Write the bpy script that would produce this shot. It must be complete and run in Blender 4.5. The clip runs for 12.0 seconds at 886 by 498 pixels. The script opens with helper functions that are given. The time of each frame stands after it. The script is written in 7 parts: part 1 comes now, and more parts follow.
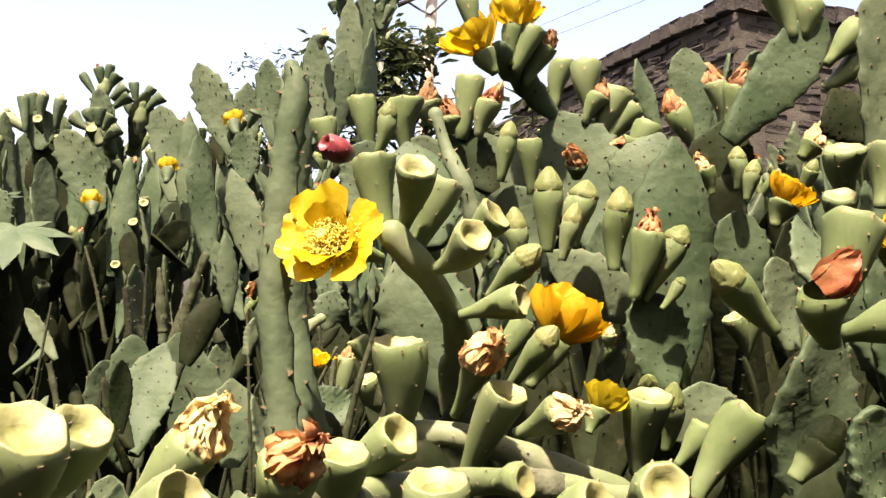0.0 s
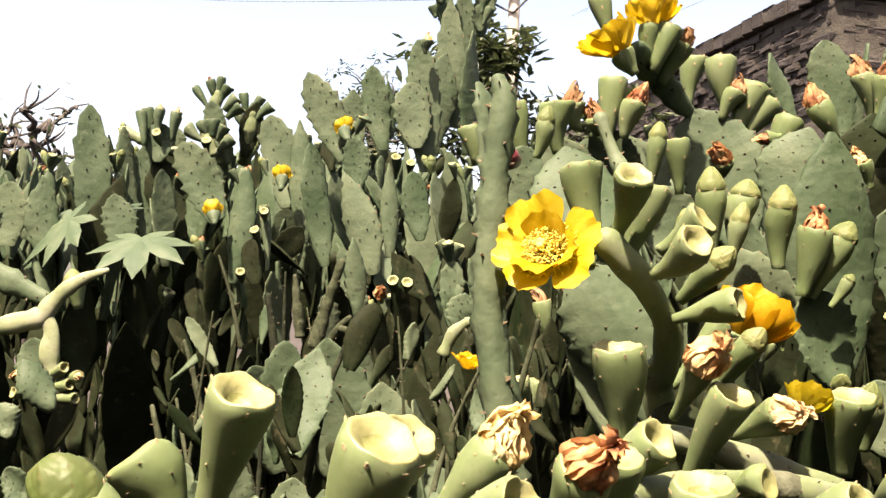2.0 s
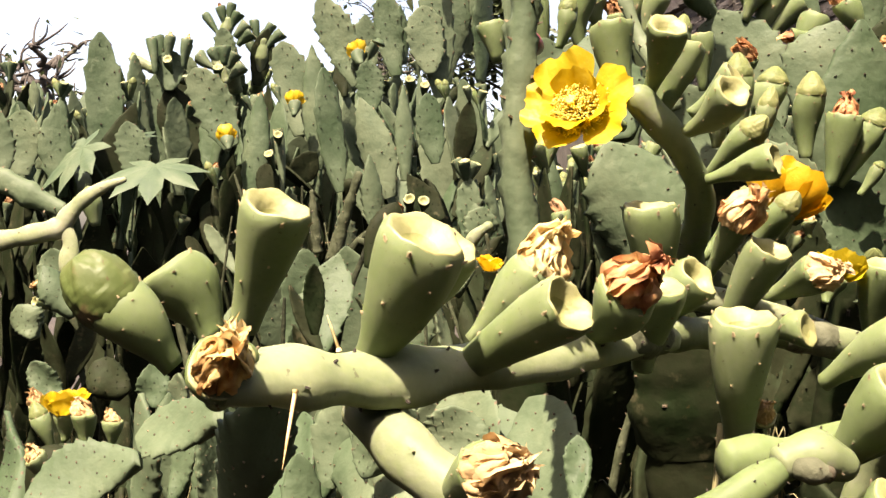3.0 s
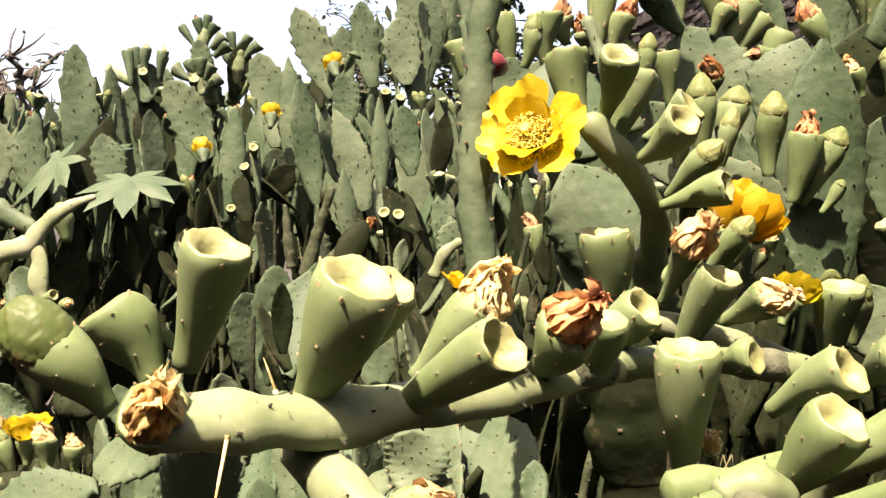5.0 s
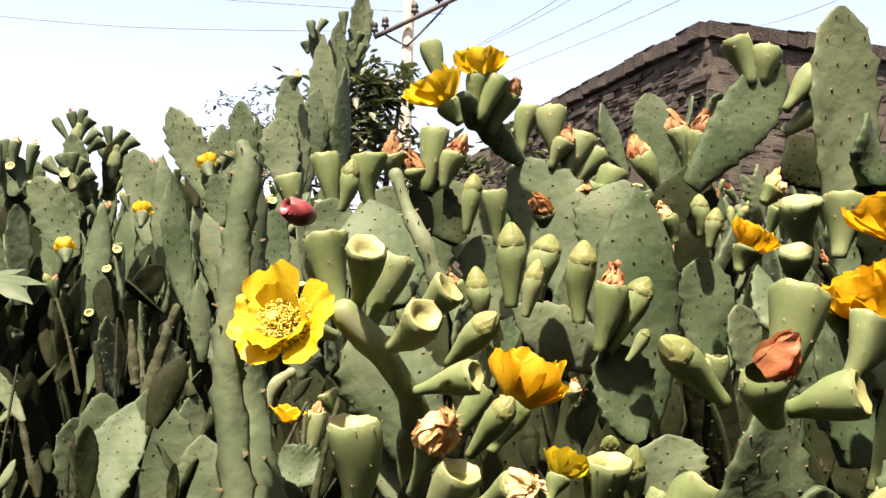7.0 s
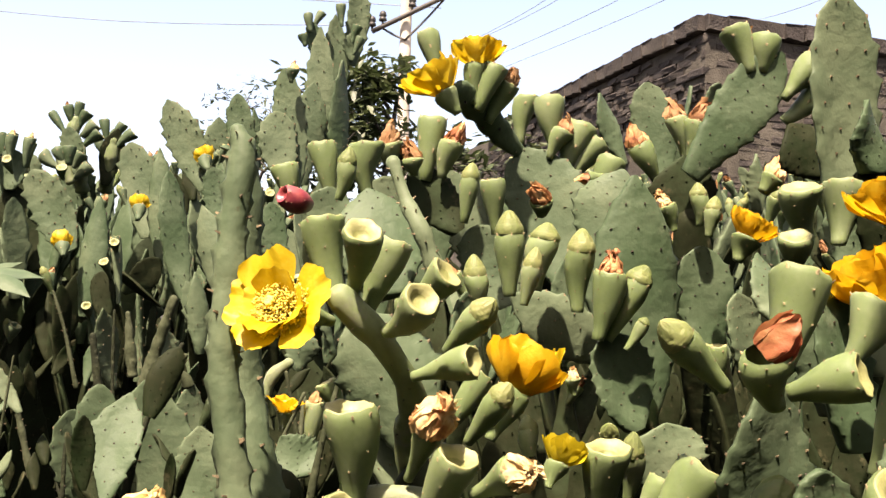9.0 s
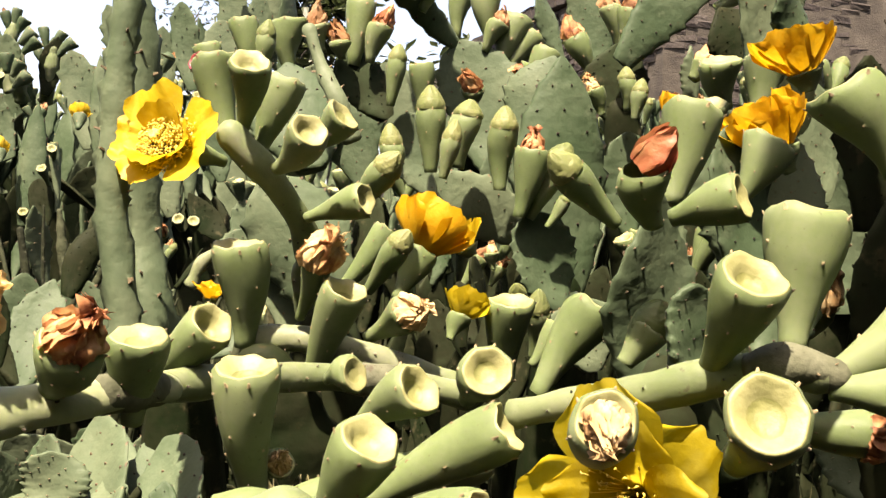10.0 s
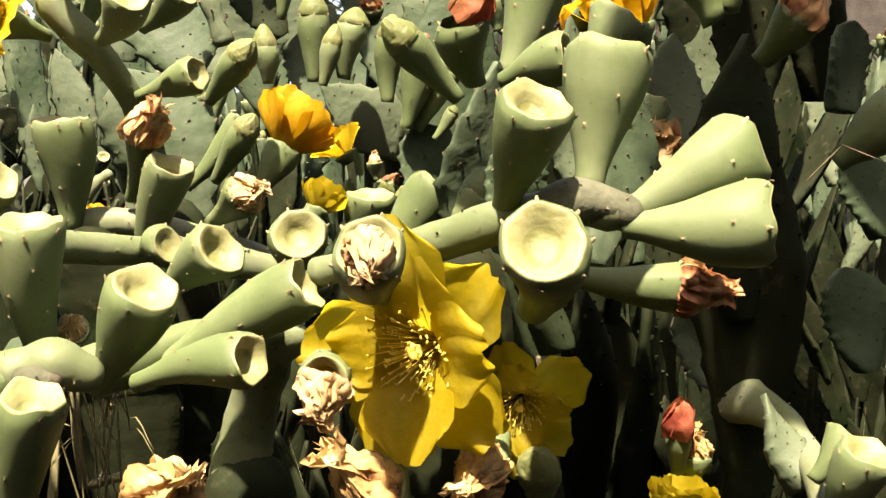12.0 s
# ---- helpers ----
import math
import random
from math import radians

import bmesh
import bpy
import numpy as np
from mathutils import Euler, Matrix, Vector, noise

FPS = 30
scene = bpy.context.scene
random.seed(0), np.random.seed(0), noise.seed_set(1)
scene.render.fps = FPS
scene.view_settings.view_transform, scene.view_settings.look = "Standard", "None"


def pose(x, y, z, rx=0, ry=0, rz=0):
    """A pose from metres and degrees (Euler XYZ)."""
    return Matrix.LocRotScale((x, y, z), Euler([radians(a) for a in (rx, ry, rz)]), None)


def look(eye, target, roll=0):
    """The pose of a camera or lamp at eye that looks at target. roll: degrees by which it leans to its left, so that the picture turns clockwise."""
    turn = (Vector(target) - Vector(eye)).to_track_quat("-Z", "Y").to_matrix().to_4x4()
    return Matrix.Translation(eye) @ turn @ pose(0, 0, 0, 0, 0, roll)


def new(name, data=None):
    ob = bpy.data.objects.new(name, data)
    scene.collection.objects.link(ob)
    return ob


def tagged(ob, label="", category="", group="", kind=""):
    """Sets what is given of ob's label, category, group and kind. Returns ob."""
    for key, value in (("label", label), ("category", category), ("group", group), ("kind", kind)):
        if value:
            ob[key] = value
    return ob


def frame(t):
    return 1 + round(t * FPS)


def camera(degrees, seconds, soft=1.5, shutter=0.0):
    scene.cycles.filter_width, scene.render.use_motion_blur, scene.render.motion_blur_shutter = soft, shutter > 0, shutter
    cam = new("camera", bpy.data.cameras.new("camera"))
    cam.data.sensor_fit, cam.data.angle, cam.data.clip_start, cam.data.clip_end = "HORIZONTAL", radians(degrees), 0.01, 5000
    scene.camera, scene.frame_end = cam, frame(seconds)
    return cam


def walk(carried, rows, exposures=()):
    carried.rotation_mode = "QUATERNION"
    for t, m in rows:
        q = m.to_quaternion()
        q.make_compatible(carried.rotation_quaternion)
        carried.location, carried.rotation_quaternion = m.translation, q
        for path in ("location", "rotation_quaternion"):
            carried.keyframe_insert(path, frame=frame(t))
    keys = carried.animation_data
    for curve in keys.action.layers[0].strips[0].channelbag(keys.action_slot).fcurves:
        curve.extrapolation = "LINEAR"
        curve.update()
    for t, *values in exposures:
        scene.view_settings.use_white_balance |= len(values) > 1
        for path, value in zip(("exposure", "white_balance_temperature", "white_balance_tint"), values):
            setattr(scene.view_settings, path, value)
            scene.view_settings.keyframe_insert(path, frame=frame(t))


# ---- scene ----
cam = camera(48.2, 12.0, soft=1.5)
PATH = [
    (0, (0.0262, -0.012, 1.4052), (-0.0363, 1.983, 1.5251), 2.90),
    (0.5, (0.0136, -0.018, 1.4186), (-0.0731, 1.975, 1.5662), 2.90),
    (1, (-0.0075, -0.013, 1.4172), (-0.1274, 1.979, 1.5578), 2.90),
    (1.5, (-0.0316, -0.022, 1.4139), (-0.1917, 1.967, 1.5488), 2.70),
    (2, (-0.0688, -0.037, 1.407), (-0.2976, 1.947, 1.5179), 1.80),
    (2.5, (-0.0879, -0.032, 1.3716), (-0.3497, 1.95, 1.4164), 1.80),
    (3, (-0.0805, -0.023, 1.3494), (-0.3309, 1.961, 1.3418), 1.20),
    (3.5, (-0.0715, -0.028, 1.3511), (-0.3058, 1.959, 1.343), 1.10),
    (3.7, (-0.0662, -0.032, 1.3599), (-0.292, 1.955, 1.3716), 1.30),
    (5.3, (-0.059, -0.024, 1.3657), (-0.2709, 1.965, 1.374), 0.80),
    (5.5, (-0.0519, -0.026, 1.3705), (-0.2623, 1.963, 1.3938), 0.60),
    (6, (-0.0032, -0.019, 1.3941), (-0.1253, 1.976, 1.4587), 1.30),
    (6.5, (0.0317, -0.016, 1.4231), (-0.0257, 1.98, 1.5458), 1.10),
    (7, (0.0473, -0.018, 1.4416), (0.0175, 1.974, 1.6176), 1.50),
    (9, (0.048, -0.011, 1.4346), (0.022, 1.982, 1.6004), 1.40),
    (9.5, (0.0645, -0.003, 1.4151), (0.0728, 1.994, 1.5259), 1.50),
    (10, (0.0982, 0.002, 1.3701), (0.1531, 2.001, 1.4015), 1.60),
    (10.5, (0.1317, 0.009, 1.3551), (0.2321, 2.006, 1.3671), 1.60),
    (11, (0.1554, 0.011, 1.3424), (0.2821, 2.007, 1.3316), 1.40),
    (11.5, (0.1669, 0.018, 1.328), (0.3092, 2.013, 1.2998), 1.60),
    (12, (0.1756, 0.024, 1.3178), (0.3323, 2.017, 1.2701), 1.40),
]
EXPOSURE = [(0.0, 2.49, 7750, 22), (3.7, 2.59, 7750, 22), (5.5, 2.56, 7750, 22), (6.5, 2.49, 7750, 22), (7.2, 2.47, 7750, 22), (9.0, 2.48, 7750, 21), (10.0, 2.52, 7750, 21), (12.0, 2.60, 7750, 20)]
walk(cam, [(t, look(eye, target, roll)) for t, eye, target, roll in PATH], EXPOSURE)

# ---- sky and sun ----
SUN_FROM = Vector((-0.20, -0.52, 1.0)).normalized()
world = bpy.data.worlds.new("sky")
scene.world = world
world.use_nodes = True
wn = world.node_tree.nodes
sky = wn.new("ShaderNodeTexSky")
sky.sky_type, sky.sun_disc = "NISHITA", False
sky.sun_elevation = math.asin(SUN_FROM.z)
sky.sun_rotation = math.atan2(SUN_FROM.x, SUN_FROM.y)
sky.air_density, sky.dust_density, sky.ozone_density = 1.0, 3.5, 0.2
wn["Background"].inputs["Strength"].default_value = 0.078
world.node_tree.links.new(sky.outputs["Color"], wn["Background"].inputs["Color"])
sun = new("sun", bpy.data.lights.new("sun", "SUN"))
sun.data.energy, sun.data.angle, sun.data.color = 5.0, radians(1.2), (1.0, 0.95, 0.86)
sun.matrix_world = Matrix.Translation((2, -3, 8)) @ SUN_FROM.to_track_quat("Z", "Y").to_matrix().to_4x4()


# ---- materials ----
def material(name, stops, scale=30.0, fine=220.0, rough=0.5, bump=0.15, bump_scale=150.0, spread=0.25, blotch=None, translucent=0.0, spec=0.4, stretch=(1, 1, 1), flesh=0.0):
    """Noise at two scales through a ramp of base colours, shifted from object to object, with a fine bump."""
    m = bpy.data.materials.new(name)
    m.use_nodes = True
    nt = m.node_tree
    n, link = nt.nodes, nt.links.new
    b = n["Principled BSDF"]
    geo, info = n.new("ShaderNodeNewGeometry"), n.new("ShaderNodeObjectInfo")
    mp = n.new("ShaderNodeMapping")
    mp.inputs["Scale"].default_value = stretch
    link(geo.outputs["Position"], mp.inputs["Vector"])
    big, small = n.new("ShaderNodeTexNoise"), n.new("ShaderNodeTexNoise")
    big.inputs["Scale"].default_value, big.inputs["Detail"].default_value = scale, 3
    small.inputs["Scale"].default_value, small.inputs["Detail"].default_value = fine, 2
    for x in (big, small):
        link(mp.outputs["Vector"], x.inputs["Vector"])
    add = n.new("ShaderNodeMath")
    add.operation = "MULTIPLY_ADD"
    link(small.outputs["Fac"], add.inputs[0])
    add.inputs[1].default_value = 0.3
    link(big.outputs["Fac"], add.inputs[2])
    rnd = n.new("ShaderNodeMath")
    rnd.operation = "MULTIPLY_ADD"
    link(info.outputs["Random"], rnd.inputs[0])
    rnd.inputs[1].default_value = spread
    link(add.outputs[0], rnd.inputs[2])
    sub = n.new("ShaderNodeMath")
    sub.operation = "SUBTRACT"
    link(rnd.outputs[0], sub.inputs[0])
    sub.inputs[1].default_value = 0.15 + spread / 2
    ramp = n.new("ShaderNodeValToRGB")
    r = ramp.color_ramp
    r.elements[0].position, r.elements[1].position = stops[0][0], stops[-1][0]
    r.elements[0].color, r.elements[1].color = (*stops[0][1], 1), (*stops[-1][1], 1)
    for p, c in stops[1:-1]:
        r.elements.new(p).color = (*c, 1)
    link(sub.outputs[0], ramp.inputs["Fac"])
    colour = ramp.outputs["Color"]
    if blotch:
        # corky scars and dust: (colour, scale, threshold, strength)
        bn = n.new("ShaderNodeTexNoise")
        bn.inputs["Scale"].default_value, bn.inputs["Detail"].default_value, bn.inputs["Roughness"].default_value = blotch[1], 5, 0.65
        br = n.new("ShaderNodeMapRange")
        br.inputs["From Min"].default_value, br.inputs["From Max"].default_value = blotch[2], blotch[2] + 0.08
        br.inputs["To Max"].default_value = blotch[3]
        mix = n.new("ShaderNodeMix")
        mix.data_type = "RGBA"
        link(geo.outputs["Position"], bn.inputs["Vector"])
        link(bn.outputs["Fac"], br.inputs["Value"])
        link(br.outputs["Result"], mix.inputs["Factor"])
        link(colour, mix.inputs["A"])
        mix.inputs["B"].default_value = (*blotch[0], 1)
        colour = mix.outputs["Result"]
        sn, sr, mix2 = n.new("ShaderNodeTexNoise"), n.new("ShaderNodeMapRange"), n.new("ShaderNodeMix")
        sn.inputs["Scale"].default_value, sn.inputs["Detail"].default_value, sn.inputs["Roughness"].default_value = blotch[1] * 6, 3, 0.6
        sr.inputs["From Min"].default_value, sr.inputs["From Max"].default_value, sr.inputs["To Max"].default_value = 0.66, 0.72, 0.65
        mix2.data_type = "RGBA"
        link(geo.outputs["Position"], sn.inputs["Vector"])
        link(sn.outputs["Fac"], sr.inputs["Value"])
        link(sr.outputs["Result"], mix2.inputs["Factor"])
        link(colour, mix2.inputs["A"])
        mix2.inputs["B"].default_value = (blotch[0][0] * 0.45, blotch[0][1] * 0.38, blotch[0][2] * 0.3, 1)
        colour = mix2.outputs["Result"]
    link(colour, b.inputs["Base Color"])
    b.inputs["Specular IOR Level"].default_value = spec
    if flesh:
        b.inputs["Subsurface Weight"].default_value = flesh
        b.inputs["Subsurface Radius"].default_value = (0.8, 1.0, 0.35)
        b.inputs["Subsurface Scale"].default_value = 0.006
    rr = n.new("ShaderNodeMapRange")
    link(small.outputs["Fac"], rr.inputs["Value"])
    rr.inputs["To Min"].default_value, rr.inputs["To Max"].default_value = max(rough - 0.12, 0.05), min(rough + 0.12, 1)
    link(rr.outputs["Result"], b.inputs["Roughness"])
    bt = n.new("ShaderNodeTexNoise")
    bt.inputs["Scale"].default_value, bt.inputs["Detail"].default_value = bump_scale, 4
    link(mp.outputs["Vector"], bt.inputs["Vector"])
    bp = n.new("ShaderNodeBump")
    bp.inputs["Strength"].default_value, bp.inputs["Distance"].default_value = bump, 0.6 / bump_scale
    link(bt.outputs["Fac"], bp.inputs["Height"])
    link(bp.outputs["Normal"], b.inputs["Normal"])
    if translucent:
        tr, ms = n.new("ShaderNodeBsdfTranslucent"), n.new("ShaderNodeMixShader")
        link(colour, tr.inputs["Color"])
        link(bp.outputs["Normal"], tr.inputs["Normal"])
        ms.inputs["Fac"].default_value = translucent
        link(b.outputs["BSDF"], ms.inputs[1])
        link(tr.outputs["BSDF"], ms.inputs[2])
        link(ms.outputs["Shader"], n["Material Output"].inputs["Surface"])
    return m


M_PAD = material("pad_skin", [(0.25, (0.025, 0.042, 0.020)), (0.5, (0.043, 0.062, 0.034)), (0.75, (0.065, 0.084, 0.048))], 9, 120, 0.6, 0.22, 34, 0.4, ((0.082, 0.102, 0.062), 26, 0.62, 0.5), spec=0.12)
# old corky pads and stems, darkened further to put shade into the colour
M_OLD_SHADE = material("old_shaded_pad_skin", [(0.25, (0.005, 0.009, 0.003)), (0.5, (0.011, 0.013, 0.006)), (0.8, (0.016, 0.024, 0.011))], 12, 110, 0.65, 0.16, 40, 0.3, ((0.049, 0.045, 0.024), 30, 0.6, 0.6), spec=0.04)
M_FRUIT = material("fruit_skin", [(0.25, (0.061, 0.085, 0.034)), (0.5, (0.080, 0.107, 0.046)), (0.75, (0.101, 0.125, 0.062))], 25, 260, 0.55, 0.06, 260, 0.3, ((0.116, 0.136, 0.080), 70, 0.64, 0.4), spec=0.12, flesh=0.35)
M_STEM = material("stem_skin", [(0.25, (0.071, 0.093, 0.043)), (0.5, (0.100, 0.120, 0.062)), (0.75, (0.132, 0.143, 0.090))], 18, 200, 0.5, 0.12, 50, 0.2, ((0.104, 0.106, 0.080), 30, 0.6, 0.6), spec=0.12, flesh=0.3)
# M_STEM with its colours scaled up, for a few paler branches
M_PALE_STEM = material("pale_stem_skin", [(0.25, (0.104, 0.129, 0.066)), (0.5, (0.148, 0.167, 0.094)), (0.75, (0.195, 0.199, 0.138))], 18, 200, 0.5, 0.12, 50, 0.2, ((0.104, 0.106, 0.080), 30, 0.6, 0.6), spec=0.12, flesh=0.3)
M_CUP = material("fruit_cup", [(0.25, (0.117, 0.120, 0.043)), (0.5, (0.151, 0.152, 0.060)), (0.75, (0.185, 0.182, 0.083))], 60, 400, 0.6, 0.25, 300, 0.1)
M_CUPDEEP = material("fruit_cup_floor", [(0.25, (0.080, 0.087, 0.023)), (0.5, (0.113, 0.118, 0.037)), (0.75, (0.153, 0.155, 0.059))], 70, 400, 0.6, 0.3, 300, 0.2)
M_CORK = material("corky_stem", [(0.25, (0.036, 0.040, 0.023)), (0.5, (0.062, 0.066, 0.041)), (0.75, (0.089, 0.094, 0.062))], 60, 260, 0.8, 0.4, 160, 0.1, ((0.035, 0.022, 0.016), 60, 0.6, 0.7), spec=0.1)
M_AREOLE = material("areole", [(0.3, (0.017, 0.012, 0.007)), (0.7, (0.111, 0.083, 0.045))], 120, 600, 0.85, 0.4, 900, 0.6)
M_PALE_AREOLE = material("pale_areole", [(0.3, (0.075, 0.055, 0.026)), (0.7, (0.210, 0.165, 0.088))], 120, 600, 0.85, 0.4, 900, 0.5)
M_BUD = material("bud_scales", [(0.25, (0.061, 0.077, 0.028)), (0.5, (0.085, 0.099, 0.036)), (0.75, (0.113, 0.119, 0.048))], 60, 300, 0.55, 0.1, 300, 0.4, spec=0.12, flesh=0.2)
M_BULB = material("olive_bud", [(0.25, (0.035, 0.051, 0.013)), (0.5, (0.043, 0.060, 0.016)), (0.75, (0.054, 0.060, 0.020)), (1.0, (0.071, 0.048, 0.023))], 30, 260, 0.55, 0.08, 120, 0.1, ((0.101, 0.052, 0.030), 40, 0.62, 0.5), spec=0.2)
M_YELLOW = material("yellow_petal", [(0.2, (0.431, 0.273, 0.006)), (0.5, (0.475, 0.333, 0.016)), (0.8, (0.509, 0.393, 0.048))], 45, 300, 0.5, 0.2, 260, 0.1, None, 0.5, 0.3)
M_ORANGE = material("orange_petal", [(0.2, (0.450, 0.219, 0.006)), (0.5, (0.497, 0.289, 0.011)), (0.8, (0.531, 0.358, 0.029))], 45, 300, 0.5, 0.2, 260, 0.1, None, 0.5, 0.3)
M_GOLDEN = material("golden_petal", [(0.2, (0.36, 0.27, 0.010)), (0.5, (0.42, 0.33, 0.016)), (0.8, (0.47, 0.39, 0.05))], 45, 300, 0.5, 0.2, 260, 0.1, None, 0.75, 0.2)
M_ANTHER = material("anther", [(0.3, (0.72, 0.56, 0.07)), (0.7, (0.78, 0.66, 0.18))], 300, 900, 0.7, 0.1, 900, 0.1, None, 0.5)
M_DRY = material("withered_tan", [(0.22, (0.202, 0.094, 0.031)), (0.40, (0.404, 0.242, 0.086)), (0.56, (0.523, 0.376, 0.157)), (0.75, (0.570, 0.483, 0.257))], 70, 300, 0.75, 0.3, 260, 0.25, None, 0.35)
# M_DRY darkened for the farther flowers: shade put into the colour
M_DRY_DIMMED = material("withered_tan_dimmed", [(0.22, (0.097, 0.033, 0.011)), (0.40, (0.194, 0.085, 0.030)), (0.56, (0.251, 0.132, 0.054)), (0.75, (0.274, 0.170, 0.089))], 70, 300, 0.75, 0.3, 260, 0.25, None, 0.35)
M_DRYRED = material("withered_red", [(0.22, (0.16, 0.045, 0.022)), (0.40, (0.35, 0.15, 0.060)), (0.54, (0.43, 0.26, 0.11)), (0.75, (0.46, 0.35, 0.18))], 60, 280, 0.72, 0.3, 260, 0.25, None, 0.35)
M_DRYPALE = material("withered_pale", [(0.25, (0.204, 0.108, 0.042)), (0.45, (0.372, 0.240, 0.102)), (0.75, (0.480, 0.360, 0.192))], 60, 260, 0.8, 0.3, 260, 0.2, None, 0.3)
M_POD = material("wilted_salmon", [(0.25, (0.137, 0.023, 0.013)), (0.42, (0.228, 0.049, 0.024)), (0.58, (0.262, 0.090, 0.039)), (0.8, (0.251, 0.137, 0.056))], 30, 240, 0.55, 0.3, 120, 0.15, None, 0.3)
M_REDFRUIT = material("ripe_fruit", [(0.25, (0.057, 0.005, 0.009)), (0.5, (0.114, 0.013, 0.019)), (0.75, (0.162, 0.035, 0.028))], 60, 300, 0.45, 0.1, 300, 0.1)
M_SPINE = material("spine", [(0.3, (0.324, 0.202, 0.072)), (0.7, (0.504, 0.396, 0.216))], 200, 600, 0.6, 0.1, 600, 0.1)
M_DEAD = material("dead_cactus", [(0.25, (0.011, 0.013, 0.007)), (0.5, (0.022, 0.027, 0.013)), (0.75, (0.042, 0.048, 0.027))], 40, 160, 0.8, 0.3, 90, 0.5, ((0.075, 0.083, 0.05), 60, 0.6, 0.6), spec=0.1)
M_LEAF = material("castor_leaf", [(0.25, (0.027, 0.045, 0.027)), (0.5, (0.041, 0.065, 0.035)), (0.75, (0.064, 0.086, 0.050))], 12, 120, 0.6, 0.15, 80, 0.2, None, 0.2, 0.2)
M_TREELEAF = material("tree_leaf", [(0.25, (0.015, 0.024, 0.007)), (0.5, (0.030, 0.044, 0.015)), (0.75, (0.059, 0.071, 0.030))], 6, 60, 0.55, 0.1, 60, 0.2, None, 0.25)
M_BARK = material("bark", [(0.25, (0.018, 0.014, 0.011)), (0.5, (0.036, 0.030, 0.024)), (0.75, (0.061, 0.056, 0.047))], 15, 90, 0.85, 0.6, 90, 0.2)
M_SOIL = material("soil", [(0.25, (0.013, 0.010, 0.007)), (0.5, (0.024, 0.018, 0.013)), (0.75, (0.040, 0.033, 0.024))], 1.5, 30, 0.95, 0.8, 30, 0.0, ((0.017, 0.018, 0.009), 3, 0.55, 0.7))
M_GRASS = material("dry_grass", [(0.25, (0.083, 0.077, 0.030)), (0.5, (0.166, 0.148, 0.065)), (0.75, (0.266, 0.236, 0.130))], 10, 90, 0.8, 0.1, 90, 0.4)
M_BRICK = material("brick", [(0.2, (0.008, 0.005, 0.004)), (0.5, (0.014, 0.010, 0.008)), (0.8, (0.024, 0.019, 0.014))], 5, 45, 0.9, 0.9, 40, 0.6, ((0.042, 0.036, 0.031), 3, 0.55, 0.6))
M_MORTAR = material("mortar", [(0.25, (0.018, 0.015, 0.011)), (0.5, (0.033, 0.028, 0.020)), (0.75, (0.053, 0.046, 0.036))], 6, 60, 0.95, 0.9, 60, 0.0)
M_CONCRETE = material("concrete_pole", [(0.25, (0.212, 0.183, 0.148)), (0.5, (0.284, 0.254, 0.212)), (0.75, (0.343, 0.313, 0.271))], 2, 40, 0.85, 0.3, 40, 0.0)
M_STEEL = material("rusty_steel", [(0.25, (0.008, 0.007, 0.006)), (0.5, (0.015, 0.013, 0.011)), (0.75, (0.028, 0.023, 0.019))], 4, 60, 0.6, 0.2, 60, 0.1)
M_WIRE = material("wire", [(0.3, (0.058, 0.058, 0.065)), (0.7, (0.115, 0.115, 0.122))], 4, 60, 0.5, 0.05, 60, 0.1)


# ---- mesh helpers ----
def mesh_of(name, verts, faces, mats, index=None, smooth=True):
    me = bpy.data.meshes.new(name)
    me.from_pydata([tuple(v) for v in verts], [], faces)
    for m in mats:
        me.materials.append(m)
    if index is not None:
        me.polygons.foreach_set("material_index", index)
    me.polygons.foreach_set("use_smooth", [smooth] * len(me.polygons))
    me.update()
    return me


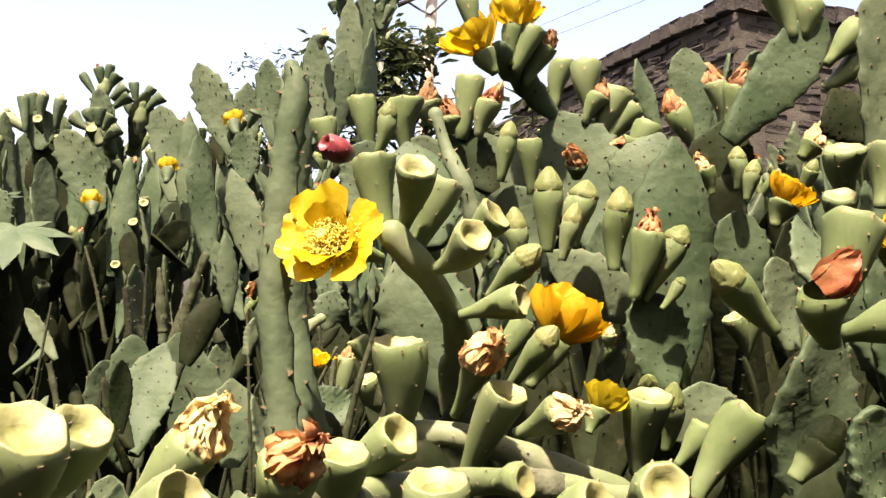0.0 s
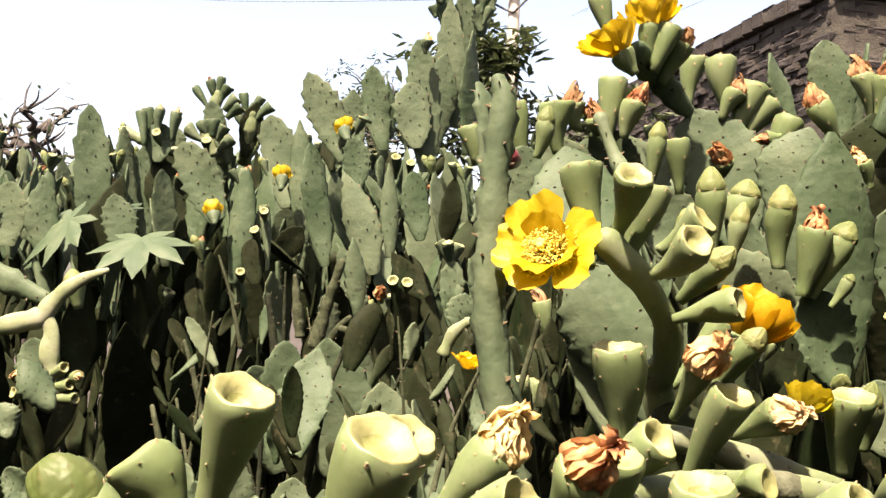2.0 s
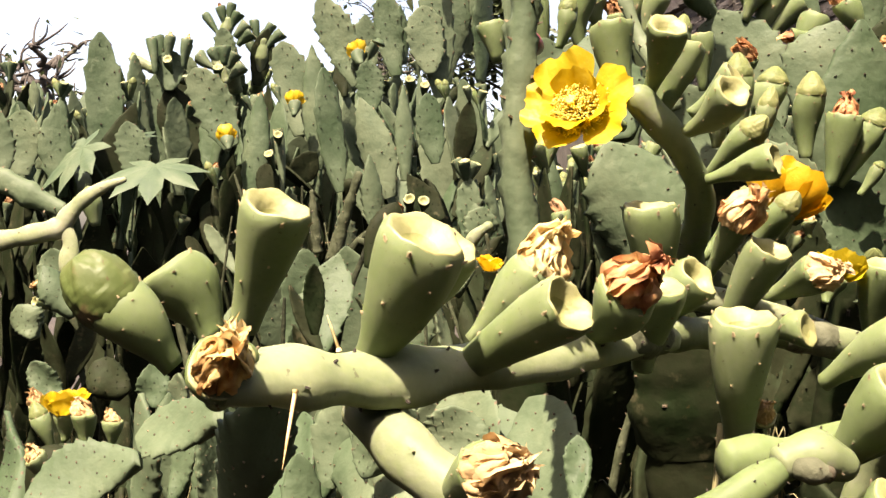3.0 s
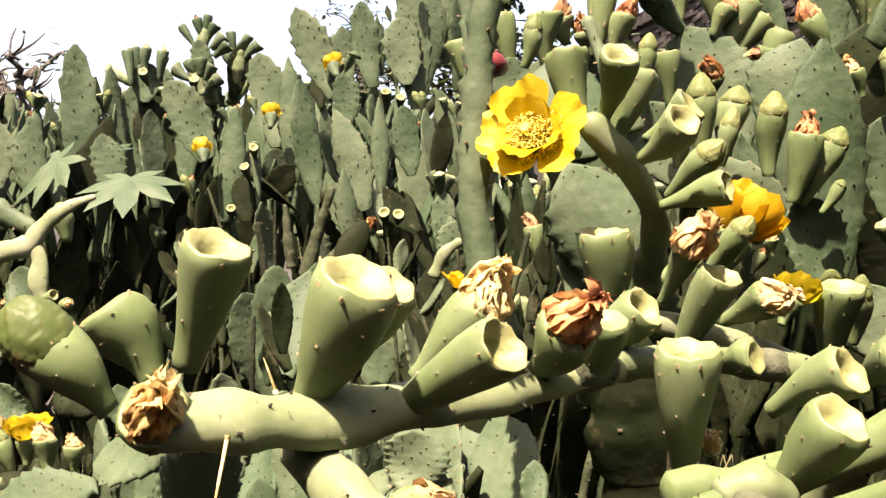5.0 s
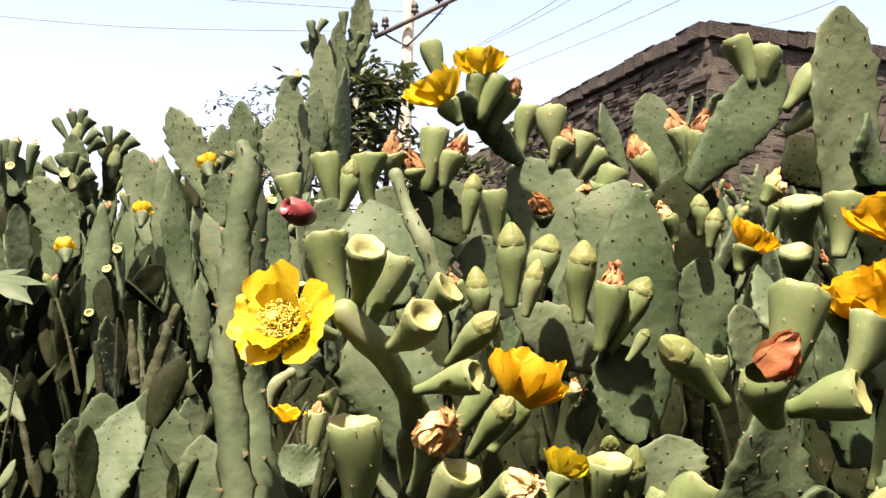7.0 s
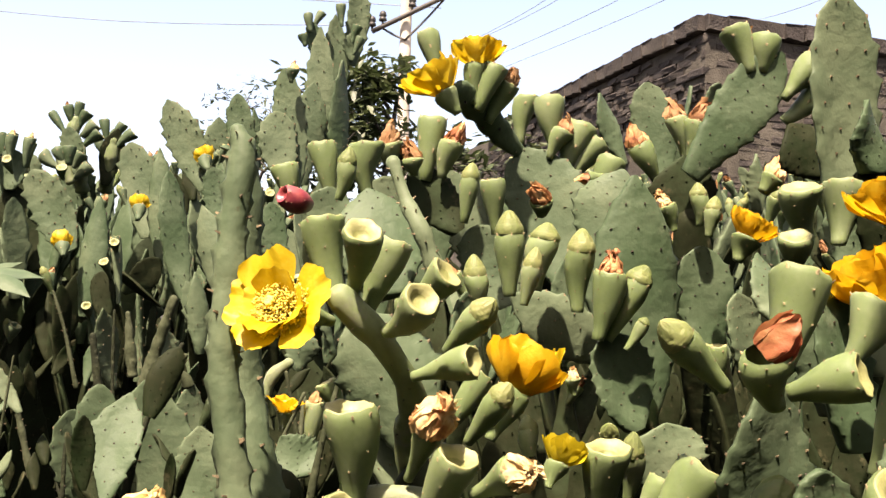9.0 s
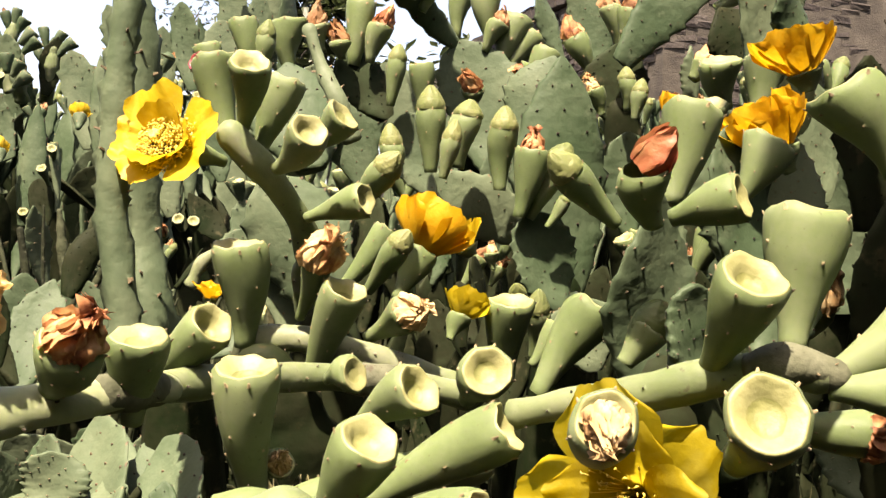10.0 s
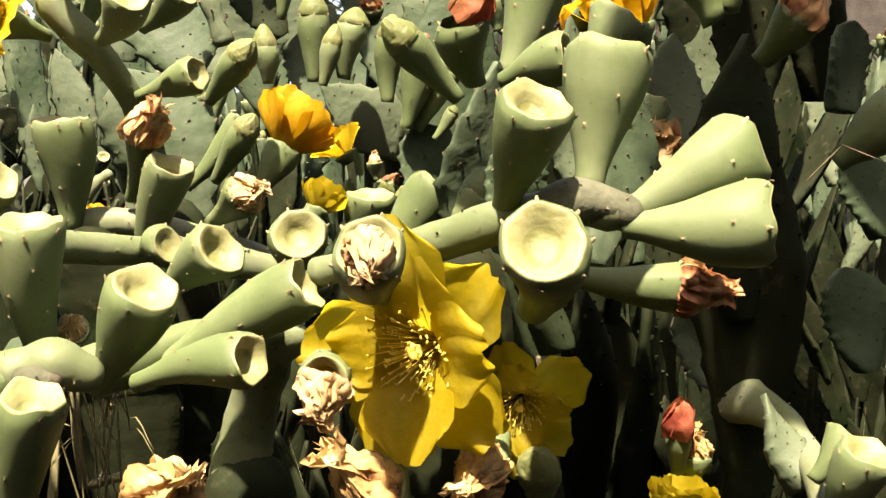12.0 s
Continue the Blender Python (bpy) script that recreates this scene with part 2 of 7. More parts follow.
class Build:
    """Collects vertices and faces, with a material slot each."""

    def __init__(self):
        self.v, self.f, self.i, self.flat = [], [], [], []

    def grid(self, rows, closed, slot=0, cap0=False, cap1=False):
        base, n, first = len(self.v), len(rows[0]), len(self.f)
        for r in rows:
            self.v.extend(r)
        for a in range(len(rows) - 1):
            for k in range(n if closed else n - 1):
                j = (k + 1) % n
                self.f.append((base + a * n + k, base + a * n + j, base + (a + 1) * n + j, base + (a + 1) * n + k))
                self.i.append(slot)
        for cap, row in ((cap0, 0), (cap1, len(rows) - 1)):
            if cap:
                ring = [base + row * n + k for k in range(n)]
                self.f.append(tuple(ring if row else ring[::-1]))
                self.i.append(slot)
        return first

    def wart(self, face, size, lift, slot=1, shift=(0.0, 0.0), soft=False):
        """Raises a small wart out of one four-sided face, still joined to it."""
        q = self.f[face]
        p = [self.v[k] for k in q]
        c = (p[0] + p[1] + p[2] + p[3]) / 4 + (p[1] - p[0]) * shift[0] + (p[3] - p[0]) * shift[1]
        base = len(self.v)
        for k in range(4):
            self.v.append(c + (p[k] - c) * size)
        for k in range(4):
            self.v.append(c + (p[k] - c) * size * 0.55 + Vector(lift))
        self.f[face] = (q[0], q[1], base + 1, base)
        for k in range(1, 4):
            j = (k + 1) % 4
            self.f.append((q[k], q[j], base + j, base + k))
            self.i.append(self.i[face])
        for k in range(4):
            j = (k + 1) % 4
            self.f.append((base + k, base + j, base + 4 + j, base + 4 + k))
            self.i.append(slot)
        self.f.append((base + 4, base + 5, base + 6, base + 7))
        self.i.append(slot)
        if not soft:
            self.flat += range(len(self.f) - 5, len(self.f))

    def bump(self, p, normal, r, h, slot=1, sides=5):
        """A low wart at p."""
        z = Vector(normal).normalized()
        x = z.orthogonal().normalized()
        y = z.cross(x)
        base = len(self.v)
        for k in range(sides):
            a = 2 * math.pi * k / sides
            self.v.append(Vector(p) + (x * math.cos(a) + y * math.sin(a)) * r - z * h * 0.4)
        for k in range(sides):
            a = 2 * math.pi * k / sides
            self.v.append(Vector(p) + (x * math.cos(a) + y * math.sin(a)) * r * 0.6 + z * h * 0.8)
        self.v.append(Vector(p) + z * h)
        for k in range(sides):
            j = (k + 1) % sides
            self.f += [(base + k, base + j, base + sides + j, base + sides + k), (base + sides + k, base + sides + j, base + 2 * sides)]
            self.i += [slot, slot]

    def done(self, name, mats, smooth=True):
        me = mesh_of(name, self.v, self.f, mats, self.i, smooth)
        for k in self.flat:
            me.polygons[k].use_smooth = False
        return me


def part(name, me, parent, m=None, label=""):
    """Links a mesh as one part under a thing or under a part; m is its pose in the world."""
    ob = new(name, me)
    ob.parent = parent
    if m is not None:
        ob.matrix_parent_inverse = parent_world(parent).inverted()
        ob.matrix_basis = m
    if label:
        tagged(ob, label)
    return ob


def parent_world(ob):
    m = ob.matrix_parent_inverse @ ob.matrix_basis
    return parent_world(ob.parent) @ m if ob.parent else m


def thing(name, at, label, category, group="", kind=""):
    ob = new(name)
    ob.empty_display_size = 0.1
    ob.matrix_basis = Matrix.Translation(at)
    return tagged(ob, label, category, group, kind)


def smoothstep(a, b, x):
    x = min(max((x - a) / (b - a), 0), 1)
    return x * x * (3 - 2 * x)


def curve_at(keys, s):
    """A smooth curve through the keys (place, value)."""
    last = len(keys) - 1
    for i in range(last):
        (a, x), (b, y) = keys[i], keys[i + 1]
        if s <= b or i == last - 1:
            t, w = min(max((s - a) / (b - a), 0.0), 1.0), b - a
            p, q = keys[max(i - 1, 0)], keys[min(i + 2, last)]
            m0, m1 = (y - p[1]) / (b - p[0]) * w, (q[1] - x) / (q[0] - a) * w
            return x * (2 * t ** 3 - 3 * t * t + 1) + m0 * (t ** 3 - 2 * t * t + t) + y * (3 * t * t - 2 * t ** 3) + m1 * (t ** 3 - t * t)


# ---- fruit: unit length along z, unit width ----
FRUIT_BODY = [
    [(0, 0.17), (0.14, 0.19), (0.38, 0.28), (0.66, 0.42), (0.86, 0.49), (0.94, 0.505), (0.98, 0.49), (1.0, 0.455)],
    [(0, 0.16), (0.15, 0.18), (0.4, 0.30), (0.65, 0.44), (0.84, 0.495), (0.93, 0.50), (0.98, 0.475), (1.0, 0.44)],
    [(0, 0.22), (0.2, 0.26), (0.5, 0.37), (0.78, 0.47), (0.92, 0.50), (0.975, 0.49), (1.0, 0.455)],
    [(0, 0.18), (0.2, 0.23), (0.45, 0.36), (0.68, 0.46), (0.86, 0.50), (0.96, 0.485), (1.0, 0.44)],
]


def fruit_meshes(v, skin=None, keys=None, plain=False):
    """Body, with its warts, and the sunken scar on its top."""
    rng = random.Random(100 + v)
    keys = keys or FRUIT_BODY[v % len(FRUIT_BODY)]
    bend, n, rings = 0.14 * rng.uniform(-1, 1), 13 if plain else 28, 8 if plain else 17
    lobes, ph = rng.choice((5, 6, 7)), rng.uniform(0, 6.3)
    spots = []
    for k in range(9):
        s = 0.24 + 0.64 * ((k + 0.5) / 9) ** 0.8
        spots.append((s, (k * 2.39996 + ph) % (2 * math.pi)))
    corners = [2 * math.pi * (k + rng.uniform(-0.2, 0.2)) / lobes + ph for k in range(lobes)]
    spots += [(0.96, a % (2 * math.pi)) for a in corners]

    def at(s, a, grow=1.0):
        r = curve_at(keys, s)
        peak = max(math.exp(-(math.atan2(math.sin(a - c), math.cos(a - c)) / 0.36) ** 2) for c in corners)
        r *= 1 + (0.036 * peak - 0.015) * smoothstep(0.72, 1, s) + 0.03 * math.sin(2 * a + ph * 2)
        for ss, sa in spots:
            d = math.atan2(math.sin(a - sa), math.cos(a - sa)) * r / 0.5
            q = (s - ss) * 1.7
            r += (0.014 if ss < 0.9 else 0.012) * math.exp(-(d * d + q * q) / 0.014)
        z = s + (0.030 * peak - 0.010 + 0.012 * math.sin(2 * a + 2 * ph)) * smoothstep(0.85, 1, s)
        return Vector((r * grow * math.cos(a) + bend * math.sin(math.pi * min(s, 1)), r * grow * math.sin(a), z))

    b = Build()
    first = b.grid([[at(s, 2 * math.pi * k / n) for k in range(n)] for s in ([0, 0.16, 0.36, 0.56, 0.74, 0.88, 0.965, 1.0] if plain else 1 - np.linspace(1, 0, rings) ** 1.25)], True, 0, cap0=True)
    for s, a in spots[::2] if plain else spots:
        ring, seg = min(int((s if plain else 1 - (1 - s) ** 0.8) * (rings - 1)), rings - 2), int(a / (2 * math.pi) * n) % n
        am = 2 * math.pi * (seg + 0.5) / n
        b.wart(first + ring * n + seg, 0.46 if s > 0.9 else 0.38, Vector((math.cos(am), math.sin(am), 0.8 if s > 0.9 else 0.12)) * (0.040 if s > 0.9 else 0.028), soft=True)
    body = b.done("fruit", [skin or M_FRUIT, M_PALE_AREOLE])
    depth = rng.uniform(0.055, 0.085) * (1.4 if v % 3 == 0 else 1.0)
    c = Build()
    rim = [at(1.0, 2 * math.pi * k / n) for k in range(n)]
    rows = []
    profile = ((1.0, -0.004), (0.975, 0.008), (0.92, 0.010), (0.82, -0.004), (0.70, -0.022), (0.59, -0.024 - 0.22 * depth), (0.50, -0.024 - 0.55 * depth), (0.40, -0.024 - 0.82 * depth), (0.26, -0.024 - 0.97 * depth), (0.12, -0.024 - depth))
    for f, dz in (profile[0], profile[2], profile[4], profile[6], profile[8]) if plain else profile:
        wob = 0.03 if 0.3 < f < 0.8 else 0.0
        rows.append([Vector((p.x * f * (1 + wob * math.sin(3 * k * 0.26 + ph)), p.y * f * (1 + wob * math.cos(2 * k * 0.26 + ph)), 1 + (p.z - 1) * f ** 3 + dz)) for k, p in enumerate(rim)])
    first = c.grid(rows, True, 0, cap1=True)
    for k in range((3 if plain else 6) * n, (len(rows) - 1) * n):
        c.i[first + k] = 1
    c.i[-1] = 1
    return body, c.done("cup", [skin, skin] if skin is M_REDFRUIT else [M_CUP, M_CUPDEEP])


def cap_mesh(v, bulb=False, plain=False):
    """The closed top of a bud, of overlapping scales; sits on the fruit's rim."""
    rng = random.Random(300 + v)
    b = Build()
    tall, n, m = (1.0 if bulb else rng.uniform(0.68, 0.88)), 14 if plain else 48, 9 if plain else 30
    rows = []
    for q in range(m):
        t = q / (m - 1)
        if bulb:
            r0 = 0.50 * math.sqrt(max(0.02, 1 - ((t - 0.36) / 0.65) ** 2))
        else:
            r0 = 0.405 * (1 + 0.04 * math.sin(math.pi * min(t * 2.2, 1))) * (1 - t ** 1.9) ** 0.80 + 0.010
        row = []
        for k in range(n):
            a = 2 * math.pi * k / n
            lift = 0.0
            for ring, (count, lo, hi) in enumerate(((7, 0.0, 0.42), (6, 0.2, 0.7), (5, 0.45, 1.0))):
                u = ((a / (2 * math.pi) * count + 0.5 * ring) % 1.0) * 2 - 1
                edge = lo + (hi - lo) * (1 - abs(u) ** 1.7)
                if t < edge:
                    lift = max(lift, (0.060 if bulb else 0.040) - 0.006 * ring - (0.060 if bulb else 0.050) * (edge - t))
            row.append(Vector(((r0 + lift) * math.cos(a), (r0 + lift) * math.sin(a), 1 + tall * (1.1 * t - 0.1) + 0.5 * lift * t)))
        rows.append(row)
    b.grid(rows, True, 0, cap1=True)
    return b.done("bud_cap", [M_BULB if bulb else M_BUD])


def petal_mesh(name, v, lean, curl, mat, star=False):
    """A broad petal from the origin along z, cupped and wavy; lean and curl bend it outwards along x."""
    rng = random.Random(700 + v)
    b = Build()
    rows, ph = [], rng.uniform(0, 6)
    nu, ns = 17, 14
    a, x, z = math.radians(lean), 0.0, 0.0
    for q in range(ns):
        s = q / (ns - 1)
        if star:
            w = 0.09 + 0.30 * math.sin(math.pi * min(s * 0.68, 1)) ** 1.4 * (1 - 0.42 * smoothstep(0.78, 1.0, s))
        else:
            w = 0.11 + (0.46 if curl < 0 else 0.42) * math.sin(math.pi * min(s * 0.60, 1)) ** 1.3 * (1 - 0.13 * smoothstep(0.82, 1.0, s))
        row = []
        for k in range(nu):
            u = -1 + 2 * k / (nu - 1)
            tip = s - (0.15 * abs(u) ** 4 + 0.03 * math.exp(-((u - 0.1) / 0.12) ** 2)) * s ** 3 + (0.026 * math.sin(4 * u + ph) + 0.020 * math.sin(11 * u + 2 * ph) + 0.012 * math.sin(23 * u + ph)) * (0.4 if star else 1.0) * s ** 4
            wave = (0.06 * math.sin(3.2 * u + ph + 2 * s) + 0.022 * math.sin(9 * u + 2 * ph) * s) * s ** 2 + 0.010 * math.sin(15 * u + ph) * s
            cupped = -0.22 * w * (u * u) * (1.2 - 0.4 * s)
            row.append(Vector((x + (cupped + wave) * math.cos(a) + (tip - s) * math.sin(a), u * w, z - (cupped + wave) * math.sin(a) + (tip - s) * math.cos(a))))
        rows.append(row)
        a += math.radians(curl) / (ns - 1)
        x += math.sin(a) / (ns - 1)
        z += math.cos(a) / (ns - 1)
    b.grid(rows, False, 0)
    me = b.done(name, [mat])
    return me


def stamens_mesh(v, open_angle, count=420, reach=0.5, thin=1.0):
    """Thin filaments that end in small curled anthers."""
    rng = random.Random(900 + v)
    b = Build()
    for k in range(count):
        a, q = rng.uniform(0, 6.283), rng.uniform(0.03, 1) ** 0.75
        r0, lean = 0.03 + 0.19 * q, open_angle * q + rng.uniform(-0.15, 0.15)
        h = reach * rng.uniform(0.78, 1.16) * (1 - 0.10 * q)
        d = Vector((math.cos(a), math.sin(a), 0))
        p0, p1 = d * r0 * 0.7, d * (r0 + h * math.sin(lean)) + Vector((0, 0, h * math.cos(lean)))
        side = Vector((-d.y, d.x, 0)) * 0.010 * thin
        up = d.cross(side).normalized() * 0.010 * thin
        base = len(b.v)
        for p in (p0, p1):
            b.v += [p + side, p - side * 0.5 + up, p - side * 0.5 - up]
        for i in range(3):
            j = (i + 1) % 3
            b.f.append((base + i, base + j, base + 3 + j, base + 3 + i))
            b.i.append(0)
        # a bent anther of two short lengths
        dir1 = Vector((rng.uniform(-1, 1), rng.uniform(-1, 1), rng.uniform(-0.3, 0.8))).normalized()
        dir2 = (dir1 + Vector((rng.uniform(-1, 1), rng.uniform(-1, 1), rng.uniform(-0.6, 0.6)))).normalized()
        long, r = rng.uniform(0.024, 0.040) * thin, rng.uniform(0.011, 0.017) * thin
        rows = []
        for p, w in ((p1 - dir1 * long, 0.3), (p1 - dir1 * long * 0.5, 1.0), (p1, 1.1), (p1 + dir2 * long * 0.6, 0.9), (p1 + dir2 * long, 0.3)):
            x = dir1.orthogonal().normalized()
            y = dir1.cross(x)
            rows.append([p + (x * math.cos(i * 1.5708) + y * math.sin(i * 1.5708)) * r * w for i in range(4)])
        b.grid(rows, True, 0, cap0=True, cap1=True)
    return b.done("stamen_tuft", [M_ANTHER])


def stigma_mesh():
    """A short style with a lobed head."""
    b = Build()
    rows = [[Vector((r * (1 + lobe * math.cos(7 * k * math.pi / 14)) * math.cos(k * math.pi / 14), r * (1 + lobe * math.cos(7 * k * math.pi / 14)) * math.sin(k * math.pi / 14), z)) for k in range(28)] for r, z, lobe in ((0.035, 0, 0), (0.03, 0.25, 0), (0.04, 0.42, 0), (0.085, 0.50, 0.12), (0.105, 0.56, 0.2), (0.085, 0.62, 0.2), (0.04, 0.60, 0.1))]
    b.grid(rows, True, 0, cap1=True)
    return b.done("stigma", [M_ANTHER])


def dry_mesh(v, mat, tall=0.8, wide=0.5, plain=False):
    """A shrivelled flower: folded, twisted petals drawn together into a lopsided wad on the rim (z 0)."""
    rng = random.Random(500 + v)
    b = Build()
    seed = Vector((rng.uniform(0, 50), rng.uniform(0, 50), rng.uniform(0, 50)))
    tilt, droop = Vector((rng.uniform(-0.35, 0.35), rng.uniform(-0.35, 0.35), 0)), rng.uniform(0.0, 0.25)
    for layer, (count, r0, top) in enumerate(((9, 0.40, 0.62), (9, 0.35, 0.82), (7, 0.26, 0.94), (5, 0.13, 1.0))):
        count = count - 3 if plain else count
        for k in range(count):
            a0 = 2 * math.pi * (k + rng.uniform(-0.4, 0.4)) / count
            h, curl, w = tall * top * rng.uniform(0.55, 1.1), rng.uniform(-0.5, 0.55), rng.uniform(0.16, 0.32)
            tw, lobe = rng.uniform(-1.4, 1.4), rng.uniform(0.05, 0.32)
            rows = []
            for q in range(6 if plain else 13):
                t = q / (5 if plain else 12)
                rad = r0 + wide * (lobe * math.sin(math.pi * t * 0.85) - 1.0 * t * t + 0.3 * max(curl, 0) * t ** 3)
                row = []
                for i in range(4 if plain else 9):
                    u = -1 + 2 * i / (3 if plain else 8)
                    ang = a0 + tw * t * 0.5
                    fold = (0.06 * math.cos(u * 6.5 + k + 3 * t) + 0.03 * math.cos(u * 13 + 2 * k - 2 * t)) * (0.35 + t)
                    ww = w * math.sin(math.pi * (0.28 + 0.56 * t))
                    turn = tw * t * t
                    side = Vector((-math.sin(ang), math.cos(ang), 0)) * math.cos(turn) + Vector((math.cos(ang), math.sin(ang), 0)) * math.sin(turn)
                    p = Vector(((rad + fold) * math.cos(ang), (rad + fold) * math.sin(ang), h * (t - droop * t * t * max(curl, 0)))) + side * u * ww
                    p += tilt * t * t * tall
                    p += noise.noise_vector(p * 5.0 + seed) * 0.10 * (0.25 + t) + noise.noise_vector(p * 10 + seed) * 0.028
                    row.append(p)
                rows.append(row)
            b.grid(rows, False, 0)
    core = []
    for r, z in ((0.40, 0.0), (0.40, 0.15), (0.33, 0.4), (0.2, 0.6), (0.06, 0.72)):
        core.append([Vector((r * wide * 1.8 * math.cos(k * math.pi / 6), r * wide * 1.8 * math.sin(k * math.pi / 6), z * tall)) * 0.9 + tilt * z * z * tall + noise.noise_vector(Vector((k, z * 9, v))) * 0.05 for k in range(12)])
    b.grid(core, True, 0, cap1=True)
    return b.done("withered_flower", [mat])


def pod_mesh(v, mat):
    """A closed, wilting flower: a few thick petals wrapped over one another into a bulging pod."""
    rng = random.Random(560 + v)
    b = Build()
    seed = Vector((rng.uniform(0, 50), 3, 7))
    lean = Vector((rng.uniform(-0.2, 0.2), rng.uniform(-0.2, 0.2), 0))
    for k in range(6):
        a0, lift, span, h = 2 * math.pi * k / 6 * 2.5 + rng.uniform(-0.4, 0.4), 0.05 * (k % 3), rng.uniform(0.75, 1.15), rng.uniform(1.05, 1.4)
        rows = []
        for q in range(12):
            t = q / 11
            rad = (0.36 + 0.12 * math.sin(math.pi * t ** 0.9) - 0.24 * t ** 2.0) + lift * (1 - 0.2 * t)
            row = []
            for i in range(9):
                u = -1 + i / 4
                a = a0 + u * span * (1 - 0.45 * t * t) + 0.7 * t
                edge = 0.075 * abs(u) ** 3 - 0.03 * math.cos(u * 3.1)
                p = Vector(((rad + edge) * math.cos(a), (rad + edge) * math.sin(a), h * t * (1 - 0.08 * u * u))) + lean * t * t
                p += noise.noise_vector(p * 3.5 + seed) * 0.07 * (0.3 + t) + noise.noise_vector(p * 10 + seed) * 0.02
                row.append(p)
            rows.append(row)
        b.grid(rows, False, 0)
    return b.done("withered_flower", [mat])


PAD_SHAPES = [
    [(0, 0.13), (0.12, 0.22), (0.35, 0.40), (0.58, 0.50), (0.78, 0.41), (0.92, 0.22), (1.0, 0.03)],
    [(0, 0.16), (0.15, 0.30), (0.4, 0.46), (0.58, 0.50), (0.78, 0.38), (0.92, 0.18), (1.0, 0.03)],
    [(0, 0.22), (0.2, 0.36), (0.45, 0.48), (0.66, 0.50), (0.84, 0.40), (0.95, 0.23), (1.0, 0.06)],
    [(0, 0.20), (0.2, 0.36), (0.40, 0.50), (0.60, 0.45), (0.8, 0.29), (0.93, 0.13), (1.0, 0.02)],
    [(0, 0.15), (0.1, 0.27), (0.3, 0.43), (0.55, 0.50), (0.76, 0.45), (0.92, 0.28), (1.0, 0.07)],
]


def pad_mesh(v, mat, wart, fine=True, distant=False):
    """A flat joint: unit length along z, unit width along x, unit thickness along y, toothed and warty."""
    rng = random.Random(40 + v)
    keys = PAD_SHAPES[v % len(PAD_SHAPES)]
    ph, teeth = rng.uniform(0, 6), rng.choice((4, 5) if distant else (7, 8, 9) if fine else (6, 7, 8))
    cup, sway, twist = rng.uniform(-1.3, 1.3), rng.uniform(-0.10, 0.10), rng.uniform(-1.0, 1.0)
    off = rng.uniform(0, 1)

    amount = [[rng.uniform(0.45, 1.25) for _ in range(teeth + 2)] for _ in (0, 1)]

    def half(s, side):
        x = s * teeth + off
        saw = min(x % 1.0 / 0.8, (1 - x % 1.0) / 0.2)
        tooth = 0.115 * jag * saw ** 1.6 * amount[side > 0][int(x)]
        return curve_at(keys, s) * (0.97 + tooth * smoothstep(0.08, 0.25, s) * (1 - smoothstep(0.97, 1, s)) + 0.05 * math.sin(6 * s + ph * side))

    def at(s, u, face):
        h = half(s, 1 if u > 0 else -1)
        th = 0.5 * (1 - abs(u) ** 4.5) ** 0.55 * (0.75 + 0.6 * math.exp(-((s - 0.03) / 0.2) ** 2)) * (1 - 0.45 * smoothstep(0.5, 1.0, s))
        y = face * th + cup * (u * h * 2) ** 2 * 0.5 + cup * 1.4 * (s - 0.5) ** 2
        y += (0.5 * math.sin(5 * s + ph) + twist * (s - 0.3)) * u * h * 1.4
        return Vector((u * h + sway * math.sin(math.pi * s), y, s))

    b = Build()
    us = [-1, -0.92, -0.7, -0.45, -0.2, 0.05, 0.3, 0.55, 0.78, 0.93] if fine else [-1, -0.7, 0, 0.7] if distant else [-1, -0.85, -0.45, 0, 0.45, 0.85]
    jag = 0.5 if mat is M_OLD_SHADE else 1.15 if fine else 1.7
    loop = [(u, 1) for u in us] + [(1, 1)] + [(-u, -1) for u in us[1:]]
    steps = (0.0, 0.4, 0.8) if distant else (0.0, 0.27, 0.54, 0.8)
    ss = sorted({0.0, 0.04, 0.965, 1.0} | {round((k + f - off) / teeth, 4) for k in range(teeth + 1) for f in steps if 0.05 < (k + f - off) / teeth < 0.955})
    n = len(loop)
    first = b.grid([[at(s, u, f) for u, f in loop] for s in ss], True, 0, cap0=True, cap1=True)
    step = 3 if fine else 2
    for row in range(2 if fine else 1, len(ss) - 2):
        tip = abs((ss[row] * teeth + off) % 1.0 - 0.54) < 0.05
        for k in range(n):
            if k in (0, n - 1, len(us) - 1, len(us)):
                if not distant and tip and k in (0, len(us)):
                    side = -1 if k == 0 else 1
                    b.wart(first + row * n + k, 0.5, Vector((0.020 * side * wart, 0, 0.008)), 1, soft=True)
            elif not distant and row % step == 0 and (k + (row // step)) % step == 0 and rng.random() < (0.85 if fine else 0.55):
                face = 1 if k < len(us) else -1
                b.wart(first + row * n + k, 0.27 * wart if fine else 0.20 * wart, Vector((0, (0.085 if fine else 0.20) * face * wart, 0.004)), 1, (rng.uniform(-0.25, 0.25), rng.uniform(-0.25, 0.25)))
    return b.done("pad", [mat, mat if mat is M_OLD_SHADE else M_AREOLE])


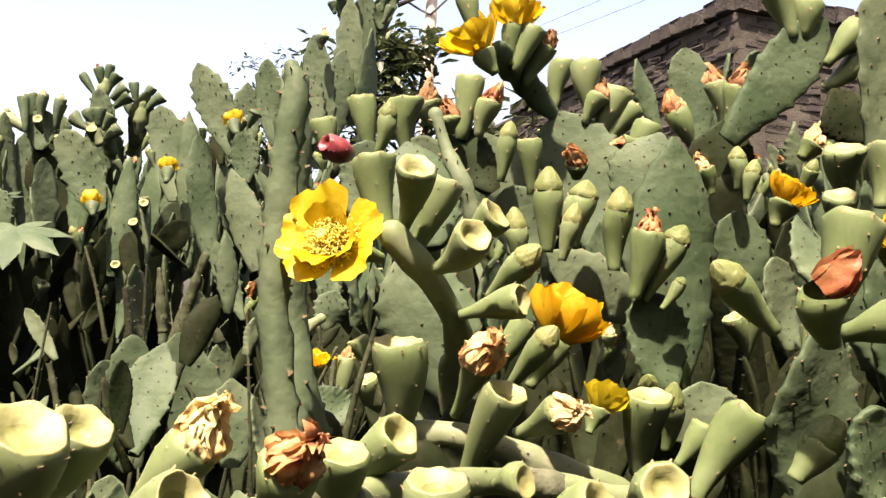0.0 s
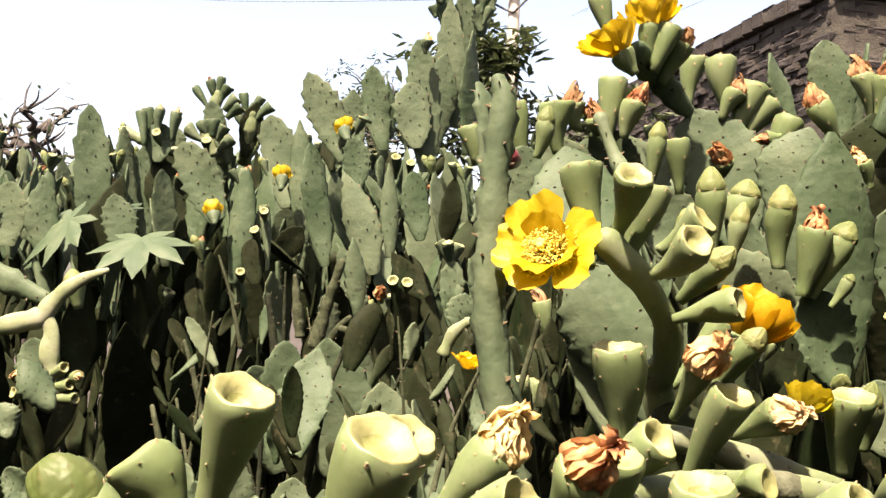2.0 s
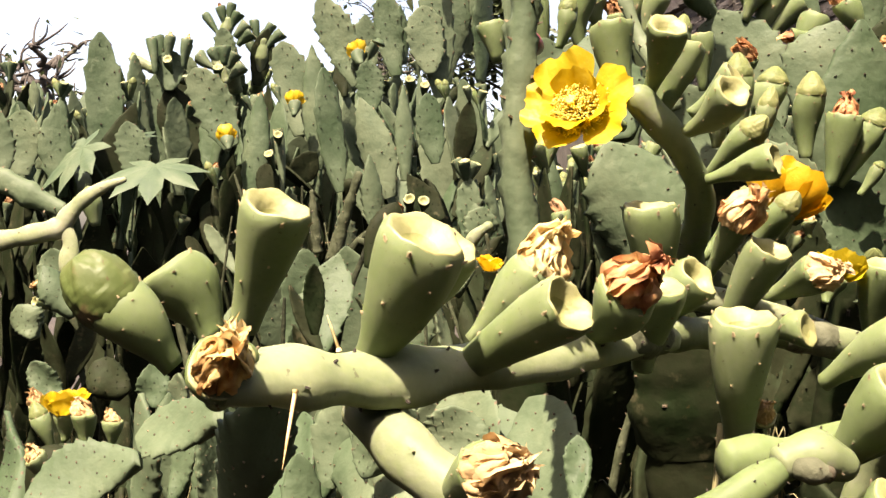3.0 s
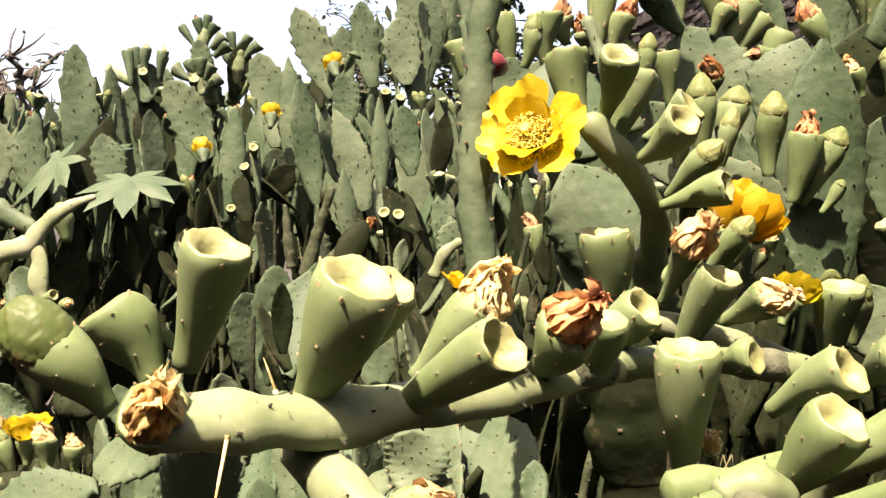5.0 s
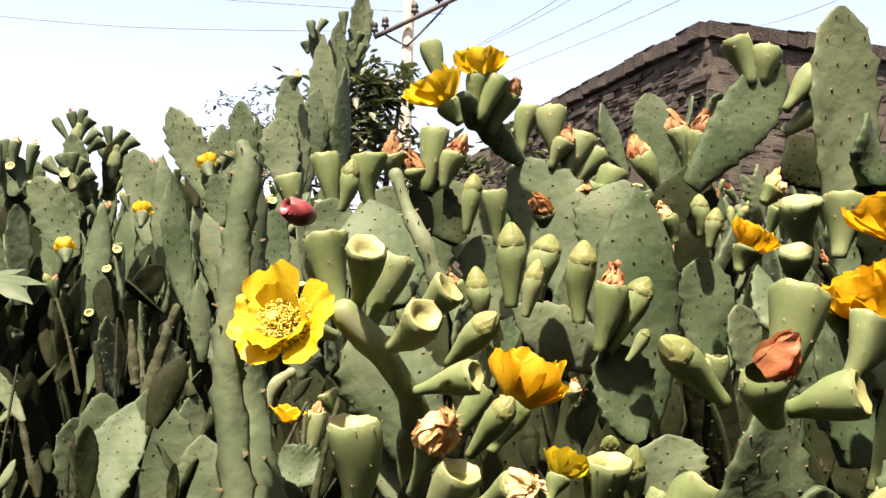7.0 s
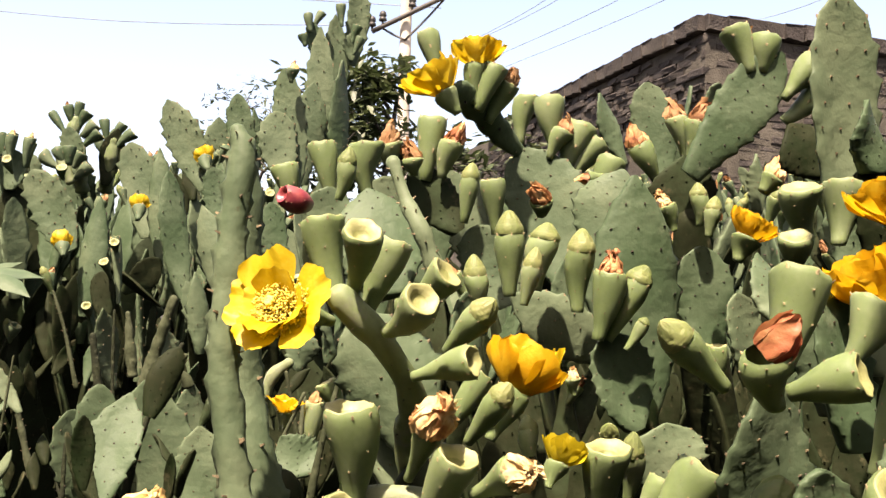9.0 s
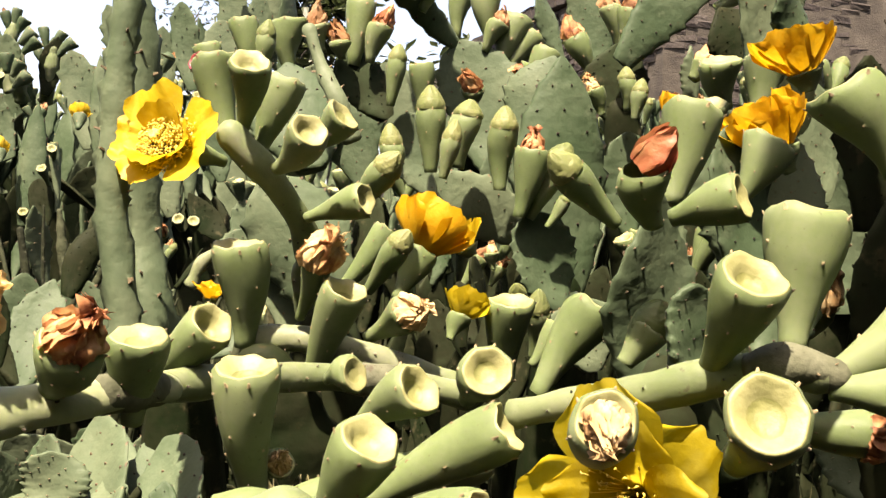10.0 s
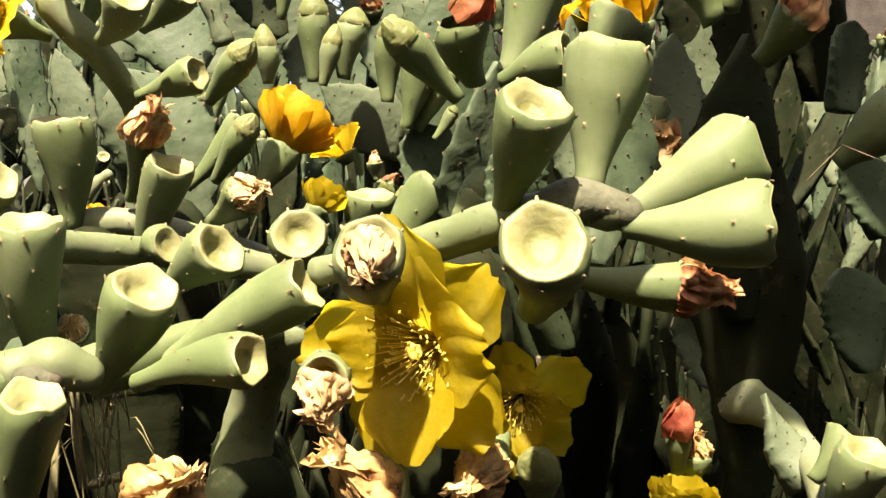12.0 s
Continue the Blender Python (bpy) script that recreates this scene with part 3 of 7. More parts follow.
FRUITS = [fruit_meshes(v) for v in range(8)]
FAR_FRUITS = [fruit_meshes(v, plain=True) for v in range(8)]
# dimmer copies for far fruits, the darker pad skin standing for shade
DISTANT_FRUITS = [fruit_meshes(v, M_PAD, plain=True) for v in range(8)]
RIPE = fruit_meshes(3, M_REDFRUIT, [(0, 0.24), (0.15, 0.34), (0.4, 0.47), (0.65, 0.50), (0.88, 0.43), (1.0, 0.34)])
BUD_KEYS = [(0, 0.19), (0.2, 0.25), (0.5, 0.37), (0.74, 0.46), (0.9, 0.46), (1.0, 0.395)]
BUD_BODIES = [fruit_meshes(20 + v, None, BUD_KEYS) for v in range(4)]
FAR_BUD_BODIES = [fruit_meshes(20 + v, None, BUD_KEYS, True) for v in range(4)]
CAPS = [cap_mesh(v) for v in range(3)]
FAR_CAPS = [cap_mesh(v, False, True) for v in range(3)]
BULB = cap_mesh(5, True)
PADS = [pad_mesh(v, M_PAD, 1.0) for v in range(15)]
OLD_SHADE_PADS = [pad_mesh(20 + v, M_OLD_SHADE, 1.2) for v in range(5)]
FAR_PADS = [pad_mesh(40 + v, M_PAD, 1.0, False) for v in range(12)]
DISTANT_PADS = [pad_mesh(40 + v, M_PAD, 1.0, False, True) for v in range(12)]
DISTANT_OLD_SHADE_PADS = [pad_mesh(60 + v, M_OLD_SHADE, 1.0, False, True) for v in range(5)]
FAR_OLD_SHADE_PADS = [pad_mesh(60 + v, M_OLD_SHADE, 1.0, False) for v in range(5)]
PETALS = {}
for mat_name, mat in (("yellow", M_YELLOW), ("orange", M_ORANGE), ("golden", M_GOLDEN)):
    PETALS[mat_name, "open"] = [petal_mesh("petal", v, 40, 22, mat) for v in range(4)]
    PETALS[mat_name, "mid"] = [petal_mesh("petal", 10 + v, 30, 14, mat) for v in range(4)]
    PETALS[mat_name, "cup"] = [petal_mesh("petal", 20 + v, 50, -40, mat) for v in range(4)]
    PETALS[mat_name, "trumpet"] = [petal_mesh("petal", 40 + v, 28, 58, mat, True) for v in range(4)]
STAMENS = {"far": stamens_mesh(5, 0.5, 70, 0.5), "open": stamens_mesh(0, 0.95, 950, 0.52), "trumpet": stamens_mesh(3, 0.8, 150, 0.46, 0.62), "mid": stamens_mesh(1, 0.55), "cup": stamens_mesh(2, 0.35)}
STIGMA = stigma_mesh()
DRY = {"tan": [dry_mesh(v, M_DRY, 1.1, 0.42) for v in range(4)], "red": [dry_mesh(10 + v, M_DRYRED, 1.05, 0.40) for v in range(4)], "pod": [pod_mesh(v, M_POD) for v in range(3)], "pale": [dry_mesh(20 + v, M_DRYPALE, 0.85, 0.36) for v in range(3)]}
FAR_DRY = {"tan": [dry_mesh(v, M_DRY_DIMMED, 1.1, 0.26, True) for v in range(4)], "red": [dry_mesh(10 + v, M_DRYRED, 1.05, 0.26, True) for v in range(4)], "pod": [pod_mesh(v, M_POD) for v in range(3)], "pale": [dry_mesh(20 + v, M_DRYPALE, 0.85, 0.26, True) for v in range(3)]}


# ---- parts of a cactus ----
def axes(base, tip, width, thick, turn):
    """A pose with z from base to tip, y (the broad side's normal) towards the south turned by turn degrees about the axis."""
    base, tip = Vector(base), Vector(tip)
    z = tip - base
    length = z.length
    zn = z.normalized()
    y = Vector((0, -1, 0))
    y = y - zn * y.dot(zn)
    y = (y.normalized() if y.length > 0.15 else (Vector((0, 0, 1)) - zn * zn.z).normalized())
    y = Matrix.Rotation(radians(turn), 3, zn) @ y
    x = y.cross(zn)
    m = Matrix.Identity(4)
    for i in range(3):
        m[i][0], m[i][1], m[i][2], m[i][3] = x[i] * width, y[i] * thick, z[i], base[i]
    return m, length


def pad(plant, base, tip, width, turn=0, v=0, thick=0.02, old=False, far=False):
    m, _ = axes(base, tip, width, thick, turn)
    y = Vector(base).y
    if far and y > 2.7:
        kinds = DISTANT_OLD_SHADE_PADS if old else DISTANT_PADS
    elif far or y > 1.9:
        kinds = FAR_OLD_SHADE_PADS if old else FAR_PADS
    else:
        kinds = OLD_SHADE_PADS if old else PADS
    return part("pad", kinds[v % len(kinds)], plant, m)


def fruit(plant, base, tip, width, kind="cup", v=0, turn=0, face=None):
    """A fruit with what sits on its top: an open scar (cup), a closed bud, a withered or an open flower."""
    m, length = axes(base, tip, width, width, turn)
    style = kind.split()
    far = Vector(base).y > 1.35
    body, scar = RIPE if style[0] == "ripe" else (FAR_BUD_BODIES if far else BUD_BODIES)[v % 4] if style[0] == "bud" or "pod" in style else (DISTANT_FRUITS if Vector(base).y > 2.4 else FAR_FRUITS if far else FRUITS)[v % 8]
    label = {"cup": "plump green fruit with a pale sunken top", "bud": "green fruit with a closed scaly bud", "bulb": "green fruit with a round closed bud", "dry": "green fruit with a withered flower", "flower": "green fruit topped by an open flower", "ripe": "dark red ripe fruit", "bare": "green fruit"}[style[0]]
    ob = part("fruit", body, plant, m, label)
    top = m @ Matrix.Translation((0, 0, 1.0))
    upright = top.to_3x3()
    cols = [upright.col[i].normalized() for i in range(3)]
    unit = Matrix.Identity(4)
    for i in range(3):
        unit[i][0], unit[i][1], unit[i][2], unit[i][3] = cols[0][i], cols[1][i], cols[2][i], top.translation[i]
    if face:
        unit = Matrix.Translation(top.translation) @ Vector(face).to_track_quat("Z", "Y").to_matrix().to_4x4()
    if style[0] in ("cup", "ripe", "bare"):
        part("cup", scar, ob, m, "dark red sunken top" if style[0] == "ripe" else "pale yellow sunken scar")
    elif style[0] == "bud":
        k = Matrix.Diagonal((1, 1, width * float(style[1] if len(style) > 1 else 1.0) / length, 1))
        part("bud_cap", (FAR_CAPS if far else CAPS)[v % 3], ob, m @ Matrix.Translation((0, 0, 1)) @ k @ Matrix.Translation((0, 0, -1)), "yellow-green bud scales")
    elif style[0] == "bulb":
        k = Matrix.Diagonal((float(style[1]), float(style[1]), width * float(style[1]) / length, 1))
        part("bud_cap", BULB, ob, m @ Matrix.Translation((0, 0, 1 - 0.16 * width / length)) @ k @ Matrix.Translation((0, 0, -1)), "round olive-green closed bud")
    elif style[0] == "dry":
        if style[1] != "pod":
            part("cup", scar, ob, m)
        size = width * (float(style[2]) if len(style) > 2 else 1.0)
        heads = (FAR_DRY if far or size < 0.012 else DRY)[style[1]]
        part("withered_flower", heads[v % len(heads)], ob, unit @ Matrix.Translation((0, 0, -0.06 * size)) @ Matrix.Diagonal((size, size, size, 1)), {"tan": "crumpled tan withered petals", "red": "crumpled red-brown withered petals", "pale": "dry pale withered petals", "pod": "closed wilting salmon-red petals"}[style[1]])
    elif style[0] == "flower":
        flower_top(ob, unit, width, style[1], style[2], float(style[3]), v)
    return ob


def flower_top(ob, unit, width, colour, shape, size, v):
    """Two whorls of petals, stamens and stigma; size is the length of a petal in metres."""
    rng = random.Random(v * 7 + 3)
    meshes = PETALS[colour, shape]
    whorls = {"open": ((4, 0.88, -14, 0.0), (5, 1.06, 8, -0.05)), "trumpet": ((4, 0.94, -6, 0.0), (5, 1.06, 6, -0.05)), "cup": ((5, 0.92, -6, 0.0), (6, 1.0, 6, -0.04))}.get(shape, ((4, 0.90, -8, 0.0), (5, 1.06, 9, -0.05)))
    for ring, (count, scale, extra, drop) in enumerate(whorls):
        for k in range(count):
            a = 360 * (k + 0.5 * ring) / count + rng.uniform(-9, 9)
            s = size * scale * rng.uniform(0.84, 1.1)
            m = unit @ pose(0, 0, drop * size, 0, 0, a) @ pose(width * (0.20 + 0.10 * ring), 0, 0, 0, extra + rng.uniform(-8, 8), 0) @ Matrix.Diagonal((s, s, s, 1))
            part("petal", meshes[(k + v + ring) % 4], ob, m, colour + " petal" if k == 0 else "")
    part("stamen_tuft", STAMENS["far" if unit.translation.y > 1.3 else shape], ob, unit @ Matrix.Diagonal((size, size, size, 1)), "dense tuft of yellow stamens")
    stigma = size * (0.6 if shape == "trumpet" else 1.0)
    part("stigma", STIGMA, ob, unit @ Matrix.Diagonal((stigma, stigma, stigma, 1)), "pale lobed stigma")


def spline(points, per=6, step=None):
    out = []
    pts = [Vector(p) for p in points]
    if step:
        per = min(max(6, round(sum((b - a).length for a, b in zip(pts, pts[1:])) / (len(pts) - 1) / step)), 22)
    ext = [pts[0] * 2 - pts[1]] + pts + [pts[-1] * 2 - pts[-2]]
    for i in range(1, len(ext) - 2):
        p0, p1, p2, p3 = ext[i - 1:i + 3]
        for k in range(per):
            t = k / per
            out.append(0.5 * (2 * p1 + (p2 - p0) * t + (2 * p0 - 5 * p1 + 4 * p2 - p3) * t * t + (3 * p1 - p0 - 3 * p2 + p3) * t ** 3))
    out.append(pts[-1])
    return out


def branch(plant, points, radii, flat=1.0, seed=0, mat=None, name="branch", warts=True, teeth=0.0, ref=(0, -1, 0)):
    """A fleshy stem through a few points; radii run from its foot to its end, flat squeezes it front to back."""
    rng = random.Random(seed)
    plain = name == "trunk"
    path = spline(points, 4) if plain else spline(points, 6, 0.45 * sum(radii) / len(radii))
    n, b, rows = 9 if plain else 14, Build(), []
    ph = rng.uniform(0, 6)
    count = len(path)
    ref = Vector(ref)
    stations = []
    for i, p in enumerate(path):
        d = (path[min(i + 1, count - 1)] - path[max(i - 1, 0)]).normalized()
        y = (ref - d * ref.dot(d))
        y = y.normalized() if y.length > 0.2 else d.orthogonal().normalized()
        ref = y
        x = y.cross(d)
        s = i / (count - 1) * (len(radii) - 1)
        k = min(int(s), len(radii) - 2)
        r = curve_at([(float(j), w) for j, w in enumerate(radii)], s)
        r *= 1 + 0.05 * math.sin(i / count * 11 + ph) + (0.0 if plain else (0.14 if teeth else 0.28) * noise.noise(p * 45 + Vector((seed, 0, 0))))
        stations.append((p, x, y, d, r))
    first, last = stations[0], stations[-1]
    rings = [(first[0] - first[3] * first[4] * 0.25, *first[1:4], first[4] * 0.7)] + stations + [(last[0] + last[3] * last[4] * 0.45, *last[1:4], last[4] * 0.88), (last[0] + last[3] * last[4] * 0.8, *last[1:4], last[4] * 0.62), (last[0] + last[3] * last[4] * 0.98, *last[1:4], last[4] * 0.25)]
    for i, (p, x, y, d, r) in enumerate(rings):
        saw = [1 + teeth * ((i + 2 * (k > 3 and k < 11)) % 5 / 4) ** 2 * (k in (0, n // 2)) for k in range(n)]
        rows.append([p + x * r * math.cos(2 * math.pi * k / n) * (1 + 0.04 * math.sin(3 * k + ph)) * saw[k] + y * r * flat * math.sin(2 * math.pi * k / n) for k in range(n)])
    start = b.grid(rows, True, 0, cap0=True, cap1=True)
    if warts:
        turn = rng.randrange(n)
        for i in range(2, count - 1, 3):
            p, x, y, d, r = stations[i]
            turn += 5
            for k in (turn % n, (turn + 7) % n):
                if rng.random() < 0.75:
                    a = 2 * math.pi * (k + 0.5) / n
                    b.wart(start + i * n + k, 0.42 if teeth or mat is M_PAD else 0.22, (x * math.cos(a) + y * math.sin(a) + d * 0.3) * (0.004 if name == "dead_stalk" or teeth or mat is M_PAD else 0.0016), 1)
    return part(name, b.done(name, [mat or M_STEM, M_AREOLE]), plant, Matrix.Identity(4))


def spine(parent, base, tip, r=0.0009, mat=None):
    b, d = Build(), (Vector(tip) - Vector(base))
    x = d.orthogonal().normalized()
    y = d.normalized().cross(x)
    b.grid([[Vector(base) + d * t + (x * math.cos(k * 2.094) + y * math.sin(k * 2.094)) * r * w for k in range(3)] for t, w in ((0, 1), (0.6, 0.7), (1, 0.1))], True, 0, cap1=True)
    b.bump(Vector(base), d, r * 1.5, r * 1.2, 0)
    return part("spine", b.done("spine", [mat or M_SPINE]), parent, Matrix.Identity(4))


def trunk(plant, top, r=0.03, seed=0):
    """The old woody stem that carries a branch, down to the ground at the plant's foot."""
    foot = plant.matrix_basis.translation
    top = Vector(top)
    mid = top.lerp(foot, 0.5) + Vector((0.03 * math.sin(seed), 0.06, 0.0))
    return branch(plant, [foot, mid, top.lerp(foot, 0.15) + Vector((0, 0.02, 0)), top], [r * 2.4, r * 2.0, r * 1.5, r], 0.7, seed, M_OLD_SHADE, "trunk")


# ---- ground ----
def ground_mesh():
    b, n = Build(), 70
    rows = []
    for i in range(n + 1):
        row = []
        for k in range(n + 1):
            x, y = ((2 * i / n - 1) ** 3 * 600 + (2 * i / n - 1) * 6), ((2 * k / n - 1) ** 3 * 600 + (2 * k / n - 1) * 6)
            row.append(Vector((x, y, 0.05 * noise.noise(Vector((x * 0.8, y * 0.8, 0))) + 0.015 * noise.noise(Vector((x * 5, y * 5, 3))) - 0.03)))
        rows.append(row)
    b.grid(rows, False, 0)
    return b.done("ground", [M_SOIL])


tagged(new("ground", ground_mesh()), "bare brown soil with dry litter under the cacti", "ground", "", "structure")


# ---- brick house behind the thicket ----
CORNER, BACK, SIDE, TOP = Vector((2.31, 8.98, 0)), Vector((-0.32, 0.947, 0)).normalized(), Vector((0.947, 0.32, 0)).normalized(), 4.25


def box(b, o, ex, ey, ez, slot=0):
    base = len(b.v)
    b.v += [o, o + ex, o + ex + ey, o + ey, o + ez, o + ex + ez, o + ex + ey + ez, o + ey + ez]
    for f in ((3, 2, 1, 0), (4, 5, 6, 7), (0, 1, 5, 4), (1, 2, 6, 5), (2, 3, 7, 6), (3, 0, 4, 7)):
        b.f.append(tuple(base + k for k in f))
        b.i.append(slot)


def wall(name, o, along, inward, length):
    b = Build()
    box(b, o, along * length, inward * 0.23, Vector((0, 0, TOP)))
    return tagged(new(name, b.done(name, [M_MORTAR], False)), "weathered brown brick wall with crumbling mortar", "wall", "", "structure")


WALL_WEST = wall("wall_west", CORNER, BACK, SIDE, 9.0)
WALL_SOUTH = wall("wall_south", CORNER + SIDE * 0.235, SIDE, BACK, 6.0)
wall("wall_north", CORNER + BACK * 8.77 + SIDE * 0.235, SIDE, BACK, 6.0)
wall("wall_east", CORNER + SIDE * 6.24, BACK, SIDE, 9.0)
roof_b = Build()
box(roof_b, CORNER + Vector((0, 0, TOP - 0.5)) + (SIDE + BACK) * 0.24, SIDE * 5.99, BACK * 8.52, Vector((0, 0, 0.12)))
tagged(new("roof", roof_b.done("roof", [M_CONCRETE], False)), "flat grey concrete roof behind a brick parapet", "roof", "", "structure")


# unseen walls behind and beside the camera, added to block sky light
for block_name, block_o, block_x, block_y, block_h in (("wall_yard_south", (-4.4, -1.9, 0), (8.8, 0, 0), (0, 0.25, 0), 3.0), ("wall_yard_west", (-4.4, -1.645, 0), (0.25, 0, 0), (0, 5.4, 0), 5.0), ("wall_yard_east", (4.15, -1.645, 0), (0.25, 0, 0), (0, 5.4, 0), 5.0)):
    block_b = Build()
    box(block_b, Vector(block_o), Vector(block_x), Vector(block_y), Vector((0, 0, block_h)))
    tagged(new(block_name, block_b.done(block_name, [M_BRICK], False)), "unseen plain weathered brick wall added to block sky light", "wall", "", "structure")


# ---- power line ----
def tube(b, points, r, sides=6, slot=0):
    path = spline(points, 4)
    rows, ref = [], Vector((0.3, 0.2, 1))
    for i, p in enumerate(path):
        d = (path[min(i + 1, len(path) - 1)] - path[max(i - 1, 0)]).normalized()
        x = d.cross(ref).normalized() if abs(d.dot(ref.normalized())) < 0.95 else d.orthogonal().normalized()
        y = d.cross(x)
        rr = r if not isinstance(r, tuple) else r[0] + (r[1] - r[0]) * i / (len(path) - 1)
        rows.append([p + (x * math.cos(2 * math.pi * k / sides) + y * math.sin(2 * math.pi * k / sides)) * rr for k in range(sides)])
    b.grid(rows, True, slot, cap0=True, cap1=True)


def one_tube(name, points, r, mat, parent, sides=8, label=""):
    b = Build()
    tube(b, points, r, sides)
    return part(name, b.done(name, [mat]), parent, Matrix.Identity(4), label)


def utility_pole():
    at = Vector((-0.90, 16.6, 0))
    ob = thing("utility_pole", at, "pale concrete utility pole with a dark steel crossarm", "pole")
    one_tube("pole", [at, at + Vector((0, 0, 4.5)), at + Vector((0, 0, 9.0))], (0.135, 0.085), M_CONCRETE, ob, 14)
    left, right = at + Vector((-0.57, -0.1, 6.50)), at + Vector((0.95, -0.3, 7.22))
    arm = one_tube("crossarm", [left, left.lerp(right, 0.5), right], 0.052, M_STEEL, ob, 4, "dark steel crossarm")
    for f in (0.0, 0.12, 0.45, 0.72, 0.98):
        p = left.lerp(right, f)
        b = Build()
        rows = [[p + Vector((r * math.cos(k * math.pi / 4), r * math.sin(k * math.pi / 4), z)) for k in range(8)] for r, z in ((0.02, 0.02), (0.02, 0.09), (0.07, 0.1), (0.06, 0.15), (0.035, 0.16), (0.065, 0.18), (0.05, 0.25), (0.02, 0.27))]
        b.grid(rows, True, 0, cap1=True)
        part("insulator", b.done("insulator", [M_STEEL]), arm, Matrix.Identity(4), "dark glazed insulator")
    one_tube("brace", [left.lerp(right, 0.1), (left.lerp(right, 0.1) + at + Vector((0, 0, 6.36))) / 2, at + Vector((0, -0.12, 6.36))], 0.02, M_STEEL, ob, 5)
    one_tube("brace", [left.lerp(right, 0.85), (left.lerp(right, 0.85) + at + Vector((0, 0, 6.36))) / 2, at + Vector((0, -0.12, 6.36))], 0.02, M_STEEL, ob, 5)
    return ob


utility_pole()
# ---- the plants near the camera ----
# front left
front_left = thing("prickly_pear", (-0.02, 0.62, 0.0), "prickly pear with a long fleshy branch of plump green fruits", "cactus", "prickly pear thicket")
branch(front_left, [(-0.205, 0.311, 1.299), (-0.186, 0.328, 1.300), (-0.156, 0.363, 1.2955), (-0.126, 0.399, 1.2965), (-0.097, 0.434, 1.297), (-0.064, 0.471, 1.301), (-0.028, 0.514, 1.303)], [0.0088, 0.0118, 0.0125, 0.0128, 0.0122, 0.0095, 0.0088], 0.74, 2, M_PALE_STEM, ref=(0.1, -0.72, 0.66))
fruit(front_left, (-0.230, 0.342, 1.300), (-0.252, 0.334, 1.326), 0.0249, "bulb 1.0", v=3, turn=141)
fruit(front_left, (-0.228, 0.380, 1.307), (-0.251, 0.381, 1.333), 0.0361, "bare", v=4, turn=188)
fruit(front_left, (-0.213, 0.345, 1.289), (-0.200, 0.312, 1.305), 0.0262, "dry tan .86", v=6, turn=235, face=(0.25, -0.85, 0.46))
fruit(front_left, (-0.227, 0.415, 1.310), (-0.206, 0.395, 1.365), 0.0322, v=6, turn=282)
fruit(front_left, (-0.162, 0.373, 1.298), (-0.135, 0.351, 1.353), 0.0361, v=7, turn=329)
fruit(front_left, (-0.158, 0.411, 1.309), (-0.130, 0.393, 1.350), 0.0279, v=8, turn=16)
fruit(front_left, (-0.124, 0.436, 1.305), (-0.094, 0.434, 1.339), 0.0258, "dry tan 1.0", v=9, turn=63)
fruit(front_left, (-0.133, 0.408, 1.289), (-0.080, 0.368, 1.327), 0.0265, v=10, turn=110)
fruit(front_left, (-0.069, 0.464, 1.306), (-0.053, 0.444, 1.331), 0.0298, "dry red .95", v=11, turn=157)
# stem takes the dark skin for the shade it lies in
branch(front_left, [(0.022, 0.740, 1.120), (0.014, 0.728, 1.200), (0.004, 0.712, 1.258), (-0.006, 0.702, 1.288)], [0.030, 0.036, 0.037, 0.026], 0.5, 12, M_OLD_SHADE)
branch(front_left, [(-0.164, 0.376, 1.283), (-0.147, 0.360, 1.273), (-0.130, 0.346, 1.263), (-0.109, 0.338, 1.253)], [0.0094, 0.0102, 0.0110, 0.0114], 0.85, 13)
fruit(front_left, (-0.123, 0.342, 1.256), (-0.106, 0.316, 1.272), 0.0220, "dry pale 1.10", v=14, turn=298)
pad(front_left, (-0.243, 0.443, 1.208), (-0.212, 0.403, 1.280), 0.036, 20, 15, 0.018)
trunk(front_left, (0.022, 0.742, 1.125), 0.028, 16)
spine(front_left, (-0.176, 0.321, 1.296), (-0.175, 0.303, 1.272))
spine(front_left, (-0.17, 0.362, 1.307), (-0.174, 0.358, 1.321))
pad(front_left, (-0.169, 0.748, 1.175), (-0.167, 0.747, 1.224), 0.050, 10, 19, 0.016)
pad(front_left, (-0.222, 0.704, 1.176), (-0.229, 0.703, 1.218), 0.047, -20, 20, 0.016)

# main flower
main_flower = thing("prickly_pear", (0.13, 0.82, 0.0), "prickly pear with a large open yellow flower and pale-topped fruits", "cactus", "prickly pear thicket")
branch(main_flower, [(0.030, 0.800, 1.270), (0.015, 0.785, 1.341), (0.018, 0.755, 1.372), (0.015, 0.73, 1.395), (0.005, 0.715, 1.413), (-0.008, 0.705, 1.431), (-0.022, 0.698, 1.445), (-0.032, 0.695, 1.456)], [0.0150, 0.0125, 0.0115, 0.0104, 0.0100, 0.0100, 0.0108, 0.0125], 0.95, 22)
fruit(main_flower, (-0.042, 0.722, 1.440), (-0.073, 0.694, 1.444), 0.0235, "flower yellow open .0385", v=23, turn=1, face=(-0.36, -0.84, 0.40))
fruit(main_flower, (-0.026, 0.699, 1.461), (-0.016, 0.665, 1.502), 0.0298, v=24, turn=48)
fruit(main_flower, (-0.017, 0.713, 1.443), (0.001, 0.715, 1.500), 0.0311, "bare", v=25, turn=95)
fruit(main_flower, (-0.040, 0.723, 1.459), (-0.052, 0.725, 1.516), 0.0333, "bare", v=26, turn=142)
fruit(main_flower, (0.001, 0.689, 1.433), (0.026, 0.654, 1.456), 0.0295, v=27, turn=189)
fruit(main_flower, (0.011, 0.756, 1.454), (0.042, 0.737, 1.479), 0.0284, v=28, turn=236)
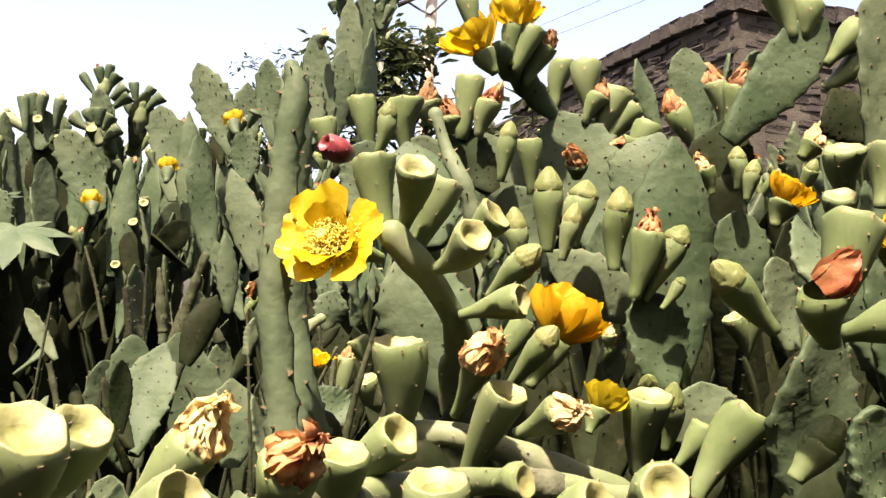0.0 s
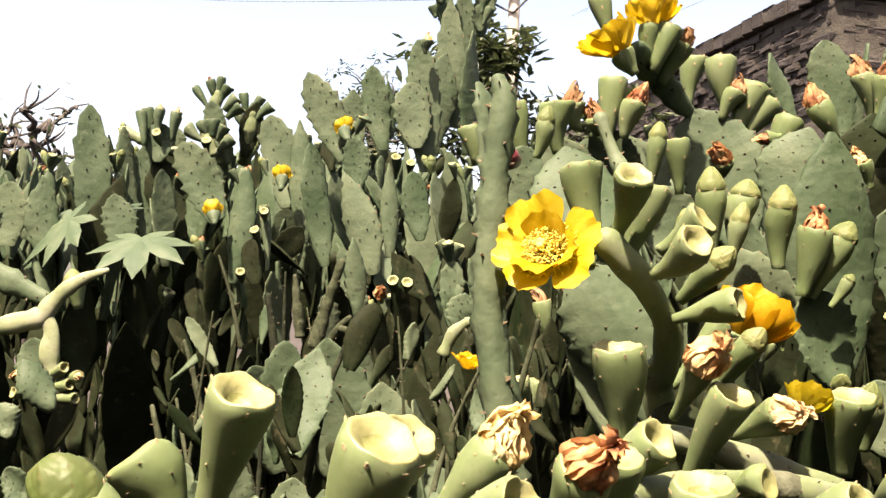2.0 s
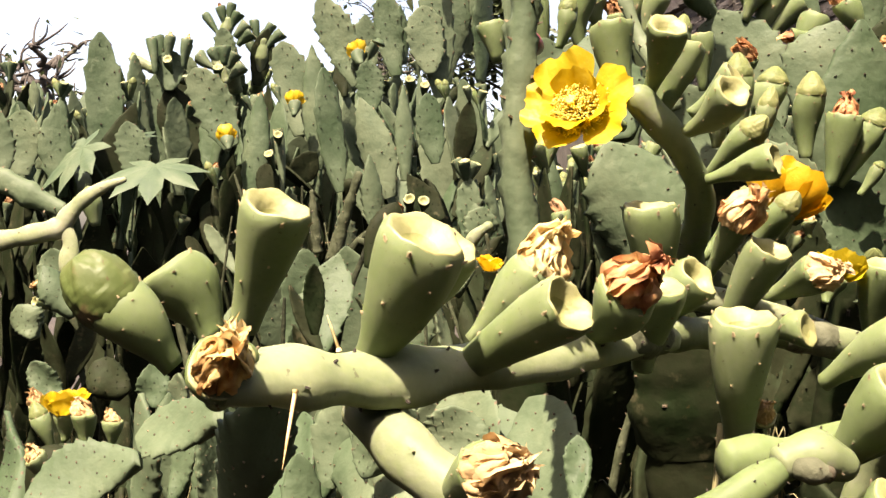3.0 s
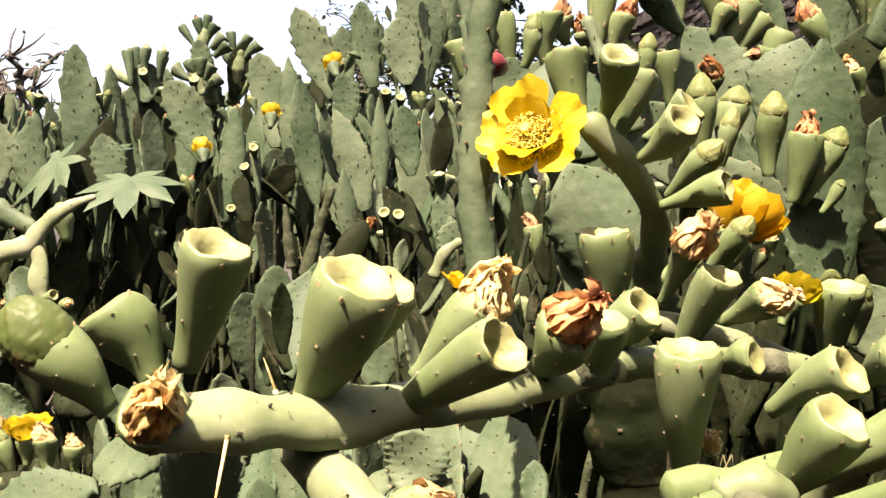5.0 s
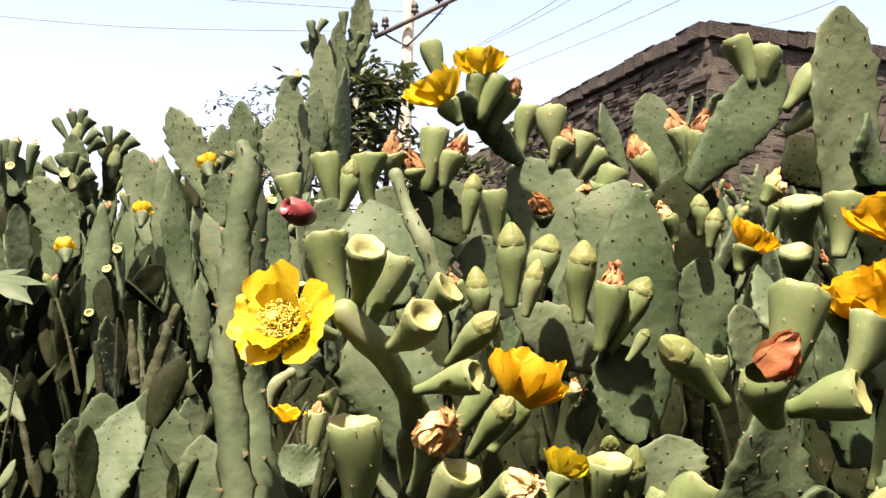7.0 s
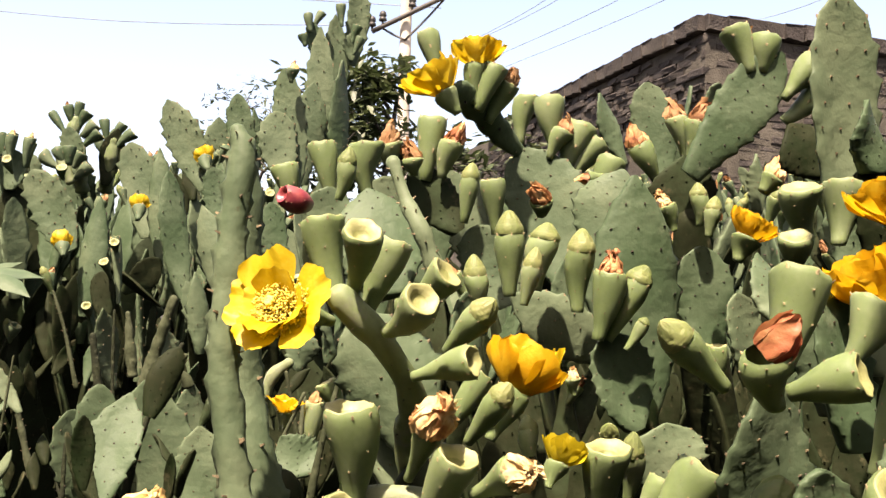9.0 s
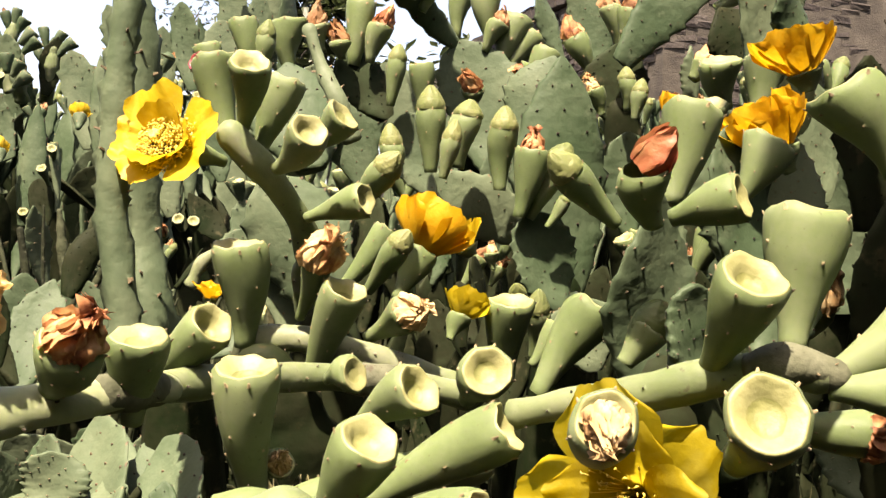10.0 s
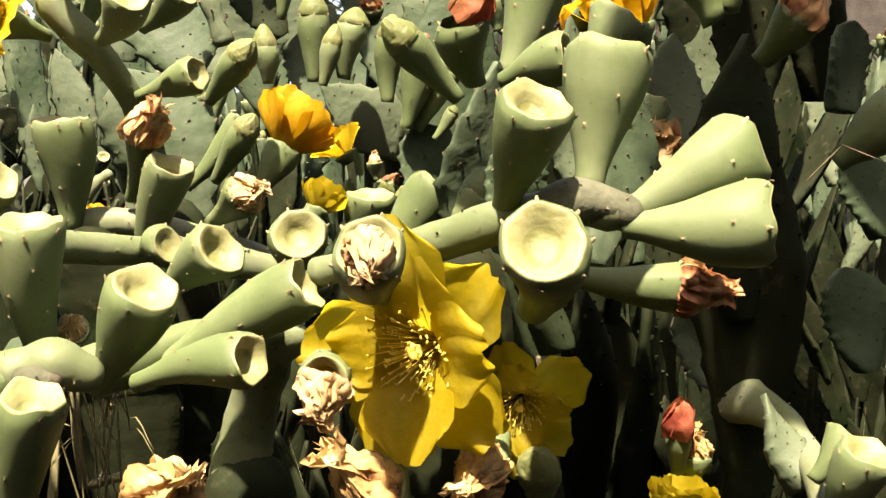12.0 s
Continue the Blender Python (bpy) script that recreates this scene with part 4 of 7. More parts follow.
fruit(main_flower, (0.019, 0.717, 1.401), (0.062, 0.693, 1.414), 0.0258, v=29, turn=283)
fruit(main_flower, (0.029, 0.691, 1.288), (0.053, 0.659, 1.352), 0.0307, v=30, turn=330)
fruit(main_flower, (-0.020, 0.702, 1.309), (-0.024, 0.688, 1.380), 0.0392, v=31, turn=17)
fruit(main_flower, (0.018, 0.701, 1.330), (0.033, 0.668, 1.371), 0.0213, "dry red 1.45", v=32, turn=64)
fruit(main_flower, (0.082, 0.886, 1.339), (0.104, 0.897, 1.382), 0.0317, "flower orange cup .048", v=33, turn=111)
fruit(main_flower, (0.061, 0.788, 1.347), (0.086, 0.766, 1.385), 0.0233, "bud .8", v=34, turn=158)
fruit(main_flower, (0.031, 0.833, 1.342), (0.073, 0.838, 1.398), 0.0239, "bare", v=35, turn=205)
fruit(main_flower, (0.065, 0.733, 1.315), (0.094, 0.700, 1.336), 0.0287, "dry pale 1.0", v=36, turn=252)
fruit(main_flower, (0.128, 0.815, 1.309), (0.137, 0.821, 1.328), 0.0200, "flower golden cup .024", v=37, turn=299)
fruit(main_flower, (0.177, 0.850, 1.273), (0.179, 0.829, 1.341), 0.0401, v=38, turn=346)
fruit(main_flower, (0.206, 0.888, 1.289), (0.207, 0.873, 1.333), 0.0238, "bud", v=39, turn=33)
fruit(main_flower, (0.196, 0.927, 1.333), (0.193, 0.912, 1.345), 0.0191, "bud", v=40, turn=80)
fruit(main_flower, (0.184, 0.679, 1.283), (0.224, 0.684, 1.343), 0.0382, "bare", v=0, turn=127)
fruit(main_flower, (0.189, 0.758, 1.295), (0.211, 0.761, 1.324), 0.0242, "bare", v=1, turn=174)
branch(main_flower, [(-0.019, 0.708, 1.312), (0.013, 0.708, 1.315), (0.046, 0.708, 1.309), (0.091, 0.721, 1.292), (0.141, 0.734, 1.275)], [0.0096, 0.0096, 0.0104, 0.0114, 0.0125], 0.80, 43)
pad(main_flower, (0.028, 0.950, 1.300), (-0.046, 0.937, 1.452), 0.096, 4, 0, 0.018)
pad(main_flower, (-0.007, 0.986, 1.267), (-0.056, 0.977, 1.433), 0.051, 35, 16, 0.016)
trunk(main_flower, (0.030, 0.776, 1.307), 0.028, 46)

# lower branch
lower_branch = thing("prickly_pear", (0.15, 0.67, 0.0), "prickly pear with low fleshy branches and cup-topped fruits", "cactus", "prickly pear thicket")
fruit(lower_branch, (0.133, 0.618, 1.287), (0.140, 0.556, 1.311), 0.0318, v=7, turn=96)
fruit(lower_branch, (0.067, 0.569, 1.275), (0.102, 0.537, 1.303), 0.0306, v=8, turn=143)
fruit(lower_branch, (0.051, 0.503, 1.236), (0.079, 0.471, 1.287), 0.0345, v=9, turn=190)
fruit(lower_branch, (0.015, 0.538, 1.246), (0.013, 0.517, 1.314), 0.0349, v=10, turn=237)
fruit(lower_branch, (0.071, 0.530, 1.240), (0.147, 0.508, 1.287), 0.0307, v=11, turn=284)
fruit(lower_branch, (0.076, 0.469, 1.245), (0.129, 0.439, 1.260), 0.0250, v=12, turn=331)
fruit(lower_branch, (0.046, 0.611, 1.298), (0.064, 0.597, 1.303), 0.0233, v=13, turn=18)
fruit(lower_branch, (-0.048, 0.564, 1.297), (-0.009, 0.534, 1.335), 0.0280, v=14, turn=65)
fruit(lower_branch, (-0.041, 0.502, 1.287), (-0.035, 0.487, 1.331), 0.0308, v=15, turn=112)
branch(lower_branch, [(-0.046, 0.503, 1.302), (-0.006, 0.560, 1.302), (0.033, 0.611, 1.299), (0.071, 0.633, 1.296), (0.135, 0.654, 1.285)], [0.0084, 0.0084, 0.0088, 0.0092, 0.0095], 0.85, 57)
branch(lower_branch, [(0.058, 0.626, 1.297), (0.071, 0.633, 1.296), (0.086, 0.639, 1.294)], [0.0095, 0.0108, 0.0094], 0.9, 612, M_CORK, "knot")
branch(front_left, [(-0.052, 0.485, 1.302), (-0.042, 0.497, 1.303), (-0.032, 0.509, 1.303)], [0.0098, 0.0106, 0.0092], 0.9, 613, M_CORK, "knot")
branch(lower_branch, [(-0.025, 0.455, 1.220), (-0.004, 0.455, 1.231), (0.011, 0.460, 1.240), (0.023, 0.465, 1.247)], [0.0098, 0.0112, 0.0106, 0.0058], 0.9, 58, M_FRUIT)
branch(lower_branch, [(0.022, 0.466, 1.248), (0.030, 0.468, 1.251), (0.040, 0.470, 1.252), (0.052, 0.474, 1.248)], [0.0085, 0.0112, 0.0118, 0.0088], 0.9, 614)
branch(lower_branch, [(0.028, 0.462, 1.248), (0.035, 0.460, 1.247), (0.042, 0.461, 1.246)], [0.0045, 0.0062, 0.0048], 0.9, 615, M_CORK, "knot")
branch(lower_branch, [(0.002, 0.499, 1.241), (0.028, 0.508, 1.243), (0.056, 0.522, 1.245), (0.085, 0.542, 1.255), (0.123, 0.568, 1.258)], [0.0116, 0.0119, 0.0117, 0.0105, 0.0092], 0.85, 59, M_FRUIT)
fruit(lower_branch, (0.020, 0.564, 1.250), (0.028, 0.541, 1.260), 0.0173, "dry pale .8", v=19, turn=300)
fruit(lower_branch, (0.043, 0.42, 1.179), (0.056, 0.395, 1.251), 0.0265, "bare", v=20, turn=347)
fruit(lower_branch, (0.164, 0.508, 1.250), (0.159, 0.459, 1.249), 0.0235, "dry pale 1.1", v=22, turn=81, face=(-0.25, -0.35, -0.90))
fruit(lower_branch, (0.198, 0.482, 1.186), (0.182, 0.451, 1.203), 0.0318, "dry tan .95", v=24, turn=128, face=(-0.55, -0.60, 0.45))
fruit(lower_branch, (0.245, 0.501, 1.216), (0.230, 0.458, 1.212), 0.0213, "dry tan 1.2", v=24, turn=175)
fruit(lower_branch, (0.077, 0.459, 1.182), (0.091, 0.437, 1.202), 0.0279, "dry tan 1.1", v=25, turn=222)
fruit(lower_branch, (0.235, 0.520, 1.270), (0.207, 0.466, 1.264), 0.0150, "flower golden trumpet .058", v=26, turn=269, face=(-0.48, -0.86, -0.06))
fruit(lower_branch, (0.286, 0.588, 1.228), (0.255, 0.512, 1.232), 0.0147, "flower golden trumpet .034", v=27, turn=316, face=(-0.2, -0.9, -0.2))
fruit(lower_branch, (0.374, 0.627, 1.162), (0.370, 0.616, 1.194), 0.0173, "dry pod 1.05", v=28, turn=3)
fruit(lower_branch, (0.266, 0.520, 1.175), (0.260, 0.488, 1.203), 0.0228, "bud .8", v=29, turn=50)
fruit(lower_branch, (0.237, 0.570, 1.274), (0.240, 0.547, 1.282), 0.0151, "dry tan 1.0", v=30, turn=97)
branch(lower_branch, [(0.102, 0.624, 1.144), (0.108, 0.625, 1.192), (0.120, 0.602, 1.237), (0.137, 0.578, 1.253)], [0.0153, 0.0170, 0.0131, 0.0094], 0.80, 72)
branch(lower_branch, [(0.248, 0.533, 1.159), (0.243, 0.534, 1.212), (0.235, 0.525, 1.260), (0.229, 0.504, 1.296)], [0.0118, 0.0088, 0.0063, 0.0061], 0.85, 73)
pad(lower_branch, (-0.144, 0.805, 1.111), (-0.173, 0.896, 1.227), 0.082, -18, 16, 0.016)
pad(lower_branch, (-0.075, 0.763, 1.125), (-0.110, 0.867, 1.211), 0.069, -20, 17, 0.016)
pad(lower_branch, (-0.140, 0.717, 1.138), (-0.173, 0.805, 1.199), 0.064, -18, 18, 0.016)
trunk(lower_branch, (0.109, 0.624, 1.151), 0.028, 77)
pad(lower_branch, (0.108, 0.623, 1.134), (0.103, 0.625, 1.199), 0.042, 15, 20, 0.016, True)

# right branch
right_branch = thing("prickly_pear", (0.33, 0.62, 0.0), "prickly pear with a knotted branch and sunlit cup-topped fruits", "cactus", "prickly pear thicket")
branch(right_branch, [(0.152, 0.525, 1.292), (0.185, 0.501, 1.303), (0.212, 0.478, 1.311), (0.238, 0.460, 1.321), (0.265, 0.448, 1.327), (0.280, 0.442, 1.326)], [0.0077, 0.0085, 0.0089, 0.0094, 0.0096, 0.0095], 0.90, 81)
branch(right_branch, [(0.252, 0.450, 1.325), (0.262, 0.444, 1.329), (0.274, 0.441, 1.329), (0.286, 0.441, 1.325)], [0.0080, 0.0098, 0.0098, 0.0092], 0.95, 83, M_CORK, "knot")
fruit(right_branch, (0.236, 0.460, 1.325), (0.244, 0.423, 1.369), 0.0316, v=0, turn=254)
fruit(right_branch, (0.274, 0.458, 1.335), (0.284, 0.465, 1.399), 0.0397, "bare", v=1, turn=301)
fruit(right_branch, (0.252, 0.465, 1.282), (0.245, 0.406, 1.312), 0.0374, v=2, turn=348)
fruit(right_branch, (0.184, 0.455, 1.287), (0.177, 0.402, 1.308), 0.0293, "dry pale .74", v=5, turn=35, face=(-0.15, -0.95, -0.25))
fruit(right_branch, (0.287, 0.447, 1.323), (0.342, 0.451, 1.354), 0.0387, "bare", v=4, turn=82)
fruit(right_branch, (0.285, 0.442, 1.320), (0.343, 0.425, 1.323), 0.0365, v=5, turn=129)
fruit(right_branch, (0.280, 0.511, 1.294), (0.331, 0.501, 1.290), 0.0245, "dry red 1.25", v=6, turn=176)
# pad coloured dark because this spot should lie in shade
pad(right_branch, (0.292, 0.588, 1.247), (0.264, 0.593, 1.332), 0.033, 30, 2, 0.016, True)
trunk(right_branch, (0.221, 0.511, 1.285), 0.028, 90)

# right trunk
right_trunk = thing("prickly_pear", (0.43, 0.74, 0.0), "prickly pear with thick dark pads and a withered orange bloom", "cactus", "prickly pear thicket")
# full shade on the trunk is put into these two pads' dark skin
pad(right_trunk, (0.439, 0.668, 1.117), (0.409, 0.606, 1.394), 0.085, 25, 5, 0.023, True)
pad(right_trunk, (0.411, 0.626, 1.265), (0.405, 0.607, 1.438), 0.071, 25, 6, 0.016, True)
fruit(right_trunk, (0.356, 0.514, 1.430), (0.364, 0.523, 1.508), 0.0336, "bare", v=12, turn=98)
fruit(right_trunk, (0.349, 0.515, 1.424), (0.321, 0.522, 1.470), 0.0394, "bare", v=13, turn=145)
fruit(right_trunk, (0.392, 0.561, 1.413), (0.406, 0.544, 1.436), 0.0274, "dry red 1.1", v=14, turn=192)
fruit(right_trunk, (0.430, 0.546, 1.357), (0.460, 0.533, 1.384), 0.0331, v=15, turn=239)
fruit(right_trunk, (0.396, 0.489, 1.198), (0.414, 0.491, 1.219), 0.0211, "bare", v=16, turn=286)
fruit(right_trunk, (0.393, 0.466, 1.177), (0.400, 0.445, 1.222), 0.0261, v=17, turn=333)
branch(right_trunk, [(0.417, 0.648, 1.212), (0.428, 0.600, 1.205), (0.418, 0.531, 1.190), (0.405, 0.487, 1.171)], [0.0169, 0.0102, 0.0078, 0.0077], 0.80, 100)
fruit(right_trunk, (0.339, 0.682, 1.343), (0.367, 0.689, 1.406), 0.0308, "bare", v=19, turn=67)
fruit(right_trunk, (0.370, 0.679, 1.329), (0.364, 0.656, 1.354), 0.0294, "dry red 1.3", v=20, turn=114)
fruit(right_trunk, (0.234, 0.567, 1.396), (0.225, 0.550, 1.427), 0.0330, "dry pod .64", v=21, turn=161, face=(0.52, -0.35, 0.60))
fruit(right_trunk, (0.266, 0.658, 1.415), (0.283, 0.665, 1.480), 0.0424, "bare", v=22, turn=208)
fruit(right_trunk, (0.253, 0.600, 1.402), (0.288, 0.576, 1.415), 0.0301, v=23, turn=255)
fruit(right_trunk, (0.316, 0.668, 1.419), (0.338, 0.672, 1.460), 0.0353, "bare", v=24, turn=302)
fruit(right_trunk, (0.374, 0.726, 1.445), (0.365, 0.726, 1.463), 0.0299, "flower orange cup .044", v=25, turn=349)
fruit(right_trunk, (0.408, 0.783, 1.516), (0.403, 0.782, 1.531), 0.0271, "flower orange cup .042", v=26, turn=36)
fruit(right_trunk, (0.234, 0.672, 1.401), (0.196, 0.650, 1.434), 0.0264, "bud .85", v=27, turn=83)
pad(right_trunk, (0.253, 0.660, 1.285), (0.253, 0.629, 1.419), 0.075, 26, 23, 0.016)
pad(right_trunk, (0.250, 0.565, 1.304), (0.252, 0.556, 1.364), 0.039, 25, 24, 0.016)
fruit(right_trunk, (0.226, 0.599, 1.313), (0.241, 0.598, 1.335), 0.0255, "bulb .9", v=30, turn=224)
pad(right_trunk, (0.308, 0.600, 1.298), (0.343, 0.617, 1.400), 0.046, 20, 26, 0.016)
pad(right_trunk, (0.348, 0.742, 1.354), (0.328, 0.735, 1.480), 0.056, 15, 27, 0.016)
trunk(right_trunk, (0.257, 0.660, 1.292), 0.028, 115)
# near-black backing pads added where there is only shade
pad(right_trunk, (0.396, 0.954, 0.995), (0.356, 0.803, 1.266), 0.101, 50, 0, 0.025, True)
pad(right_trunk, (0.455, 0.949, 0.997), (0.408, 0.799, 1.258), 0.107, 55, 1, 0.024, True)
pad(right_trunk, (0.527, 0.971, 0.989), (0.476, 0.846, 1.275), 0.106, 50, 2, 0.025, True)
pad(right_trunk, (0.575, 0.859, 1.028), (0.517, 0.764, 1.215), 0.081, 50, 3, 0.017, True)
pad(right_trunk, (0.569, 0.772, 1.212), (0.548, 0.776, 1.292), 0.059, 10, 4, 0.016)
# dark cover pads: hide the house, shade put into their colour
pad(right_trunk, (0.565, 1.007, 1.417), (0.553, 0.984, 1.593), 0.127, 35, 5, 0.016, True)
pad(right_trunk, (0.633, 1.002, 1.453), (0.628, 0.978, 1.606), 0.116, 40, 6, 0.016, True)
pad(right_trunk, (0.550, 1.126, 1.504), (0.544, 1.131, 1.657), 0.118, 35, 7, 0.016, True)
pad(right_trunk, (0.416, 0.543, 1.178), (0.402, 0.568, 1.226), 0.022, 20, 8, 0.016)
pad(right_trunk, (0.463, 0.780, 1.194), (0.426, 0.785, 1.258), 0.045, -20, 9, 0.016)
# another pad darkened in place of shade
pad(right_trunk, (0.446, 0.844, 1.091), (0.435, 0.847, 1.178), 0.029, 50, 10, 0.016, True)
pad(right_trunk, (0.614, 0.836, 1.317), (0.583, 0.841, 1.398), 0.059, 20, 11, 0.016)
pad(right_trunk, (0.573, 0.842, 1.422), (0.581, 0.843, 1.499), 0.054, 20, 12, 0.016)
pad(right_trunk, (0.482, 0.985, 1.401), (0.474, 0.988, 1.513), 0.074, 10, 13, 0.016)
pad(right_trunk, (0.558, 1.125, 1.453), (0.548, 1.129, 1.594), 0.078, 20, 14, 0.016)
fruit(right_trunk, (0.367, 0.603, 1.120), (0.369, 0.603, 1.142), 0.0191, "flower golden cup .03", v=8, turn=37)
fruit(right_trunk, (0.383, 0.626, 1.159), (0.384, 0.626, 1.178), 0.0212, "dry tan 1.0", v=9, turn=84)
spine(right_trunk, (0.406, 0.492, 1.362), (0.417, 0.469, 1.352), 0.0004, M_AREOLE)
spine(right_trunk, (0.406, 0.492, 1.361), (0.384, 0.482, 1.343), 0.0004, M_AREOLE)

# big pad
big_pad = thing("prickly_pear", (0.30, 1.44, 0.0), "prickly pear with broad grey-green pads and budding fruits", "cactus", "prickly pear thicket")
pad(big_pad, (0.300, 1.311, 1.326), (0.283, 1.282, 1.646), 0.130, 4, 6, 0.026)
pad(big_pad, (0.250, 1.458, 1.553), (0.293, 1.447, 1.682), 0.103, -20, 21, 0.016)
pad(big_pad, (0.408, 1.388, 1.409), (0.389, 1.374, 1.562), 0.093, 25, 22, 0.016)
pad(big_pad, (0.247, 1.287, 1.407), (0.117, 1.246, 1.484), 0.080, 0, 23, 0.016)
pad(big_pad, (0.268, 1.216, 1.321), (0.234, 1.205, 1.437), 0.090, 25, 24, 0.016)
pad(big_pad, (0.304, 1.130, 1.254), (0.290, 1.123, 1.337), 0.095, 0, 25, 0.016)
pad(big_pad, (0.216, 1.435, 1.410), (0.204, 1.424, 1.541), 0.059, 20, 26, 0.016)
pad(big_pad, (0.431, 1.276, 1.376), (0.406, 1.266, 1.492), 0.067, 30, 27, 0.016)
pad(big_pad, (0.441, 1.116, 1.437), (0.410, 1.183, 1.537), 0.074, 30, 28, 0.016)
pad(big_pad, (0.374, 0.840, 1.372), (0.347, 0.831, 1.477), 0.064, 20, 0, 0.016)
fruit(big_pad, (0.219, 1.174, 1.429), (0.233, 1.168, 1.508), 0.0405, "dry red .75", v=23, turn=22)
fruit(big_pad, (0.232, 1.190, 1.429), (0.269, 1.184, 1.501), 0.0378, "bud .7", v=24, turn=69)
fruit(big_pad, (0.198, 1.202, 1.462), (0.201, 1.195, 1.538), 0.0383, "bud .9", v=25, turn=116)
fruit(big_pad, (0.126, 1.109, 1.466), (0.135, 1.105, 1.511), 0.0248, "bud 1", v=26, turn=163)
fruit(big_pad, (0.146, 1.199, 1.487), (0.157, 1.194, 1.551), 0.0408, "bud .6", v=27, turn=210)
fruit(big_pad, (0.113, 1.168, 1.478), (0.111, 1.162, 1.554), 0.0385, "bud .9", v=28, turn=257)
fruit(big_pad, (0.073, 1.050, 1.458), (0.069, 1.047, 1.496), 0.0279, "bud .9", v=29, turn=304)
fruit(big_pad, (0.042, 0.871, 1.417), (0.072, 0.842, 1.451), 0.0288, "bud .8", v=30, turn=351)
fruit(big_pad, (0.253, 1.176, 1.418), (0.273, 1.173, 1.450), 0.0174, "bud .6", v=31, turn=38)
fruit(big_pad, (0.277, 1.436, 1.412), (0.356, 1.444, 1.538), 0.0333, "bare", v=32, turn=85)
fruit(big_pad, (0.393, 1.000, 1.500), (0.387, 0.978, 1.538), 0.0349, v=33, turn=132)
fruit(big_pad, (0.438, 1.098, 1.553), (0.428, 1.079, 1.603), 0.0474, v=34, turn=179)
fruit(big_pad, (0.476, 1.099, 1.542), (0.484, 1.103, 1.613), 0.0459, "bare", v=35, turn=226)
fruit(big_pad, (0.439, 1.366, 1.541), (0.453, 1.364, 1.574), 0.0439, "flower orange cup .040", v=36, turn=273)
fruit(big_pad, (0.380, 1.338, 1.587), (0.377, 1.334, 1.629), 0.0271, "bud .8", v=37, turn=320)
fruit(big_pad, (0.380, 1.291, 1.567), (0.386, 1.288, 1.604), 0.0247, "bud .8", v=38, turn=7)
fruit(big_pad, (0.345, 1.338, 1.578), (0.331, 1.335, 1.612), 0.0310, "dry red .8", v=39, turn=54)
fruit(big_pad, (0.285, 1.589, 1.693), (0.262, 1.589, 1.688), 0.0277, "dry red .8", v=40, turn=101)
fruit(big_pad, (0.186, 1.119, 1.366), (0.184, 1.117, 1.385), 0.0167, "dry red .8", v=0, turn=148)
fruit(big_pad, (0.195, 1.280, 1.344), (0.208, 1.278, 1.370), 0.0204, "dry red .7", v=1, turn=195)
fruit(big_pad, (0.159, 1.050, 1.380), (0.153, 1.050, 1.389), 0.0240, "flower yellow mid .03", v=2, turn=242)
trunk(big_pad, (0.292, 1.309, 1.341), 0.028, 167)

# top flower
top_flower = thing("prickly_pear", (0.27, 2.01, 0.0), "tall prickly pear with yellow flowers on its top", "cactus", "prickly pear thicket")
pad(top_flower, (0.245, 1.690, 1.515), (0.163, 1.712, 1.757), 0.140, -8, 4, 0.024)
branch(top_flower, [(0.162, 1.712, 1.748), (0.140, 1.692, 1.762), (0.108, 1.655, 1.786), (0.070, 1.592, 1.812), (0.046, 1.540, 1.816)], [0.0120, 0.0170, 0.0225, 0.0240, 0.0170], 0.5, 170, M_PAD)
fruit(top_flower, (0.047, 1.523, 1.776), (0.024, 1.520, 1.810), 0.0411, "flower yellow cup .060", v=7, turn=117)
fruit(top_flower, (0.074, 1.576, 1.803), (0.075, 1.579, 1.869), 0.0409, "flower yellow cup .050", v=8, turn=164)
fruit(top_flower, (0.011, 1.644, 1.861), (-0.010, 1.647, 1.944), 0.0408, "bare", v=9, turn=211)
fruit(top_flower, (0.079, 1.577, 1.794), (0.107, 1.580, 1.868), 0.0409, "bare", v=10, turn=258)
fruit(top_flower, (0.097, 1.615, 1.783), (0.130, 1.610, 1.847), 0.0397, "dry tan .75", v=11, turn=305)
fruit(top_flower, (0.161, 1.770, 1.778), (0.173, 1.773, 1.865), 0.0477, "bare", v=12, turn=352)
fruit(top_flower, (0.218, 1.714, 1.756), (0.208, 1.717, 1.851), 0.0563, "bare", v=13, turn=39)
fruit(top_flower, (0.234, 1.717, 1.724), (0.265, 1.721, 1.804), 0.0623, "bare", v=14, turn=86)
fruit(top_flower, (0.244, 1.719, 1.707), (0.296, 1.724, 1.775), 0.0522, "bare", v=15, turn=133)
fruit(top_flower, (0.207, 1.696, 1.738), (0.232, 1.692, 1.787), 0.0395, "dry tan .8", v=16, turn=180)
fruit(top_flower, (0.272, 1.629, 1.656), (0.308, 1.633, 1.729), 0.0513, "bare", v=17, turn=227)
fruit(top_flower, (0.180, 1.521, 1.618), (0.177, 1.502, 1.640), 0.0366, "dry red 1.0", v=18, turn=274)
pad(top_flower, (0.051, 1.452, 1.581), (-0.019, 1.443, 1.676), 0.073, 20, 9, 0.016, True)
fruit(top_flower, (-0.042, 1.409, 1.666), (-0.051, 1.406, 1.703), 0.0379, "dry tan .9", v=20, turn=8)
fruit(top_flower, (-0.014, 1.410, 1.658), (-0.017, 1.408, 1.683), 0.0329, "dry tan .9", v=21, turn=55)
fruit(top_flower, (-0.001, 1.445, 1.656), (0.009, 1.448, 1.751), 0.0441, "bare", v=22, turn=102)
fruit(top_flower, (0.024, 1.428, 1.658), (0.040, 1.423, 1.711), 0.0383, "dry red .9", v=23, turn=149)
